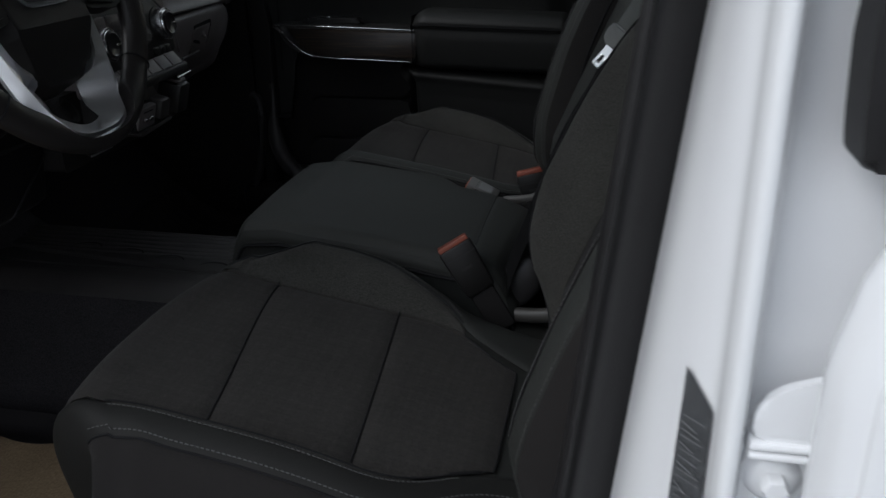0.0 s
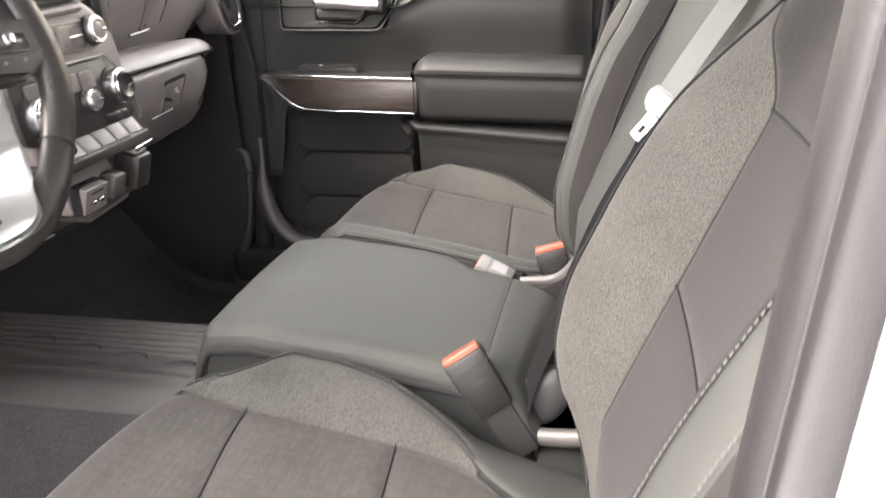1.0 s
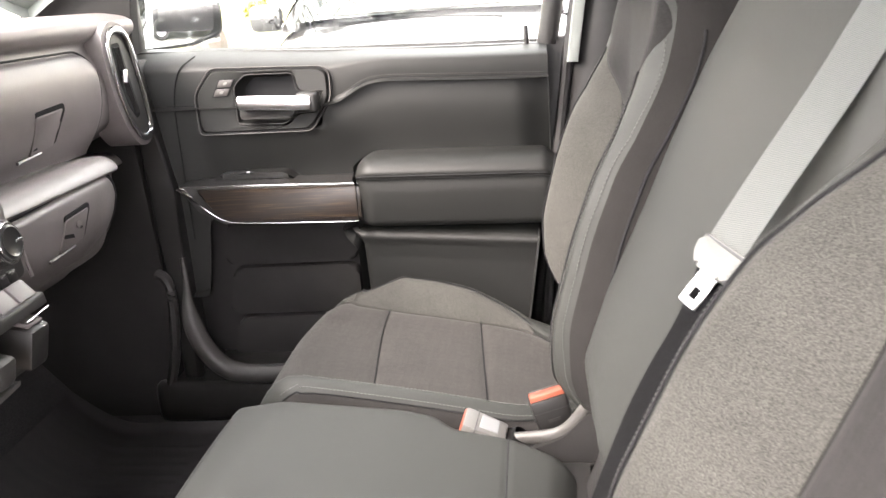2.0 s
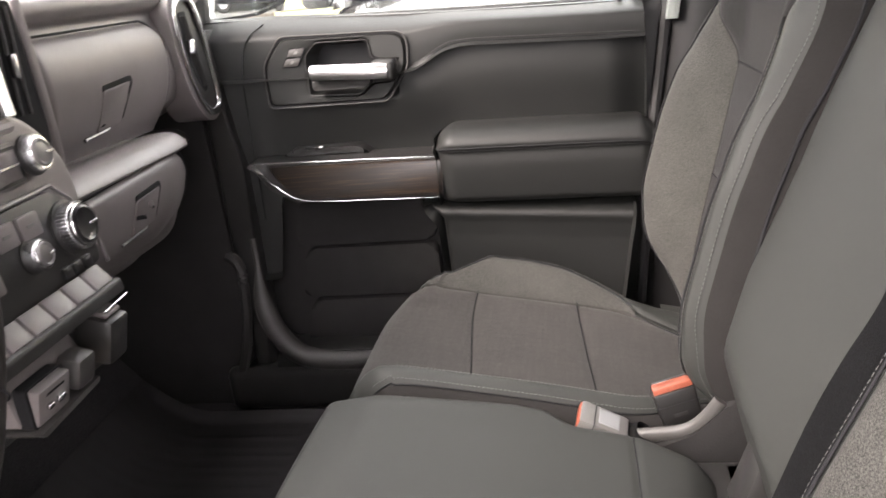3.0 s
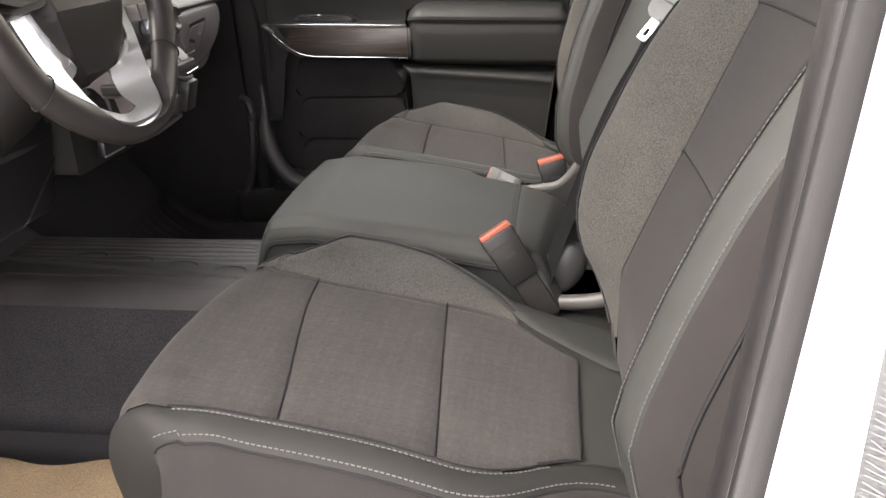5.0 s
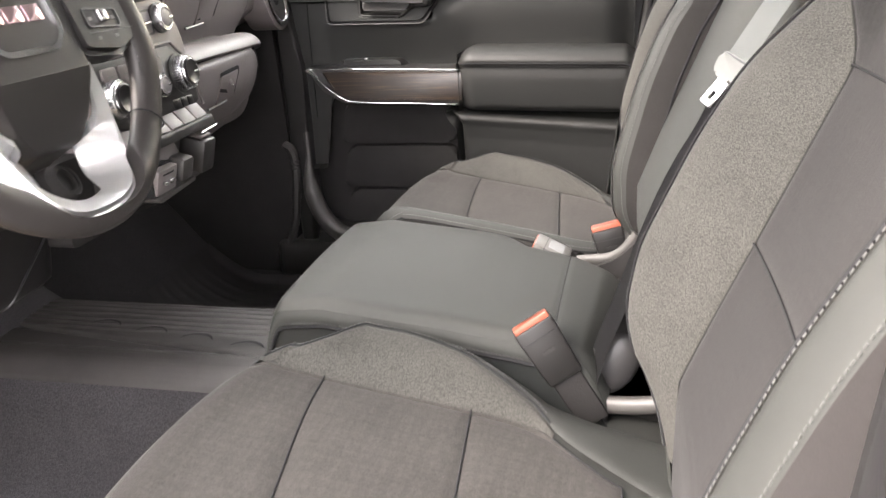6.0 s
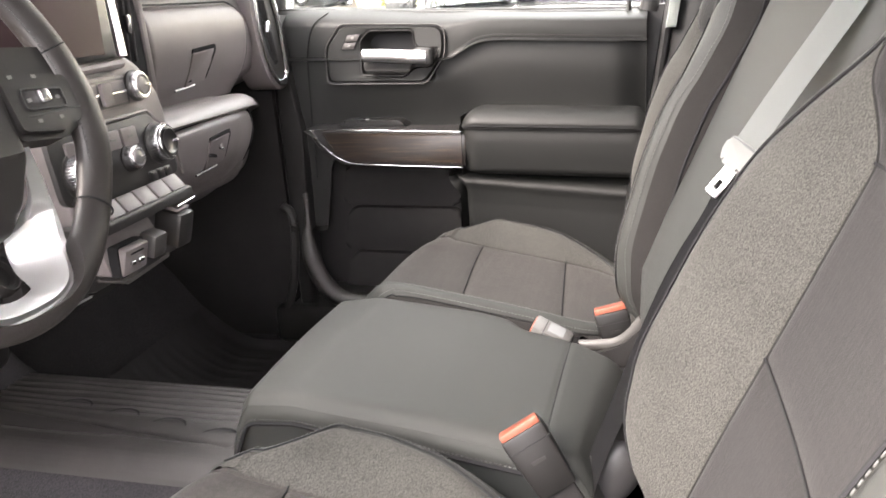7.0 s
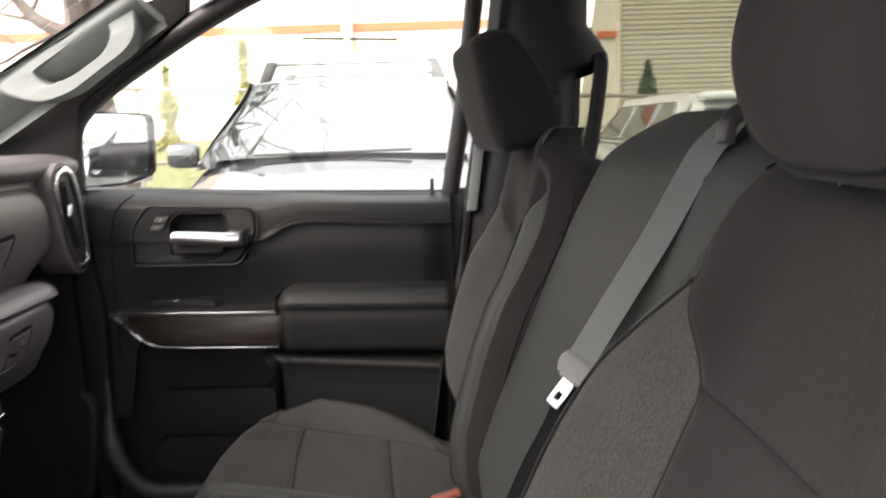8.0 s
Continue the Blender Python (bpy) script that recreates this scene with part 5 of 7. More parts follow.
def dashboard():
    dash = thing("dashboard", (-1.0, 1.15, 1.12), "brown-black grained plastic dashboard with two glove boxes", "dashboard")
    section = [(p.x, p.y) for p in catmull([(a, b, 0) for a, b in DASH_SECTION], 6)]

    def body(u, v):
        k = u * (len(section) - 1)
        i = min(int(k), len(section) - 2)
        t = k - i
        x = section[i][0] + (section[i + 1][0] - section[i][0]) * t
        z = section[i][1] + (section[i + 1][1] - section[i][1]) * t
        y = 0.36 + 1.57 * v
        away = smoothstep(1.650, 1.885, y) * smoothstep(1.345, 1.31, z)
        if z > 1.13:
            x -= 0.105 * away
            z -= 0.030 * away
        return (x, y, z)
    part("dash_body", sheet(body, 230, 90), DASH, dash)

    # upper glove box: a bowed lid with rounded upper corners
    def lid_top(y):
        return 1.4715 - 0.036 * max(0.0, (y - 1.722) / 0.0445) ** 2.6 - 0.016 * max(0.0, (1.456 - y) / 0.022) ** 2.0

    def lid_at(y, z):
        return soft_table(LID_PROFILE, z, 0.012)

    def upper(u, v):
        z0 = 1.304
        y = 1.4345 + (1.7665 - 1.4345) * v
        top = lid_top(y)
        z = z0 + (top - z0) * u
        y += 0.012 * smoothstep(1.46, 1.33, z) * (1 - v)
        edge = min((1 - u) * (top - z0), v * 0.33, (1 - v) * 0.33)
        return (lid_at(y, z) - 0.010 * math.exp(-(edge / 0.0035) ** 1.5), y, z)
    lid = part("upper_glove_lid", sheet(upper, 70, 90), DASH, dash, "brown-black bowed upper glove box lid")
    rim = [upper(k / 30, 0.0) for k in range(31)] + [upper(1.0, k / 60) for k in range(1, 61)] + [upper(1 - k / 30, 1.0) for k in range(1, 31)]
    part("lid_gap", tube([(x + 0.0045, y, z) for x, y, z in rim], 0.0022, 6), PIPING, dash)
    part("latch_pocket", curved_plate(rounded([(1.5585, 1.340), (1.5585, 1.3985), (1.6335, 1.4030), (1.6370, 1.394), (1.6200, 1.345)], 0.004), LID_PROFILE, -0.002, 0.0026), PIPING, lid, "dark gap round the latch")
    part("latch_paddle", curved_plate(rounded([(1.556, 1.336), (1.5575, 1.3915), (1.6285, 1.3960), (1.6145, 1.342)], 0.004), LID_PROFILE, -0.001, 0.0040, 0.0012), DASH, lid, "brown-black latch paddle")
    # plastic grip lip; its highlight from above is painted in as lighter metallic grey
    part("latch_lip_highlight", tube([(lid_at(0, z) + 0.003, y, z) for y, z in ((1.528, 1.3325), (1.556, 1.3345), (1.586, 1.3370))], 0.0026, 8), KNOBFACE, lid, "painted highlight along the lip of the latch grip")

    # lower glove box
    def low_top(y):
        return 1.2830 + 0.007 * smoothstep(1.30, 1.63, y) - 0.050 * max(0.0, (y - 1.646) / 0.046) ** 2.2

    def low(u, v):
        y = 1.262 + 0.430 * v
        top = low_top(y)
        z = top - (top - 1.132) * u
        edge = min(u * (top - 1.132), (1 - v) * 0.43)
        x = soft_table(LOW_PROFILE, z, 0.010) - 0.010 * math.exp(-(edge / 0.004) ** 1.5)
        return (x - 0.014 * smoothstep(1.60, 1.70, y), y, z)
    lid2 = part("lower_glove_lid", sheet(low, 60, 90), DASH, dash, "brown-black lower glove box lid")
    gap = [low(0.0, k / 80) for k in range(81)] + [low(k / 20, 1.0) for k in range(1, 21)]
    part("lid_gap", tube([(x + 0.0065, y + 0.001, z + 0.002) for x, y, z in gap], 0.0030, 6), PIPING, dash)
    part("latch_pocket", curved_plate(rounded([(1.499, 1.228), (1.499, 1.2600), (1.5655, 1.2650), (1.5685, 1.256), (1.561, 1.215)], 0.003), LOW_PROFILE, -0.008, 0.0026), PIPING, lid2, "dark gap round the latch")
    part("latch_paddle", curved_plate(rounded([(1.496, 1.206), (1.4985, 1.2540), (1.5630, 1.2585), (1.5575, 1.213)], 0.004), LOW_PROFILE, -0.004, 0.0040, 0.0012), DASH, lid2, "brown-black latch paddle with a lock")
    part("lock", disc_turn([(0, 0.002), (0.0055, 0.002), (0.0065, 0.001), (0.0065, -0.002)], 20, pose(-0.7845, 1.537, 1.2405, 0, 84, 0)), DASH, lid2, "round lock barrel")
    part("lock_slot", rbox((-0.7818, 1.5375, 1.2355), (0.0015, 0.006, 0.0035), 0.0005), KNURL, lid2)
    # lower grip lip, with the same highlight put into its colour
    part("latch_lip_highlight", tube([(soft_table(LOW_PROFILE, z, 0.01) + 0.002, y, z) for y, z in ((1.474, 1.2016), (1.505, 1.204), (1.539, 1.2068))], 0.0022, 8), KNOBFACE, lid2, "painted highlight along the lip of the latch grip")

    # upright air vent between the display and the upper glove box
    slot = part("centre_vent", prism(rounded([(1.310, 1.375), (1.322, 1.515), (1.372, 1.515), (1.388, 1.380), (1.386, 1.345)], 0.006), "x", -0.86, -0.806, 0.003), PIPING, dash, "tall black air vent beside the display")
    for k in range(3):
        part("slat", tube([(-0.8035, 1.328 + 0.016 * k, 1.395), (-0.8035, 1.332 + 0.014 * k, 1.51)], 0.0022, 6), BLACK, slot)
    part("vent_tab", rbox((-0.800, 1.3455, 1.4475), (0.010, 0.006, 0.026), 0.002), KNURL, slot, "satin silver vent tab")
    part("vent_trim", tube(catmull([(-0.806, 1.382, 1.515), (-0.806, 1.390, 1.44), (-0.808, 1.398, 1.38), (-0.815, 1.408, 1.325), (-0.83, 1.412, 1.305)], 6), 0.0065, 8, flat=0.7, up=(1, 0, 0)), DASH, dash, "slim moulding beside the glove box")

    # black sheet added over the dash, standing in for shade round the steering column
    part("column_shade", sheet(lambda u, v: (-0.764 - 0.030 * smoothstep(0.75, 1.0, u) - 0.012 * (2 * v - 1) ** 4, 0.42 + 0.585 * v, 1.185 + 0.165 * u), 16, 24, 0.012), DOORPLASTIC, dash, "black sheet standing in for shade round the steering column")

    # side air vent on a raised pod at the end of the dashboard
    vo = [(p.x, p.y) for p in catmull([(1.786, 1.470, 0), (1.795, 1.491, 0), (1.818, 1.500, 0), (1.850, 1.494, 0), (1.872, 1.462, 0), (1.890, 1.405, 0), (1.903, 1.345, 0), (1.902, 1.322, 0), (1.888, 1.310, 0), (1.866, 1.309, 0), (1.846, 1.320, 0), (1.820, 1.350, 0), (1.797, 1.405, 0)], 5, True)]

    def inset(loop, d):
        n, out = len(loop), []
        for k in range(n):
            (ax, ay), (bx, by) = loop[k - 1], loop[(k + 1) % n]
            t = Vector((bx - ax, by - ay)).normalized()
            out.append((loop[k][0] + t.y * d, loop[k][1] - t.x * d))
        return out
    part("vent_pod", prism(inset(vo, -0.012), "x", -0.880, -0.822, 0.012, 4), DASH, dash, "rounded dash end around the vent")
    vent = part("air_vent", prism(inset(vo, 0.006), "x", -0.835, -0.8215), BLACK, dash, "tall black air vent with a bright chrome surround")
    ring = inset(vo, 0.002)
    part("vent_surround", tube([(-0.819, a, b) for a, b in ring], [0.0034 + 0.0036 * smoothstep(1.80, 1.86, a + 0.30 * (b - 1.40)) for a, b in ring], 10, True, flat=0.8, up=(1, 0, 0)), CHROME, vent, "bright chrome vent surround")
    part("vent_slot", prism(rounded([(1.806, 1.476), (1.832, 1.478), (1.846, 1.43), (1.870, 1.352), (1.856, 1.345), (1.832, 1.372), (1.812, 1.42)], 0.006), "x", -0.830, -0.8205), PIPING, vent, "dark vent opening")
    for k in (-1, 0, 1):
        part("slat", tube([(-0.8195, 1.820 + 0.008 * k, 1.470), (-0.8195, 1.834 + 0.0075 * k, 1.41), (-0.8195, 1.858 + 0.005 * k, 1.356)], 0.0016, 6), BLACK, vent)
    part("vent_tab", rbox((-0.815, 1.822, 1.422), (0.012, 0.009, 0.024), 0.003, 2, (-8, 0, 0)), KNURL, vent, "satin silver vent tab")
    return dash

dashboard()


def centre_stack():
    st = thing("centre_stack", (-0.74, 1.15, 1.12), "brown-black centre stack with display, knobs and key row", "control panel")

    def face(z):
        return -0.690 - 0.16 * (z - 1.2)
    tilt = math.degrees(math.atan(0.16))

    def slab(outline, lo, hi, bevel=0.0, seg=2):
        """A plate lying in the sloping face: lo and hi are measured outwards from it."""
        bm = prism(outline, "x", lo, hi, 0)
        if bevel:
            top = [e for e in bm.edges if all(abs(v.co.x - hi) < 1e-6 for v in e.verts)]
            bmesh.ops.bevel(bm, geom=top, offset=bevel, segments=seg, profile=0.5, affect="EDGES")
        for v in bm.verts:
            v.co.x += face(v.co.z)
        return bm

    def ring_outline(y0, y1, z0, z1):
        return rounded([(y0, z0), (y0 + 0.002, z1), (y1 + 0.002, z1 + 0.001), (y1, z0 + 0.001)], 0.005)

    def on_face(y, z, out=0.0):
        return (face(z) + out, y, z)

    outline = rounded([(1.045, 1.215), (1.045, 1.52), (1.226, 1.52), (1.219, 1.415), (1.247, 1.400), (1.275, 1.362), (1.279, 1.331), (1.269, 1.290), (1.252, 1.236), (1.247, 1.215)], 0.012)
    part("stack_body", slab(outline, -0.20, -0.004, 0.010, 4), DASH, st)
    part("stack_side", slab(rounded([(1.05, 1.150), (1.05, 1.40), (1.256, 1.400), (1.284, 1.362), (1.288, 1.331), (1.278, 1.290), (1.261, 1.236), (1.255, 1.150)], 0.016), -0.20, -0.022, 0.004), BLACK, st, "black side wall of the stack")
    # display
    disp = part("display", slab(rounded([(0.93, 1.41), (0.93, 1.54), (1.214, 1.54), (1.194, 1.410)], 0.006), -0.03, 0.004, 0.003), SATINBLACK, st, "dark glossy display in a silver edged frame")
    part("display_glass", slab([(0.94, 1.418), (0.94, 1.535), (1.194, 1.535), (1.170, 1.417)], 0.0045, 0.006), SCREEN, disp)
    part("display_edge", tube([on_face(1.211, 1.412, 0.0), on_face(1.2145, 1.455, 0.0), on_face(1.221, 1.54, 0.0)], 0.0065, 8), SILVER, disp)
    part("display_ledge", tube([on_face(1.03, 1.399, 0.0), on_face(1.205, 1.404, 0.0)], 0.006, 8), DASH, disp)
    # radio keys
    radio = part("radio_panel", slab(rounded([(1.055, 1.350), (1.055, 1.392), (1.205, 1.390), (1.198, 1.352)], 0.005), -0.006, 0.0, 0.001), DASH, st)
    part("panel_gap", slab(ring_outline(1.108, 1.200, 1.3535, 1.3865), -0.004, 0.0008), SATINBLACK, radio)
    for y0, y1, up in ((1.062, 1.102, 0), (1.112, 1.140, 0), (1.1435, 1.1625, 1), (1.166, 1.196, 0)):
        key = part("radio_key", slab(rounded([(y0, 1.3565), (y0 + 0.002, 1.384), (y1 + 0.002, 1.3845), (y1, 1.3575)], 0.003), -0.004, 0.0015 + 0.0045 * up, 0.0012), DASH, radio, "brown-black roller" if up else "brown-black radio key")
        if not up:
            part("key_edge", slab([(y0 + 0.001, 1.3695), (y0 + 0.001, 1.3715), (y1, 1.3720), (y1, 1.3700)], 0.0008, 0.0030), KNURL, key, "bright dividing edge")

    def knob(y, z, r, h, ring, name, label):
        m = pose(*on_face(y, z, 0.0), 0, 90 - tilt, 0)
        k = part(name, disc_turn([(0, h), (r * 0.55, h - 0.0015), (r * 0.66, h), (r * 0.74, h - 0.001), (r * 0.80, h - 0.004), (r * 0.86, h - 0.012), (r * 0.86, 0), (r * 0.5, 0)], 40, m), SATINBLACK if ring else KNOBFACE, st, label)
        ridges = bmesh.new()
        for i in range(40):
            a = 2 * math.pi * i / 40
            b = rbox((r * 0.93 * math.cos(a), r * 0.93 * math.sin(a), h * 0.42), (r * 0.10, r * 0.09, h * 0.62), 0, 1, (0, 0, math.degrees(a)))
            ridges = joined(ridges, b)
        ridges.transform(m)
        part("knurl", joined(ridges, disc_turn([(r * 0.60, h * 0.75), (r * 0.92, h * 0.75), (r * 0.95, h * 0.70), (r * 0.95, h * 0.1), (r * 0.6, h * 0.1)], 40, m)), KNURL, k, "knurled bright ring")
        part("knob_edge", tube([m @ Vector((r * 0.80 * math.cos(t), r * 0.80 * math.sin(t), h - 0.003)) for t in [2 * math.pi * i / 40 for i in range(40)]], 0.0012, 6, True, up=(1, 0, 0.2)), CHROME, k)
        part("knob_base", disc_turn([(r * 1.12, 0), (r * 1.12, 0.003), (r * 0.9, 0.004)], 32, m), BLACK, k)
        b = rbox((r * 0.05, r * 0.42, h + 0.0004), (r * 0.12, r * 0.55, 0.0012), 0.0003, 1)
        b.transform(m)
        part("pointer", b, KNURL, k, "bright pointer line")
        return k
    knob(1.2185, 1.374, 0.0180, 0.015, False, "volume_knob", "knurled silver volume knob")
    # climate panel
    clim = part("climate_panel", slab(rounded([(1.030, 1.262), (1.030, 1.335), (1.225, 1.338), (1.262, 1.305), (1.262, 1.255), (1.10, 1.245)], 0.010), -0.006, 0.001, 0.002), BLACK, st, "black climate control panel")
    part("panel_rim", tube([on_face(1.03, 1.339, 0.002), on_face(1.225, 1.342, 0.002), on_face(1.267, 1.307, 0.002), on_face(1.268, 1.25, 0.002)], 0.0022, 6), DASH, clim)
    for y in (1.07, 1.105, 1.14, 1.175):
        part("climate_key", slab(rounded([(y - 0.015, 1.306), (y - 0.015, 1.328), (y + 0.015, 1.328), (y + 0.015, 1.306)], 0.003), 0.0, 0.004, 0.001), DASH, clim)
        part("key_mark", slab([(y - 0.005, 1.316), (y - 0.005, 1.319), (y + 0.005, 1.319), (y + 0.005, 1.316)], 0.004, 0.0045), GREYPLASTIC, clim)
    for y in (1.065, 1.10):
        part("climate_key", slab(rounded([(y - 0.015, 1.275), (y - 0.015, 1.295), (y + 0.015, 1.295), (y + 0.015, 1.275)], 0.003), 0.0, 0.004, 0.001), DASH, clim)
    knob(1.2300, 1.2985, 0.0245, 0.022, True, "temperature_knob", "large black knob with a bright knurled ring")
    knob(1.1640, 1.2910, 0.0150, 0.018, False, "fan_knob", "small knurled silver knob")
    knob(1.064, 1.290, 0.024, 0.022, True, "mode_knob", "black knob with a bright knurled ring")
    for k in range(3):
        part("seat_key", slab(rounded([(1.193 + 0.017 * k, 1.256), (1.193 + 0.017 * k, 1.268), (1.207 + 0.017 * k, 1.268), (1.207 + 0.017 * k, 1.256)], 0.002), 0.0, 0.005, 0.001), SATINBLACK, clim)
        part("key_mark", slab([(1.197 + 0.017 * k, 1.2645), (1.197 + 0.017 * k, 1.2665), (1.203 + 0.017 * k, 1.2665), (1.203 + 0.017 * k, 1.2645)], 0.005, 0.0056), GREYPLASTIC, clim)
    # key row on its ledge
    row = part("key_ledge", slab(rounded([(1.035, 1.222), (1.035, 1.236), (1.245, 1.240), (1.245, 1.226)], 0.004), -0.02, 0.025, 0.003), BLACK, st, "ledge with a row of flat keys")
    for k in range(6):
        y0 = 1.040 + 0.0335 * k
        b = rbox((0, 0, 0), (0.023, 0.0305, 0.006), 0.0015)
        b.transform(pose(face(1.243) + 0.012, y0 + 0.015, 1.2440 + 0.0006 * k, 0, 48, 0))
        key = part("key", b, DASH, row, "flat brown-black key with a bright lower edge")
        b = rbox((0, 0, 0), (0.0025, 0.030, 0.004), 0.0008)
        b.transform(pose(face(1.243) + 0.0200, y0 + 0.015, 1.2345 + 0.0006 * k, 0, 48, 0))
        part("key_edge", b, SILVER, key)
    # sockets below
    usb = part("usb_panel", rbox((-0.678, 1.100, 1.184), (0.018, 0.048, 0.034), 0.003, 2, (0, 14, 0)), DASH, st, "brown-black socket panel with a card slot and two ports")
    part("card_slot", rbox((-0.6690, 1.100, 1.192), (0.005, 0.028, 0.004), 0.001, 1, (0, 14, 0)), PIPING, usb)
    part("panel_gap", ring_plate(rounded([(1.073, 1.165), (1.073, 1.203), (1.127, 1.203), (1.127, 1.165)], 0.004), 0.003, "x", -0.688, -0.6755), PIPING, usb)
    part("usb_port", rbox((-0.6685, 1.091, 1.180), (0.005, 0.008, 0.005), 0.001, 1, (0, 14, 0)), KNURL, usb)
    part("usb_port", rbox((-0.6685, 1.107, 1.180), (0.005, 0.011, 0.006), 0.001, 1, (0, 14, 0)), KNURL, usb)
    part("socket_cap", rbox((-0.676, 1.146, 1.188), (0.026, 0.030, 0.032), 0.006, 2, (0, 14, 0)), LIPGREY, st, "black rubber socket cap")
    part("socket_tray", prism(rounded([(1.072, 1.1595), (1.068, 1.164), (1.164, 1.171), (1.162, 1.166)], 0.002), "x", -0.72, -0.666, 0.002), LIPGREY, st)
    part("brake_controller", rbox((-0.686, 1.212, 1.192), (0.040, 0.036, 0.048), 0.006, 2, (0, 14, 0)), BLACK, st, "boxy black control module")
    part("module_top", rbox((-0.678, 1.212, 1.2175), (0.022, 0.028, 0.005), 0.002, 1, (0, 14, 0)), DASH, st)
    part("module_rail", tube([(-0.662, 1.190, 1.2245), (-0.662, 1.232, 1.2272)], 0.0010, 6), KNURL, st, "bright rail over the module")
    part("key_apron", slab(rounded([(1.072, 1.166), (1.062, 1.226), (1.166, 1.226), (1.180, 1.195), (1.160, 1.166)], 0.006), -0.03, -0.001, 0.003), DASH, st, "brown-black apron under the key row")
    part("lower_panel", prism(rounded([(0.99, 1.125), (0.99, 1.23), (1.255, 1.23), (1.24, 1.125)], 0.01), "x", -0.90, -0.742, 0.01), POCKET, st)
    part("lower_switch", rbox((-0.712, 1.028, 1.158), (0.012, 0.050, 0.020), 0.003), SATINBLACK, st)
    part("switch_edge", rbox((-0.7055, 1.028, 1.149), (0.002, 0.054, 0.002), 0), SILVER, st)
    return st


centre_stack()


# ---- steering wheel ----
WHEEL_C = Vector((-0.573, 0.752, 1.407))
WHEEL_T = radians(23)
WHEEL_N = Vector((math.cos(WHEEL_T), 0, math.sin(WHEEL_T)))
WHEEL_U = Vector((-math.sin(WHEEL_T), 0, math.cos(WHEEL_T)))


def wheel_place(a, b, out=0.0):
    return WHEEL_C + Vector((0, 1, 0)) * a + WHEEL_U * b + WHEEL_N * out


def wheel_matrix():
    return Matrix(((0, WHEEL_U.x, WHEEL_N.x, WHEEL_C.x), (1, WHEEL_U.y, WHEEL_N.y, WHEEL_C.y), (0, WHEEL_U.z, WHEEL_N.z, WHEEL_C.z), (0, 0, 0, 1)))


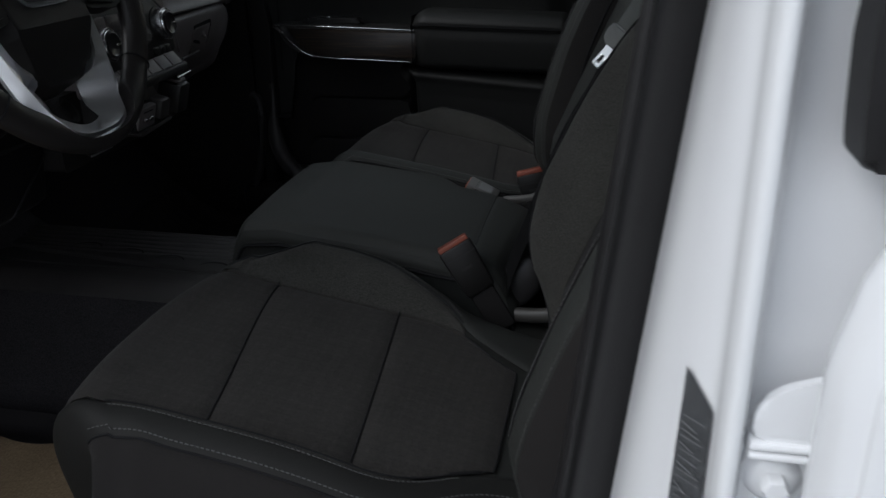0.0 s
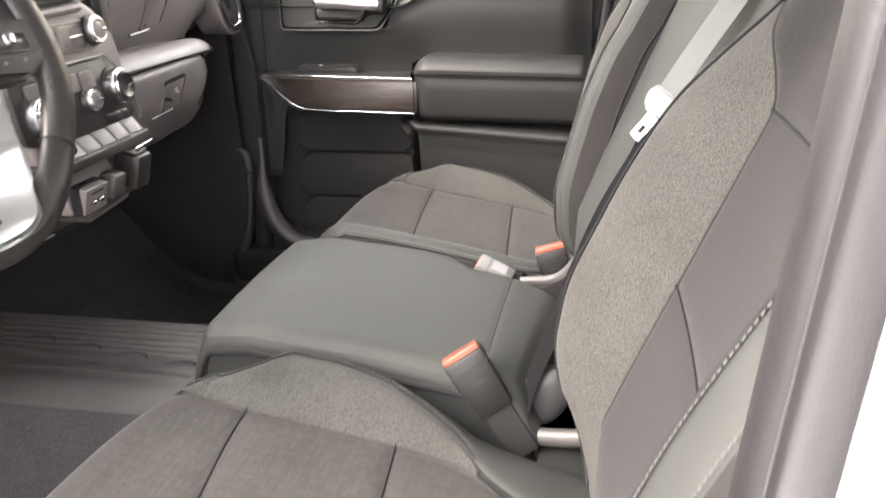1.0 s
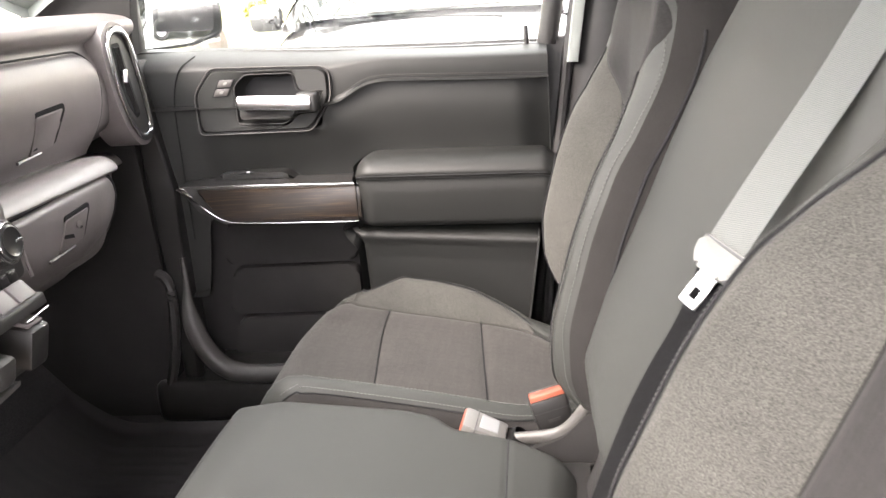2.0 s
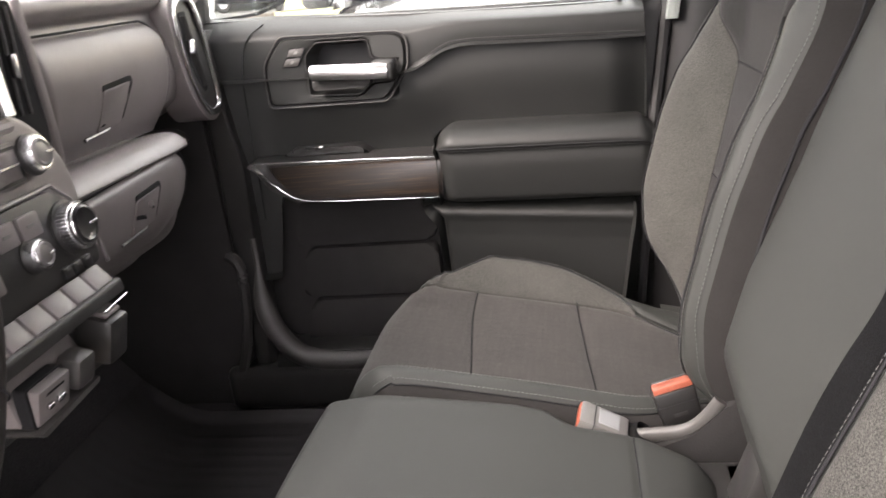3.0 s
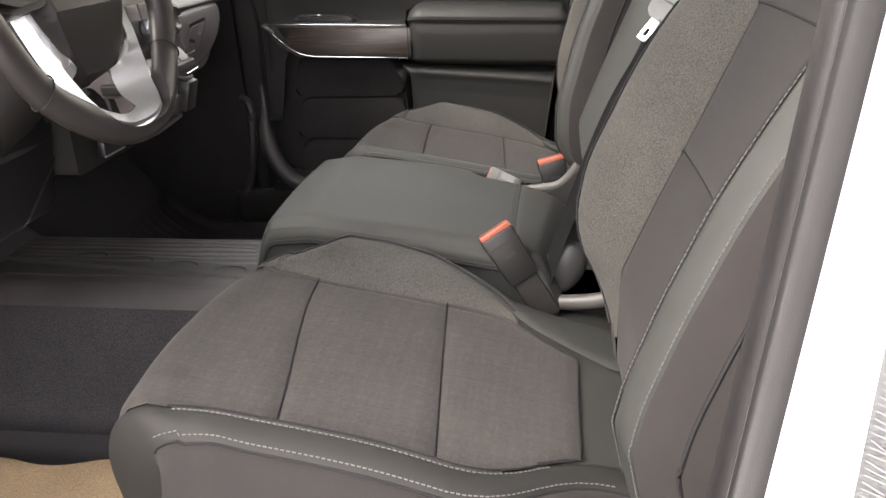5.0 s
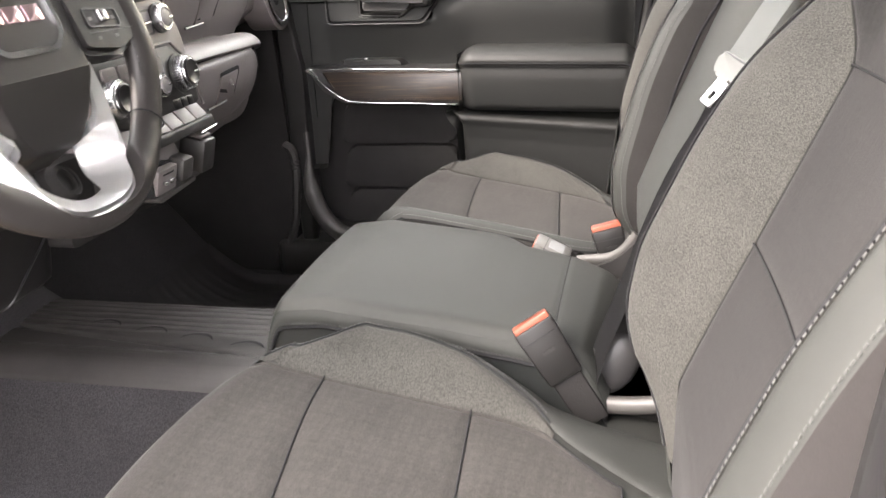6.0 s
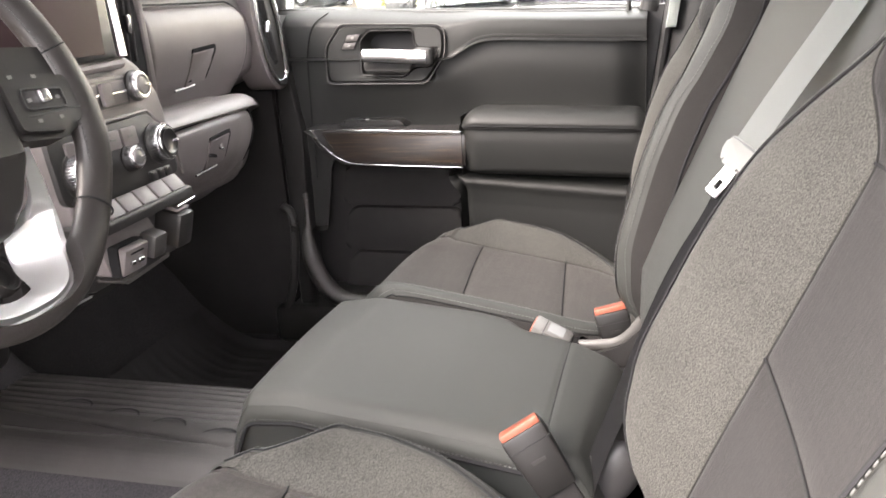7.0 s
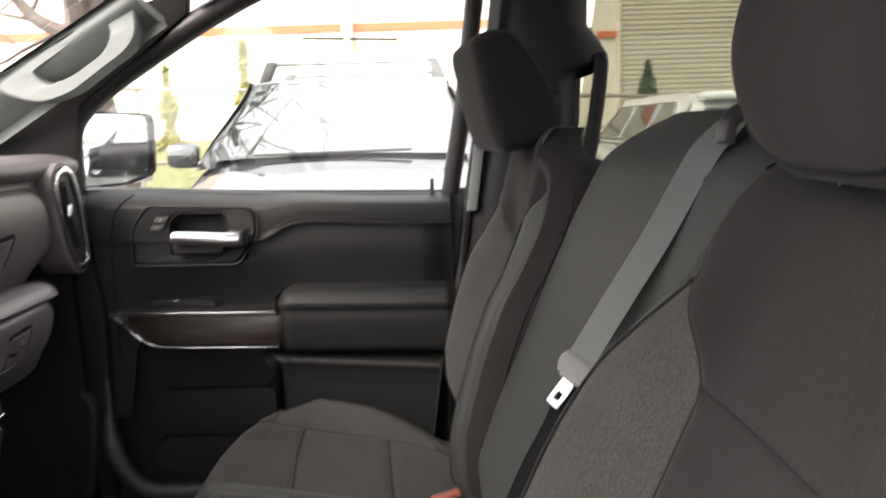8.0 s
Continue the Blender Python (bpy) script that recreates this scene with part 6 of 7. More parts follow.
def steering_wheel():
    w = thing("steering_wheel", tuple(WHEEL_C), "brown-grey leather steering wheel with silver spokes", "steering wheel")
    m = wheel_matrix()

    def to_wheel(bm):
        bm.transform(m)
        return bm

    def rim(u, v):
        a, t = 2 * math.pi * u, 2 * math.pi * v
        fat = 0.0155 + 0.0010 * math.cos(4 * a)
        r = 0.156 + 0.005 * max(0.0, -math.sin(a)) ** 2 + fat * 1.12 * math.cos(t)
        out = 0.80 * fat * math.sin(t) - 0.010 * smoothstep(-0.25, -0.75, math.sin(a))
        # the lower spoke is let into the rim
        if -math.sin(a) > 0.82 and math.sin(t) > -0.7:
            r = max(r, lerp_table([(0.82, 0.1365), (0.87, 0.1450), (0.919, 0.157), (0.952, 0.1643), (0.984, 0.1668), (1.0, 0.1662)], -math.sin(a)))
        return wheel_place(r * math.cos(a), r * math.sin(a), out)
    rim_part = part("rim", sheet(rim, 240, 44), LEATHER, w, "stitched leather rim")
    for deg in (222, 318, 12, 168):
        a = radians(deg)
        rr = 0.156 + 0.005 * max(0.0, -math.sin(a)) ** 2
        ring = [wheel_place((rr + 0.0182 * math.cos(t)) * math.cos(a), (rr + 0.0182 * math.cos(t)) * math.sin(a), 0.0128 * math.sin(t) - 0.010 * smoothstep(-0.25, -0.75, math.sin(a))) for t in [2 * math.pi * k / 24 for k in range(24)]]
        part("rim_seam", tube(ring, 0.0009, 5, True, up=WHEEL_N), PIPING, rim_part)
    for lo, hi in ((-28, 40), (140, 196)):
        pts = [wheel_place(0.1402 * math.cos(radians(d)), 0.1402 * math.sin(radians(d)), 0.0064) for d in [lo + (hi - lo) * k / 90 for k in range(91)]]
        part("stitching", stitches(pts, 0.004, 0.003, 0.0012, normal=(0.9, 0, 0.3)), DARKTHREAD, rim_part)
    # hub pad
    widths = [(-0.112, 0.016), (-0.106, 0.026), (-0.102, 0.033), (-0.085, 0.051), (-0.054, 0.066), (-0.020, 0.070), (0.015, 0.078), (0.056, 0.083), (0.078, 0.060)]

    def pad_sheet(b0, b1, close):
        def fn(u, v):
            b = b0 + (b1 - b0) * u
            e = abs(2 * v - 1)
            z = 0.006 - 0.42 * max(0.0, -0.048 - b) - 0.25 * max(0.0, b - 0.045) - 0.030 * smoothstep(0.88, 1.0, e) ** 1.5 - 0.030 * close * smoothstep(0.86, 1.0, u)
            return wheel_place((2 * v - 1) * lerp_table(widths, b), b, z)
        return sheet(fn, 40, 60)
    pad = part("hub_pad", pad_sheet(0.078, -0.0478, 0), HUB, w, "black grained airbag pad")
    part("pad_chin", pad_sheet(-0.0480, -0.110, 1), HUB, pad, "black sloping chin of the pad")
    badge = rounded([(-0.050, -0.012), (-0.050, 0.024), (0.050, 0.024), (0.050, -0.012), (0.034, -0.031), (-0.034, -0.031)], 0.010)
    part("badge_outline", to_wheel(ring_plate(badge, 0.005, "z", 0.0045, 0.0085)), CHROME, pad, "chrome outlined plain badge")
    for c in (-0.024, 0.0, 0.024):
        part("badge_block", to_wheel(rbox((c, 0.003, 0.0065), (0.019, 0.014, 0.003), 0.001)), BADGE, pad)
    # side spokes with switch fields
    for s in (1, -1):
        def side(points):
            return [(s * p, q) for p, q in points][::s]
        arm = side([(0.060, 0.040), (0.150, 0.034), (0.153, 0.005), (0.147, -0.034), (0.112, -0.045), (0.062, -0.040)])
        spoke = part("side_spoke", to_wheel(prism(rounded(arm, 0.008), "z", -0.014, 0.0045)), SWITCHBLACK, w, "dark side spoke with switches")
        part("switch_field", to_wheel(prism(rounded(side([(0.067, 0.014), (0.142, 0.007), (0.145, -0.004), (0.139, -0.032), (0.111, -0.040), (0.066, -0.034)]), 0.006), "z", 0.004, 0.0095)), SWITCHBLACK, spoke, "black steering wheel switches")
        part("rocker", to_wheel(ring_plate(rounded(side([(0.082, 0.001), (0.079, -0.018), (0.128, -0.021), (0.130, -0.003)]), 0.005), 0.0016, "z", 0.009, 0.0108)), SATINBLACK, spoke)
        part("thumb_wheel", to_wheel(rbox((s * 0.104, -0.009, 0.0115), (0.012, 0.011, 0.006), 0.002)), KNURL, spoke)
        for dx, dy in ((0.080, 0.011), (0.106, 0.009), (0.088, -0.010), (0.121, -0.011), (0.088, -0.028), (0.114, -0.028)):
            part("switch_mark", to_wheel(rbox((s * dx, dy, 0.0096), (0.005, 0.003, 0.0006), 0)), GREYPLASTIC, spoke)
        part("field_joint", to_wheel(rbox((s * 0.112, -0.0225, 0.0096), (0.070, 0.0008, 0.0006), 0)), SATINBLACK, spoke)
    # lower silver spokes: slim beside the pad, broad below it, in one piece round the bottom; a crease divides the bright outer face from the inner one
    rail = catmull([(0.088, 0.004, 0), (0.087, -0.030, 0), (0.086, -0.050, 0), (0.0845, -0.075, 0), (0.081, -0.095, 0), (0.0765, -0.112, 0), (0.0695, -0.127, 0), (0.061, -0.1425, 0), (0.0495, -0.1545, 0), (0.029, -0.1620, 0), (0.0, -0.1640, 0)], 5)
    inner = catmull([(0.079, -0.012, 0), (0.074, -0.034, 0), (0.069, -0.054, 0), (0.060, -0.076, 0), (0.044, -0.092, 0), (0.033, -0.104, 0), (0.030, -0.122, 0), (0.0270, -0.136, 0), (0.020, -0.1445, 0), (0.010, -0.148, 0), (0.0, -0.149, 0)], 5)
    rail = rail + [Vector((-p.x, p.y, 0)) for p in rail[-2::-1]]
    inner = inner + [Vector((-p.x, p.y, 0)) for p in inner[-2::-1]]

    def blade(u, v):
        k = int(u * (len(rail) - 1) + 0.5)
        q = rail[k].lerp(inner[k], v)
        fold, foot = smoothstep(-0.088, -0.100, rail[k].y), smoothstep(-0.122, -0.160, rail[k].y)
        outer = -0.018 + 0.010 * foot
        crest = -0.009 + 0.006 * foot
        sunk = -0.012 - 0.020 * fold + 0.016 * foot
        lift = outer + (crest - outer) * v / 0.24 if v < 0.24 else crest + (sunk - crest) * (v - 0.24) / 0.76
        return wheel_place(q.x, q.y, lift)
    part("lower_spoke", sheet(blade, len(rail) - 1, 25, 0.010), SPOKESILVER, w, "satin silver lower spokes in one piece")
    # column shroud
    bm = tube([wheel_place(0, -0.02, -0.040), wheel_place(0, -0.055, -0.075), wheel_place(0, -0.075, -0.14), wheel_place(0, -0.10, -0.30)], [0.040, 0.047, 0.051, 0.058], 24)
    part("column_shroud", bm, PILLARTRIM, w, "black steering column shroud")
    at = wheel_place(0.066, -0.126, -0.09)
    part("ignition", disc_turn([(0, 0.004), (0.010, 0.004), (0.012, 0.008), (0.017, 0.008), (0.019, 0.0)], 24, pose(at.x, at.y, at.z, 0, 60, 10)), POCKET, w)
    part("ignition_ring", disc_turn([(0.0155, 0.0075), (0.0165, 0.0095), (0.018, 0.0075)], 24, pose(at.x, at.y, at.z, 0, 60, 10)), POCKET, w)
    for s in (1, -1):
        part("stalk", tube([wheel_place(s * 0.05, 0.0, -0.05), wheel_place(s * 0.16, 0.02 * s, -0.055)], [0.007, 0.010], 10), BLACK, w)
    return w


steering_wheel()

# knee panel under the column
knee = thing("knee_panel", (-0.86, 0.75, 0.95), "dark plastic knee panel under the steering column", "panel")


def _knee(u, v):
    y = 0.42 + 0.63 * v
    x = -0.762 - 0.022 * u - 0.16 * smoothstep(0.72, 1.0, u) ** 2 - 0.05 * smoothstep(0.86, 1.0, v) ** 2
    z = 1.20 - (0.165 - 0.02 * v) * u + 0.012 * smoothstep(0.8, 1.0, u)
    return (x, y, z)


part("knee_skin", sheet(_knee, 30, 44, 0.03), PILLARTRIM, knee)
part("knee_seam", tube([Vector(_knee(0.15 + 0.75 * k / 20, 0.95 - 0.2 * k / 20)) + Vector((0.001, 0, 0)) for k in range(21)], 0.0015, 6), SATINBLACK, knee)
part("release_lever", rbox((-0.775, 0.50, 1.14), (0.02, 0.07, 0.012), 0.004), GREYPLASTIC, knee)

# ---- centre seat, belts and buckles ----
COVERGREY = grained("dull grey cover plastic", (0.046, 0.044, 0.042), 0.45, 700, 0.15, 0.1)
DOMEGREY = grained("grey dome plastic", (0.026, 0.0252, 0.0258), 0.42, 700, 0.15, 0.1)


def centre_seat():
    c = thing("centre_seat", (-0.28, 1.16, 0.92), "smooth dark grey centre seat between the front seats", "car seat", "front seats")
    Y0, Y1 = 1.000, 1.322

    def top(u, v):
        # u front to back, v across
        x = -0.520 + 0.455 * u
        tuck = (0.046 - 0.034 * v) * smoothstep(0.76, 1.0, u)
        y0 = Y0 + 0.010 * smoothstep(-0.40, -0.52, x)
        y1 = soft_table([(-0.52, 1.318), (-0.30, 1.322), (-0.262, 1.318), (-0.235, 1.292), (-0.17, 1.286), (-0.10, 1.262), (-0.065, 1.22)], x, 0.008)
        y = y0 + (y1 - y0) * v
        z = soft_table([(-0.54, 1.030), (-0.50, 1.060), (-0.44, 1.068), (-0.30, 1.052), (-0.17, 1.031), (-0.11, 1.018), (-0.085, 1.002), (-0.07, 0.975), (-0.06, 0.95)], x, 0.010)
        e = min(v * (y1 - y0), (1 - v) * (y1 - y0))
        z -= 0.012 * math.exp(-(e / 0.007) ** 1.4)
        z += 0.005 * math.sin(v * math.pi)
        z -= 0.002 * math.exp(-((x + 0.172) / 0.002) ** 2)
        f = max(0.0, 1 - u / 0.06)
        z -= 0.040 * f ** 2
        return (x - tuck, y, z)

    def ease(t):
        return t - math.sin(2 * math.pi * t) / (2 * math.pi) * 0.8
    cush = part("cushion_top", sheet(lambda u, v: top(u, ease(v)), 130, 46), VINYL_SEAT, c, "smooth dark grey padded top")

    part("seam", tube([Vector(top(0.765, 0.03 + 0.94 * k / 40)) + Vector((0, 0, 0.0006)) for k in range(41)], 0.0010, 5), PIPING, cush)

    def edge(v, drop, inset=0.0):
        # once round the cushion
        n = v % 1.0
        if n < 0.42:
            x, y, z = top(1 - n / 0.42, 0.0)
            return (x, y + inset, z - drop)
        if n < 0.58:
            x, y, z = top(0.0, (n - 0.42) / 0.16)
            return (x + inset, y, z - drop)
        x, y, z = top((n - 0.58) / 0.42, 1.0)
        return (x, y - inset, z - drop)
    part("edge_band", sheet(lambda u, v: edge(v * 0.9999, 0.022 * u, 0.001 - 0.003 * math.sin(u * math.pi)), 6, 150), VINYL_SEAT, c, "dark grey edge band")
    part("piping", tube([edge(k / 160 * 0.9999, 0.022, 0.001) for k in range(161)], 0.003, 6), PIPING, c)
    part("lower_band", sheet(lambda u, v: edge(v * 0.9999, 0.024 + 0.10 * u, 0.006 + 0.010 * u), 5, 120), VINYL, c, "black vinyl lower side")
    part("stitching", stitches([Vector(edge(0.02 + 0.40 * k / 120, 0.017, -0.001)) for k in range(121)], 0.005, 0.003, 0.0009, normal=(0, -1, 0.2)), DARKTHREAD, cush)

    # backrest between the two seats
    def back(u, v):
        z = 0.955 + 0.61 * u
        left = 0.935
        right = soft_table([(1.0, 1.262), (1.12, 1.280), (1.165, 1.300), (1.21, 1.320), (1.30, 1.325), (1.44, 1.322), (1.52, 1.29), (1.57, 1.24)], z, 0.012)
        y = left + (right - left) * v
        x = -0.038 + 0.43 * (z - 1.257)
        w = max(0.0, (y - 0.965) / (right - 0.965))
        x += 0.022 * math.exp(-((1 - v) * (right - left) / 0.014) ** 1.3) - 0.008 * math.sin(w * math.pi) + 0.056 * (1 - w) + 1.2 * max(0.0, 0.985 - y)
        x = max(x, -0.085 + 0.24 * max(0.0, 1.12 - z))
        over = max(0.0, z - 1.50)
        x += 14 * over ** 2
        return (x, y, z)
    b = part("backrest", sheet(lambda u, v: back(u, ease(v)), 60, 40), VINYL_SEAT, c, "smooth dark grey centre backrest")
    part("back_side", sheet(lambda u, v: (back(u, 1.0)[0] + 0.10 * v, back(u, 1.0)[1] - 0.004 * v, back(u, 1.0)[2]), 40, 4), VINYL, b)
    part("back_top", sheet(lambda u, v: (back(1.0, v)[0] + 0.08 * u, back(1.0, v)[1], back(1.0, v)[2] - 0.03 * u), 4, 24), VINYL, b)
    part("back_shell", sheet(lambda u, v: (back(u, v)[0] + 0.10, back(u, v)[1], back(u, v)[2]), 12, 6), BLACK, b)
    part("seat_base", rbox((-0.24, 1.155, 0.955), (0.40, 0.25, 0.09), 0.01), BLACK, c, "black plastic base")
    part("rear_tray", rbox((-0.04, 1.19, 0.975), (0.10, 0.17, 0.05), 0.008), POCKET, c)
    part("tray_box", rbox((-0.055, 1.205, 1.020), (0.05, 0.052, 0.07), 0.006, 2, (0, 20, 0)), BLACK, c, "glossy black slot housing")
    # hinge brackets either side
    brk = catmull([(-0.165, 1.310, 1.010), (-0.140, 1.306, 1.014), (-0.115, 1.303, 1.020), (-0.098, 1.300, 1.034), (-0.082, 1.298, 1.056)], 6)
    part("bracket", tube(brk, 0.0085, 12, flat=0.7, up=(0, 1, 0)), COVERGREY, c, "dull grey hinge bracket")
    part("bracket_plate", prism(rounded([(-0.16, 0.93), (-0.16, 1.00), (-0.11, 1.02), (-0.07, 1.06), (-0.03, 1.05), (-0.03, 0.93)], 0.012), "y", 1.292, 1.302, 0.003), POCKET, c)
    return c


centre_seat()


def bracket_cover(name, pts, r, label):
    t = thing(name, tuple(pts[0]), label, "seat hardware")
    part("cover", tube(catmull(pts, 8), r, 14, flat=0.8, up=(0, 1, 0)), COVERGREY, t)
    return t


bracket_cover("bracket_cover", [(-0.150, 1.012, 0.950), (-0.115, 1.010, 0.951), (-0.075, 1.004, 0.956), (-0.04, 1.0, 0.965), (0.02, 0.995, 0.984)], 0.0105, "smooth grey plastic cover low beside the driver's seat")


hinge = thing("recliner_cover", (-0.115, 1.0, 0.955), "smooth grey domed plastic cover at the seat hinge", "seat hardware")


def _dome(u, v):
    a, r = 2 * math.pi * u, math.sin(v * math.pi / 2)
    return (-0.106 + 0.030 * r * math.cos(a) + 0.25 * 0.040 * r * math.sin(a), 1.034 - 0.018 * math.cos(v * math.pi / 2), 0.992 + 0.040 * r * math.sin(a))


part("cover", sheet(_dome, 32, 12), DOMEGREY, hinge)
part("cover_plate", prism(rounded([(-0.125, 0.940), (-0.130, 0.985), (-0.105, 1.055), (-0.078, 1.10), (-0.020, 1.10), (-0.02, 0.945)], 0.012), "y", 1.030, 1.038, 0.003, 3), POCKET, hinge, "matt black plate behind the cover")


def ribbon(points, across, width, thick=0.0016):
    """Flat webbing along points, its width lying in the given direction."""
    pts = catmull(points, 10)
    n = len(pts)
    def fn(u, v):
        k = min(int(u * (n - 1) + 0.5), n - 1)
        a = across(u) if callable(across) else across
        a = Vector(a).normalized()
        return pts[k] + a * (width * (v - 0.5))
    bm = sheet(fn, n - 1, 8)
    bmesh.ops.solidify(bm, geom=bm.faces[:], thickness=thick)
    return bm


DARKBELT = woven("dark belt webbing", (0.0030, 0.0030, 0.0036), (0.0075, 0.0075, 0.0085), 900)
CASEBLACK = grained("matt black buckle case", (0.0105, 0.0100, 0.0098), 0.45, 900, 0.15, 0.15, 0.3)


def buckle(name, top_mid, direction, side, w, t, h, body, button, label):
    """A belt buckle: body, red release button with its slot, stalk. direction points from the stalk to the slot."""
    o = Vector(top_mid)
    d = Vector(direction).normalized()
    s = Vector(side)
    s = (s - d * s.dot(d)).normalized()
    n = d.cross(s)
    m = Matrix(((s.x, n.x, d.x, o.x), (s.y, n.y, d.y, o.y), (s.z, n.z, d.z, o.z), (0, 0, 0, 1)))
    b = thing(name, tuple(o - d * (h + 0.03)), label, "belt buckle", "seat belt buckles")
    bm = rbox((0, 0, -h / 2 - 0.004), (w, t, h), 0.004, 2)
    for v in bm.verts:
        if v.co.z < -h * 0.55:
            v.co.x *= 0.88
    bm.transform(m)
    part("case", bm, body, b)
    flush = 0.0052 if body is GREYPLASTIC else 0.0
    bm = rbox((0, -t * 0.10, -0.003 - flush), (w * 0.92, t * 0.58, 0.010), 0.002, 2)
    bm.transform(m)
    part("release_button", bm, button, b, "red release button")
    bm = rbox((0, -t * 0.10, 0.0012 - flush), (w * 0.66, t * 0.30, 0.0016), 0.0005, 1)
    bm.transform(m)
    part("button_dish", bm, button, b)
    bm = rbox((0, t * 0.31, -0.001 - flush), (w * 0.86, t * 0.18, 0.004), 0.001, 1)
    bm.transform(m)
    part("slot", bm, SATINBLACK, b)
    bm = rbox((0, 0, -0.020), (w * 1.004, t * 1.004, 0.0012), 0, 1)
    bm.transform(m)
    part("case_joint", bm, SATINBLACK, b)
    bm = rbox((0, -t * 0.5, -h * 0.52), (w * 0.32, 0.0012, 0.004), 0, 1)
    bm.transform(m)
    part("case_mark", bm, BLACK, b)
    bm = rbox((0, 0, -h - 0.030), (w * 0.74, t * 0.55, 0.075), 0.004, 2)
    bm.transform(m)
    part("stalk", bm, POCKET, b)
    if body is GREYPLASTIC:
        bm = rbox((0, -t * 0.5, -h * 0.66), (w * 0.62, 0.0016, h * 0.42), 0.0004, 1)
        bm.transform(m)
        part("case_window", bm, LABELBAR, b, "pale panel on the case")
        bm = rbox((0, t * 0.5, -h * 0.66), (w * 0.62, 0.0016, h * 0.42), 0.0004, 1)
        bm.transform(m)
        part("case_window", bm, LABELBAR, b, "pale panel on the case")
        loop = [(-0.024, 0.0, -h - 0.006), (0.020, 0.003, -h - 0.002), (0.024, 0.010, -h - 0.022), (-0.014, 0.013, -h - 0.032), (-0.010, 0.004, -h - 0.050)]
        bm = ribbon(loop, (0.0, 0.6, 0.8), 0.030)
        bm.transform(m)
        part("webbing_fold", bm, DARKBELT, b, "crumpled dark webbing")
    return b


buckle("driver_buckle", (-0.196, 0.998, 1.056), (-0.52, 0.02, 0.85), (0.85, 0.28, 0.45), 0.047, 0.024, 0.072, CASEBLACK, REDPLASTIC, "black belt buckle with a red button beside the driver's seat")
buckle("passenger_buckle", (-0.128, 1.340, 1.056), (-0.25, 0.0, 0.95), (0.92, 0.10, 0.25), 0.046, 0.026, 0.062, CASEBLACK, REDPLASTIC, "black belt buckle with a red button beside the passenger seat")
buckle("centre_buckle", (-0.231, 1.310, 1.037), (-0.90, 0.05, 0.40), (0.15, 0.90, 0.10), 0.037, 0.020, 0.054, GREYPLASTIC, REDPLASTIC, "pale grey belt buckle lying between centre and passenger seats")


TONGUEGREY = grained("tongue grey plastic", (0.080, 0.081, 0.077), 0.45, 700, 0.1, 0.1)


def centre_belt():
    b = thing("centre_seat_belt", (0.0, 1.02, 1.02), "grey webbing seat belt with a steel tongue", "seat belt")
    flat = Vector((0.27, -0.94, -0.17))
    part("webbing", ribbon([(0.205, 0.985, 1.585), (0.160, 1.000, 1.566), (0.126, 1.012, 1.533), (0.106, 1.018, 1.498), (0.076, 1.020, 1.444), (0.034, 1.020, 1.377), (0.004, 1.021, 1.327)], lambda u: Vector((0.05, -1.0, 0.0)).lerp(flat, smoothstep(0.05, 0.4, u)), 0.047), BELT, b, "grey belt webbing")
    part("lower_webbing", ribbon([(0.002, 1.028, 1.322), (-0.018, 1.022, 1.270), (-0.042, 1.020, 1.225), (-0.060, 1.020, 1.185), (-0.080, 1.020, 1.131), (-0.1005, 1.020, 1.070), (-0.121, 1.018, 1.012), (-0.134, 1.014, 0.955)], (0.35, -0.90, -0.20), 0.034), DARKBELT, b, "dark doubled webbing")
    d = Vector((-0.62, -0.10, -0.78)).normalized()
    side = Vector((0.36, -0.88, -0.22))
    side = (side - d * side.dot(d)).normalized()
    nn = side.cross(d)
    o = Vector((0.003, 1.018, 1.322))
    T = Matrix(((side.x, d.x, nn.x, o.x), (side.y, d.y, nn.y, o.y), (side.z, d.z, nn.z, o.z), (0, 0, 0, 1)))

    def put(bm):
        bm.transform(T @ Matrix.Scale(0.88, 4))
        return bm
    head = rounded([(-0.031, -0.006), (-0.026, -0.012), (0.026, -0.012), (0.031, -0.006), (0.027, 0.008), (0.016, 0.017), (-0.016, 0.017), (-0.027, 0.008)], 0.006)
    part("tongue_head", put(prism(head, "z", -0.006, 0.006, 0.004, 3, True)), TONGUEGREY, b, "pale grey plastic tongue head")
    part("head_slot", put(rbox((0, -0.0095, 0.0), (0.050, 0.0025, 0.0128), 0.0005, 1)), SATINBLACK, b)
    # steel plate with its square hole
    plate = joined(rbox((-0.0080, 0.031, 0), (0.0070, 0.034, 0.0026), 0.001, 1), rbox((0.0080, 0.031, 0), (0.0070, 0.034, 0.0026), 0.001, 1),
                   rbox((0, 0.0225, 0), (0.018, 0.017, 0.0025), 0.0006, 1), rbox((0, 0.0445, 0), (0.017, 0.008, 0.0025), 0.0012, 2))
    part("tongue", put(plate), STEEL, b, "bright steel tongue with a square hole")
    part("belt_guide", tube(catmull([(0.122, 0.962, 1.535), (0.126, 0.964, 1.553), (0.142, 0.967, 1.562), (0.17, 0.97, 1.560), (0.20, 0.98, 1.55)], 6), 0.008, 10), BLACK, b, "black belt guide loop")
    return b


centre_belt()

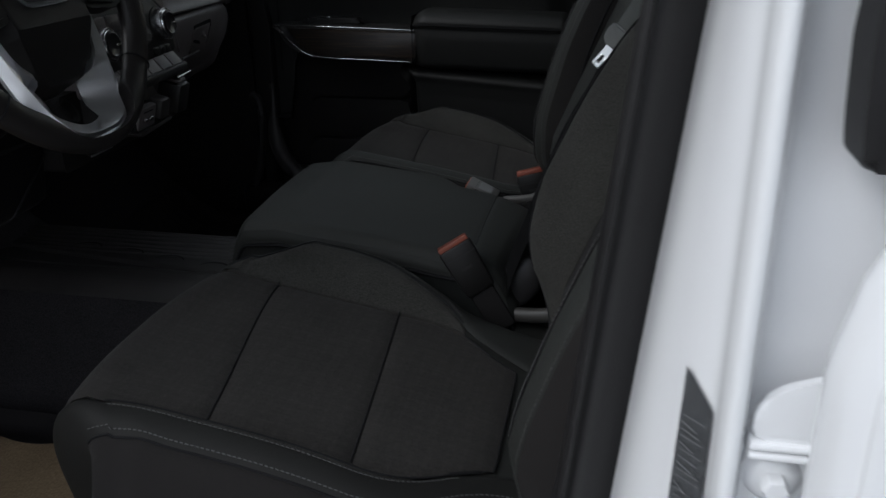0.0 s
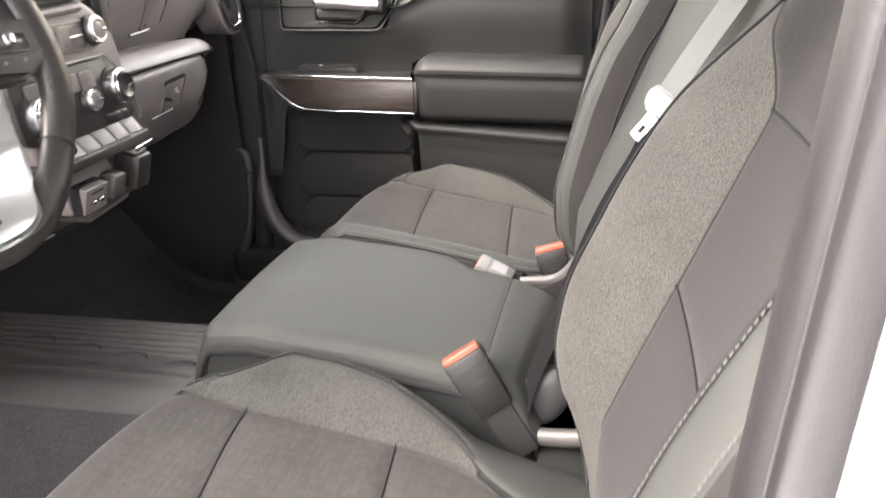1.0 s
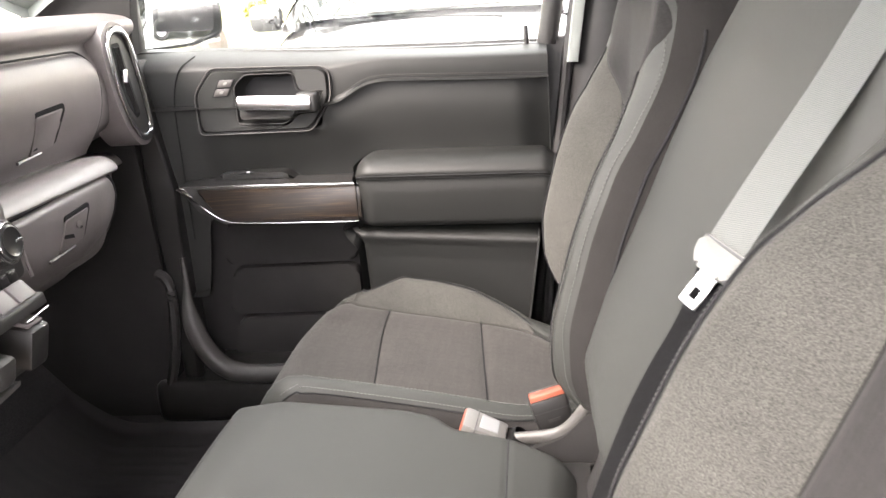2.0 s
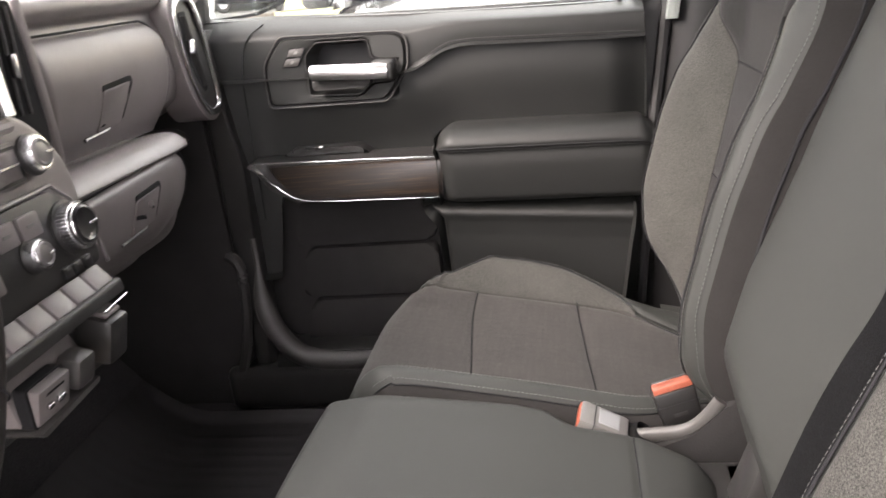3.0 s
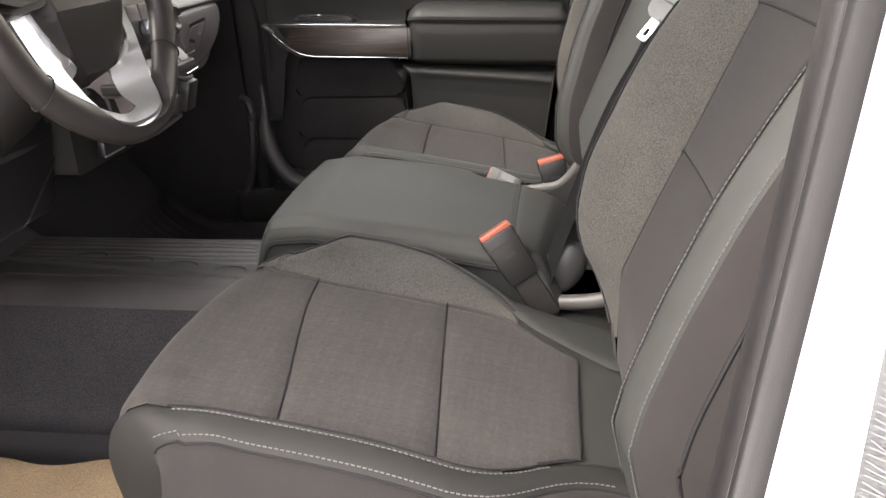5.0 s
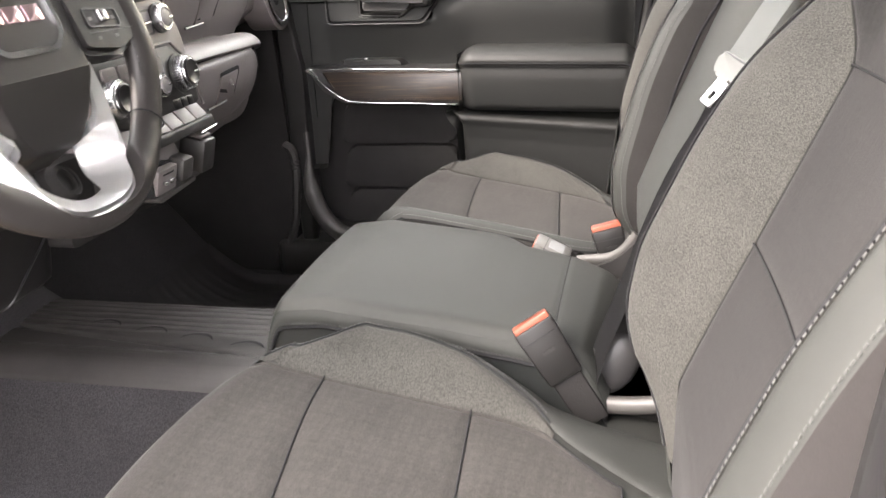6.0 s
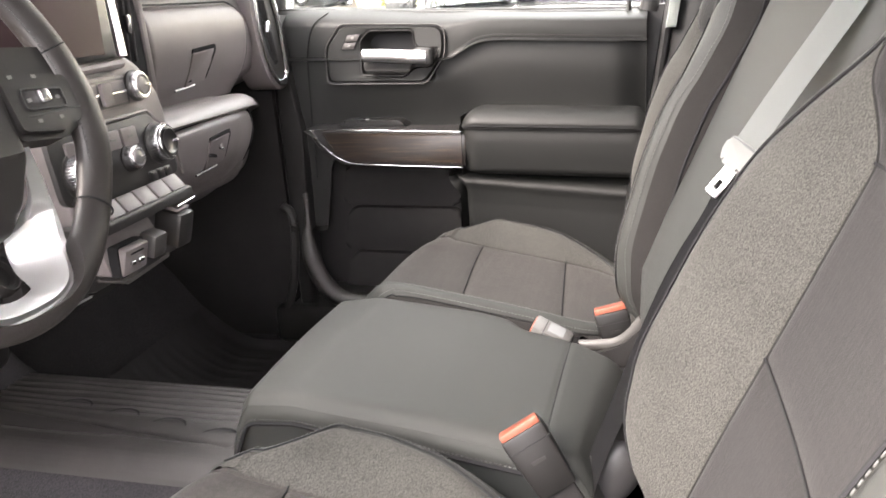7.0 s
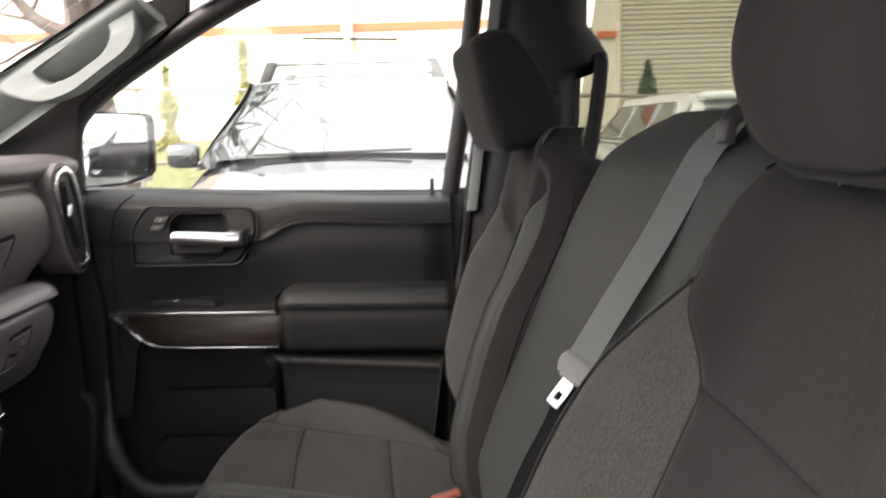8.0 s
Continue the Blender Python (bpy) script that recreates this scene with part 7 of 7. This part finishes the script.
# ---- outside: car park, neighbours, building ----
def asphalt():
    m = material("grey asphalt", (0.10, 0.10, 0.10), 0.85)
    v = coords(m)
    fine, broad = noise_tex(m, v, 90, 3), noise_tex(m, v, 0.7, 5)
    col = ramp(m, fine, [(0.3, (0.07, 0.07, 0.07)), (0.7, (0.17, 0.168, 0.165))])
    paint(m, mix_color(m, 1.0, col, ramp(m, broad, [(0.3, (0.8, 0.8, 0.8)), (0.7, (1.15, 1.15, 1.13))]), "MULTIPLY"))
    bump(m, fine, 0.6, 0.004)
    return m


def grass_mat():
    m = material("spring grass", (0.12, 0.17, 0.04), 0.9)
    v = coords(m)
    paint(m, ramp(m, noise_tex(m, v, 25, 5), [(0.3, (0.09, 0.10, 0.04)), (0.7, (0.22, 0.22, 0.11))]))
    return m


def wall_mat():
    m = material("cream painted wall", (0.66, 0.60, 0.50), 0.8)
    v = coords(m)
    paint(m, ramp(m, noise_tex(m, v, 0.8, 6), [(0.3, (0.60, 0.54, 0.45)), (0.7, (0.70, 0.64, 0.55))]))
    bump(m, noise_tex(m, v, 60, 2), 0.2, 0.003)
    return m


ASPHALT, GRASS, CREAM = asphalt(), grass_mat(), wall_mat()
tagged(link_mesh("ground", sheet(lambda u, v: (-400 + 800 * u, -400 + 800 * v, GROUND), 8, 8), ASPHALT), "worn grey asphalt car park", "ground", kind="structure")
tagged(link_mesh("verge", sheet(lambda u, v: (-40 + 80 * u, 11.0 + 5.0 * v, GROUND + 0.01 + 1.25 * smoothstep(11.2, 13.2, 11.0 + 5.0 * v) + 0.05 * noise.noise((40 * u, 3 * v, 1))), 160, 24), GRASS), "grassy bank before the building", "ground", kind="structure")

ORANGE = material("orange stripe paint", (0.62, 0.16, 0.07), 0.6)
SHUTTER = grained("beige metal shutter", (0.52, 0.47, 0.38), 0.55, 40, 0.1, 0.08)
PIPE = material("weathered fence pipe", (0.24, 0.20, 0.16), 0.6)


def building():
    b = thing("building", (0, 16.0, GROUND), "long cream building with an orange stripe and a roller shutter", "building")
    part("wall", rbox((0, 17.0, 3.2), (70, 2.0, 6.0), 0), CREAM, b)
    part("stripe", rbox((-15.9, 15.985, 3.38), (36.6, 0.04, 0.13), 0), ORANGE, b, "orange painted stripe")
    part("stripe", rbox((3.06, 15.975, 3.12), (0.36, 0.06, 0.11), 0), ORANGE, b)
    part("downpipe", tube([(-1.62, 15.92, 0.4), (-1.62, 15.92, 5.6)], 0.10, 12), CREAM, b)
    part("wall_bar", tube([(-2.42, 15.85, 3.20), (-0.72, 15.85, 3.13)], 0.022, 6), BLACK, b, "thin dark bar on the wall")
    sh = part("shutter", rbox((5.75, 15.99, 2.2), (4.9, 0.06, 4.2), 0), SHUTTER, b, "ribbed beige roller shutter")
    for k in range(46):
        part("slat", rbox((5.75, 15.955, 0.30 + 0.088 * k), (4.86, 0.035, 0.062), 0.012, 1), SHUTTER, sh)
    part("shutter_jamb", rbox((3.26, 15.96, 2.2), (0.06, 0.12, 4.3), 0.01), CREAM, b)
    return b


building()


def fence():
    f = thing("fence", (0, 11.6, GROUND), "low galvanised pipe fence", "fence")
    part("rail", tube([(-14, 11.6, 2.62), (14, 11.6, 1.37)], 0.026, 8), PIPE, f)
    part("rail", tube([(-14, 11.6, 1.2), (14, 11.6, 1.2)], 0.025, 8), PIPE, f)
    for k in range(15):
        x = -14 + 2 * k
        part("post", tube([(x, 11.6, GROUND), (x, 11.6, 1.995 - 0.0446 * x)], 0.030, 8), PIPE, f)
    return f


fence()

BARK = grained("grey bark", (0.12, 0.10, 0.085), 0.9, 40, 0.5, 0.3)
LEAF = material("yellow-green conifer leaf", (0.26, 0.24, 0.04), 0.8)
LEAF2 = material("dark conifer needle", (0.05, 0.09, 0.035), 0.8)


def conifer(name, x, y, h, w, leaf, label, seed):
    rnd = random.Random(seed)
    t = thing(name, (x, y, GROUND), label, "tree", "trees by the fence")
    part("trunk", tube([(x, y, GROUND), (x + 0.02, y, GROUND + h * 0.9)], [0.05, 0.01], 8), BARK, t)
    bm = bmesh.new()
    for k in range(900):
        f = rnd.random() ** 0.8
        z = GROUND + 0.12 + (h - 0.12) * f
        r = w * (1 - f) ** 0.7 * (0.35 + 0.65 * rnd.random()) * (0.7 + 0.5 * math.sin(f * 23 + seed))
        a = rnd.random() * 6.28
        c = Vector((x + r * math.cos(a), y + r * math.sin(a), z))
        s = 0.05 + 0.07 * rnd.random()
        d1 = Vector((rnd.uniform(-1, 1), rnd.uniform(-1, 1), rnd.uniform(0.2, 1.4))).normalized() * s
        d2 = Vector((rnd.uniform(-1, 1), rnd.uniform(-1, 1), rnd.uniform(-0.4, 0.4))).normalized() * s * 0.5
        v = [bm.verts.new(q) for q in (c - d1, c + d2, c + d1, c - d2)]
        bm.faces.new(v)
    part("crown", bm, leaf, t, smooth=False)


conifer("conifer", -4.02, 13.0, 2.32, 0.30, LEAF, "slim yellow-green conifer by the fence", 3)
conifer("conifer", -2.97, 13.4, 2.72, 0.27, LEAF, "slim yellow-green conifer by the fence", 5)
conifer("conifer", 3.50, 14.8, 2.30, 0.42, LEAF2, "small dark green conifer by the shutter", 8)


def bare_tree(name, x, y, h, seed, label, lean=(0, 0), spread=False):
    rnd = random.Random(seed)
    t = thing(name, (x, y, GROUND), label, "tree", "trees by the fence")
    limbs = []

    def grow(p, d, length, r, depth):
        pts, rad = [p], [r]
        q, dd = p, d
        for k in range(4):
            dd = (dd + Vector((rnd.uniform(-1, 1), rnd.uniform(-1, 1), rnd.uniform(-0.5, 0.7))) * 0.22).normalized()
            q = q + dd * length / 4
            pts.append(q)
            rad.append(r * (1 - 0.12 * (k + 1)))
        limbs.append(tube(pts, rad, 6 if depth < 2 else 4))
        if depth < 5 and r > 0.005:
            for k in range(3 if depth < 2 else 2 + (rnd.random() < 0.5)):
                i = rnd.randint(2, 4)
                side = Vector((rnd.uniform(-1, 1), rnd.uniform(-1, 1), rnd.uniform(-0.1, 0.9))).normalized()
                grow(pts[i], (dd * 0.55 + side * 0.8).normalized(), length * rnd.uniform(0.6, 0.82), rad[i] * (0.70 if spread else 0.62), depth + 1)
    grow(Vector((x, y, GROUND)), Vector((lean[0], lean[1], 1)).normalized(), h * 0.42, 0.16 * h / 6, 0)
    if spread:
        for z, d in ((2.9, (0.75, -0.75, 0.50)), (3.2, (0.55, -0.85, 0.7)), (3.5, (0.9, -0.4, 0.7)), (3.9, (0.35, -0.8, 0.9))):
            grow(Vector((x + 0.1, y, z)), Vector(d).normalized(), 2.4, 0.085, 1)
        bough = catmull([(x, y, 2.15), (x - 0.22, y - 0.05, 2.52), (x - 0.50, y - 0.1, 2.66), (x - 0.72, y - 0.1, 2.80), (x - 0.95, y - 0.1, 3.10)], 5)
        limbs.append(tube(bough, [0.10 - 0.05 * k / len(bough) for k in range(len(bough))], 8))
        for k, d in ((9, (-0.5, 0, -0.3)), (12, (-0.8, 0, 0.1)), (15, (0.3, 0, 1)), (18, (-0.6, 0, 0.3))):
            grow(bough[k], Vector(d).normalized(), 0.9, 0.022, 3)
    part("trunk", limbs[0], BARK, t)
    part("crown", joined(*limbs[1:]), BARK, t, smooth=False)


bare_tree("bare_tree", -3.42, 9.2, 9.5, 4, "bare grey tree with limbs spreading over the parked car", (0.17, 0.0), True)
bare_tree("bare_tree", -11.0, 9.0, 9.0, 12, "bare grey tree with spreading limbs")
bare_tree("bare_tree", 5.0, 14.4, 2.6, 9, "small bare sapling by the shutter")


# parked cars
REARGLASS = material("pale tinted car glass", (0.10, 0.12, 0.11), 0.05, spec=0.3)
RACKFOOT = grained("dull black rack foot plastic", (0.05, 0.048, 0.048), 0.6, 300, 0.2, 0.1)
RACKGREY = material("grey rack bar", (0.20, 0.20, 0.20), 0.45)


def car_wheel(parent, x, y, r, turn, side):
    m = pose(x, y, GROUND + r, 90, 0, turn)
    ty = part("wheel", disc_turn([(r * 0.62, -0.10), (r * 0.92, -0.11), (r, -0.08), (r, 0.08), (r * 0.92, 0.11), (r * 0.62, 0.10)], 32, m), TYRE, parent, "black tyre on an alloy rim")
    part("rim", disc_turn([(0, 0.06), (r * 0.15, 0.07), (r * 0.2, 0.05), (r * 0.55, 0.06), (r * 0.64, 0.095), (r * 0.64, -0.095), (r * 0.55, -0.06), (0, -0.06)], 32, m), ALLOY, ty)
    for k in range(5):
        sp = rbox((0, 0, 0), (r * 0.12, 0.17, r * 0.55), 0.01, 1)
        sp.transform(m @ pose(0, 0, 0, 90) @ pose(0, 0, 0, 0, 72 * k, 0) @ pose(0, 0, r * 0.34))
        part("spoke", sp, ALLOY, ty)


def parked_suv(name, x, y, turn, paint_mat, label, rack, length=4.9, width=1.95, height=1.74):
    """A parked sports utility vehicle; it is built nose first along its own -y and then turned."""
    car = thing(name, (x, y, GROUND), label, "car", "parked cars")
    M = pose(x, y, GROUND, 0, 0, turn)
    hw = width / 2

    def put(bm):
        bm.transform(M)
        return bm
    # (distance from the nose, half width, height of the deck) stations
    deck = [(0.0, 0.72, 0.62), (0.06, 0.80, 0.86), (0.25, 0.88, 0.92), (0.6, 0.92, 0.985), (0.95, 0.945, 1.065), (1.35, 0.96, 1.155), (1.6, 0.97, 1.17), (3.0, 0.975, 1.18), (4.5, 0.95, 1.17), (4.8, 0.90, 1.10), (4.9, 0.84, 0.75)]

    def body(u, v):
        d = length * u
        w = lerp_table([(a, b) for a, b, c in deck], d) * hw / 0.975
        h = lerp_table([(a, c) for a, b, c in deck], d)
        k = 2 * v - 1
        yy = max(-1.0, min(1.0, 1.28 * k))
        zz = h - (h - 0.30) * max(0.0, (abs(k) - 0.72) / 0.28) ** 1.0 if abs(k) > 0.72 else h + 0.04 * (1 - (k / 0.72) ** 2)
        edge = smoothstep(0.55, 0.72, abs(k))
        zz -= 0.03 * edge if abs(k) <= 0.72 else 0.03
        return (w * yy, -length / 2 + d, max(0.28, zz))
    part("body", put(sheet(body, 60, 60)), paint_mat, car, "glossy painted body")
    part("underbody", put(rbox((0, 0, 0.36), (width * 0.86, length * 0.92, 0.22), 0.05)), BLACK, car)

    def roof(u, v):
        prof = [(1.32, 1.15), (1.75, 1.43), (2.15, height - 0.02), (2.9, height), (4.1, height - 0.03), (4.42, height - 0.10), (4.78, 1.14)]
        k = u * (len(prof) - 1)
        i = min(int(k), len(prof) - 2)
        t = k - i
        d = prof[i][0] + (prof[i + 1][0] - prof[i][0]) * t
        h = prof[i][1] + (prof[i + 1][1] - prof[i][1]) * t
        w = hw * (0.93 - 0.23 * smoothstep(1.12, height, h))
        kk = 2 * v - 1
        x_ = w * max(-1, min(1, kk * 1.06))
        return (x_, -length / 2 + d, h - 0.02 * (kk ** 4))
    part("roof", put(sheet(roof, 48, 20)), paint_mat, car)

    def glass(u, v):
        d, h = 1.36 + 0.74 * u, 1.17 + (height - 0.08 - 1.17) * u
        w = hw * (0.90 - 0.21 * smoothstep(1.12, height, h))
        kk = 2 * v - 1
        return (w * kk * 0.93, -length / 2 + d - 0.02, h + 0.035 - 0.02 * kk ** 4)
    part("windscreen", put(sheet(glass, 10, 16)), CARGLASS, car, "dark windscreen reflecting the sky")
    def rear_glass(u, v):
        d, h = 4.76 - 0.30 * u, 1.19 + (height - 0.16 - 1.19) * u
        w = hw * (0.88 - 0.20 * smoothstep(1.12, height, h))
        kk = 2 * v - 1
        return (w * kk * 0.86, -length / 2 + d + 0.03, h)
    part("rear_window", put(sheet(rear_glass, 8, 12)), REARGLASS, car, "pale tinted rear window")
    part("spoiler", put(rbox((0, -length / 2 + 4.46, height - 0.07), (hw * 1.34, 0.22, 0.07), 0.03, 3)), paint_mat, car)
    for s in (1, -1):
        for d0, d1, e0, e1 in ((1.75, 2.75, 2.12, 2.72), (2.83, 3.65, 2.83, 3.62), (3.73, 4.40, 3.72, 4.15)):
            def side(u, v, s=s, d0=d0, d1=d1, e0=e0, e1=e1):
                h = 1.20 + (height - 0.10 - 1.20) * v
                lo, hi = d0 + (e0 - d0) * v, d1 + (e1 - d1) * v
                w = hw * (0.945 - 0.22 * smoothstep(1.12, height, h)) + 0.012
                return (s * w, -length / 2 + lo + (hi - lo) * u, h)
            pane = part("side_window", put(sheet(side, 6, 6)), CARGLASS, car, "dark side window")
            loop = [side(0, 0), side(1, 0), side(1, 1), side(0, 1)]
            part("window_trim", put(tube(loop, 0.012, 6, True)), SILVER, pane, "thin bright window trim")

        def flank(u, v, s=s):
            h = 1.15 + (height - 0.03 - 1.15) * v
            lo, hi = 1.40 + 0.72 * v, 4.76 - 0.36 * v
            w = hw * (0.94 - 0.22 * smoothstep(1.12, height, h))
            return (s * w, -length / 2 + lo + (hi - lo) * u, h)
        part("window_surround", put(sheet(flank, 16, 8)), paint_mat, car)
        part("mirror", put(rbox((s * (hw + 0.12), -length / 2 + 1.72, 1.22), (0.22, 0.12, 0.17), 0.05, 3)), BLACKPAINT, car, "rounded door mirror")
        part("mirror_arm", put(rbox((s * (hw - 0.01), -length / 2 + 1.72, 1.16), (0.14, 0.06, 0.05), 0.02)), BLACKPAINT, car)
        part("headlamp", put(rbox((s * hw * 0.72, -length / 2 + 0.10, 0.86), (0.40, 0.20, 0.13), 0.04, 2, (0, 0, s * 16))), LAMPGLASS, car, "clear headlamp")
        if rack:
            for d, h in ((2.45, 0.115), (3.35, 0.08)):
                foot = rbox((s * hw * 0.62, -length / 2 + d, height + h / 2), (0.085, 0.08, h + 0.04), 0.018, 2)
                for v in foot.verts:
                    v.co.x += s * 0.05 * (height + h - v.co.z) / h
                part("rack_foot", put(foot), RACKFOOT, car, "black roof rack foot")
    if rack:
        part("rack_bar", put(tube([(-hw * 0.62, -length / 2 + 2.45, height + 0.115), (hw * 0.62, -length / 2 + 2.45, height + 0.115)], 0.026, 10, flat=0.6)), RACKGREY, car, "grey roof rack bar")
        part("rack_bar", put(tube([(-hw * 0.60, -length / 2 + 3.35, height + 0.08), (hw * 0.60, -length / 2 + 3.35, height + 0.08)], 0.026, 10, flat=0.6)), RACKGREY, car, "grey roof rack bar")
    part("grille", put(rbox((0, -length / 2 + 0.02, 0.80), (1.0, 0.08, 0.26), 0.04)), BLACK, car)
    part("bumper", put(rbox((0, -length / 2 + 0.06, 0.48), (width * 0.88, 0.20, 0.26), 0.07, 3)), BLACK, car)
    part("wiper", put(tube([(-0.55, -length / 2 + 1.36, 1.215), (0.45, -length / 2 + 1.34, 1.225)], 0.010, 6)), BLACK, car)
    for d in (0.95, 3.85):
        for s in (1, -1):
            mt = M @ pose(s * (hw - 0.13), -length / 2 + d, 0)
            car_wheel(car, mt.translation.x, mt.translation.y, 0.37, turn + 90, s)
    return car


WHITECAR = body_paint("white car paint", (0.75, 0.75, 0.74))
parked_suv("parked_car", -0.72, 6.75, 0, BLACKPAINT, "glossy black parked utility vehicle with a grey roof rack", True)
parked_suv("parked_car", 2.55, 9.05, 180, WHITECAR, "white parked car beyond the rear window", False, 4.6, 1.85, 1.60)
parked_suv("parked_car", 5.3, 3.9, 0, DARKPAINT, "black parked utility vehicle seen in the door mirror", False)


def door_mirror():
    m = thing("door_mirror", (-0.87, 2.12, 1.42), "black truck door mirror with a wide curved glass", "mirror")
    C = Vector((-0.862, 2.16, 1.53))
    out = rounded([(-0.110, -0.080), (-0.110, 0.080), (0.115, 0.074), (0.128, 0.060), (0.124, -0.050), (0.110, -0.062), (0.045, -0.076)], 0.010)
    T = Matrix.Translation(C) @ Matrix.Rotation(radians(60), 4, "Z") @ Matrix.Rotation(radians(2), 4, "X")

    def put(bm):
        bm.transform(T)
        return bm
    big = [(a * 1.06, b * 1.08) for a, b in out]
    part("mirror_shell", put(prism(big, "y", 0.008, 0.09, 0.02, 3, True)), POCKET, m, "black mirror shell")
    part("mirror_rim", put(ring_plate(big, 0.006, "y", -0.008, 0.012)), PIPING, m)
    bm = bmesh.new()
    bmesh.ops.create_grid(bm, x_segments=40, y_segments=30, size=1.0)
    for v in bm.verts:
        a, b = v.co.x * 0.128 + 0.004, v.co.y * 0.080
        v.co = Vector((a, -0.011 + (a * a + b * b) / (2 * 0.72), b))
    part("mirror_glass", put(bm), MIRROR, m, "gently curved mirror glass")
    part("mirror_arm", rbox((-0.95, 2.10, 1.46), (0.06, 0.12, 0.05), 0.015), BLACK, m)
    return m


door_mirror()


def truck_body():
    """The rest of the truck that carries the cab: bonnet, wings, load bed and wheels."""
    t = thing("truck_body", (0.0, MID, GROUND), "white pickup truck body with bonnet, load bed and wheels", "truck")

    def bonnet(u, v):
        x = -2.85 + 1.53 * u
        k = 2 * v - 1
        z = 1.30 + 0.12 * smoothstep(0.0, 1.0, u) - 0.16 * smoothstep(0.12, 0.0, u) - 0.05 * abs(k) ** 4
        return (x, MID + 0.80 * k, z)
    part("bonnet", sheet(bonnet, 24, 20, 0.04), WHITEPAINT, t)

    def side(x0, x1, top0, top1, cx):
        arch = [(cx + 0.50 * math.cos(a), GROUND + 0.40 + 0.50 * math.sin(a)) for a in [math.pi * k / 12 for k in range(13)]]
        return [(x1, 0.58), (x1, top1), (x0, top0), (x0, 0.58)] + [(a, max(0.58, b)) for a, b in arch[::-1]]
    for s in (-1, 1):
        y = MID + s * 0.93
        lo, hi = min(y, y - s * 0.10), max(y, y - s * 0.10)
        part("front_wing", prism(side(-2.90, -0.95, 1.22, 1.38, -2.05), "y", lo, hi, 0.01), WHITEPAINT, t)
        part("bed_side", prism(side(1.42, 3.25, 1.40, 1.38, 2.25), "y", lo, hi, 0.01), WHITEPAINT, t)
        part("sill_panel", rbox((0.15, MID + s * 0.88, 0.52), (2.3, 0.08, 0.16), 0.02), WHITEPAINT, t)
        part("headlamp", rbox((-2.86, MID + s * 0.72, 1.08), (0.12, 0.34, 0.16), 0.03), LAMPGLASS, t, "clear headlamp")
        for x in (-2.05, 2.25):
            car_wheel(t, x, MID + s * 0.82, 0.40, 0, s)
    part("front_end", rbox((-2.84, MID, 0.94), (0.14, 1.66, 0.60), 0.05, 3), BLACK, t, "dark grille and bumper")
    part("bed_floor", rbox((2.33, MID, 0.86), (1.82, 1.66, 0.06), 0.01), BLACK, t)
    part("tailgate", rbox((3.24, MID, 1.10), (0.07, 1.70, 0.54), 0.02), WHITEPAINT, t)
    part("cab_roof", sheet(lambda u, v: (-0.62 + 2.0 * u, 0.42 + 1.46 * v, 1.985 + 0.035 * math.sin(u * 3.1) ** 0.5 * math.sin(v * 3.1) ** 0.5), 20, 20, 0.02), WHITEPAINT, t, "white painted cab roof")
    part("chassis", rbox((0.2, MID, 0.50), (5.6, 0.9, 0.14), 0.03), BLACK, t)
    part("bulkhead", rbox((1.45, MID, 1.10), (0.05, 1.66, 0.50), 0.01), WHITEPAINT, t)
    return t


truck_body()
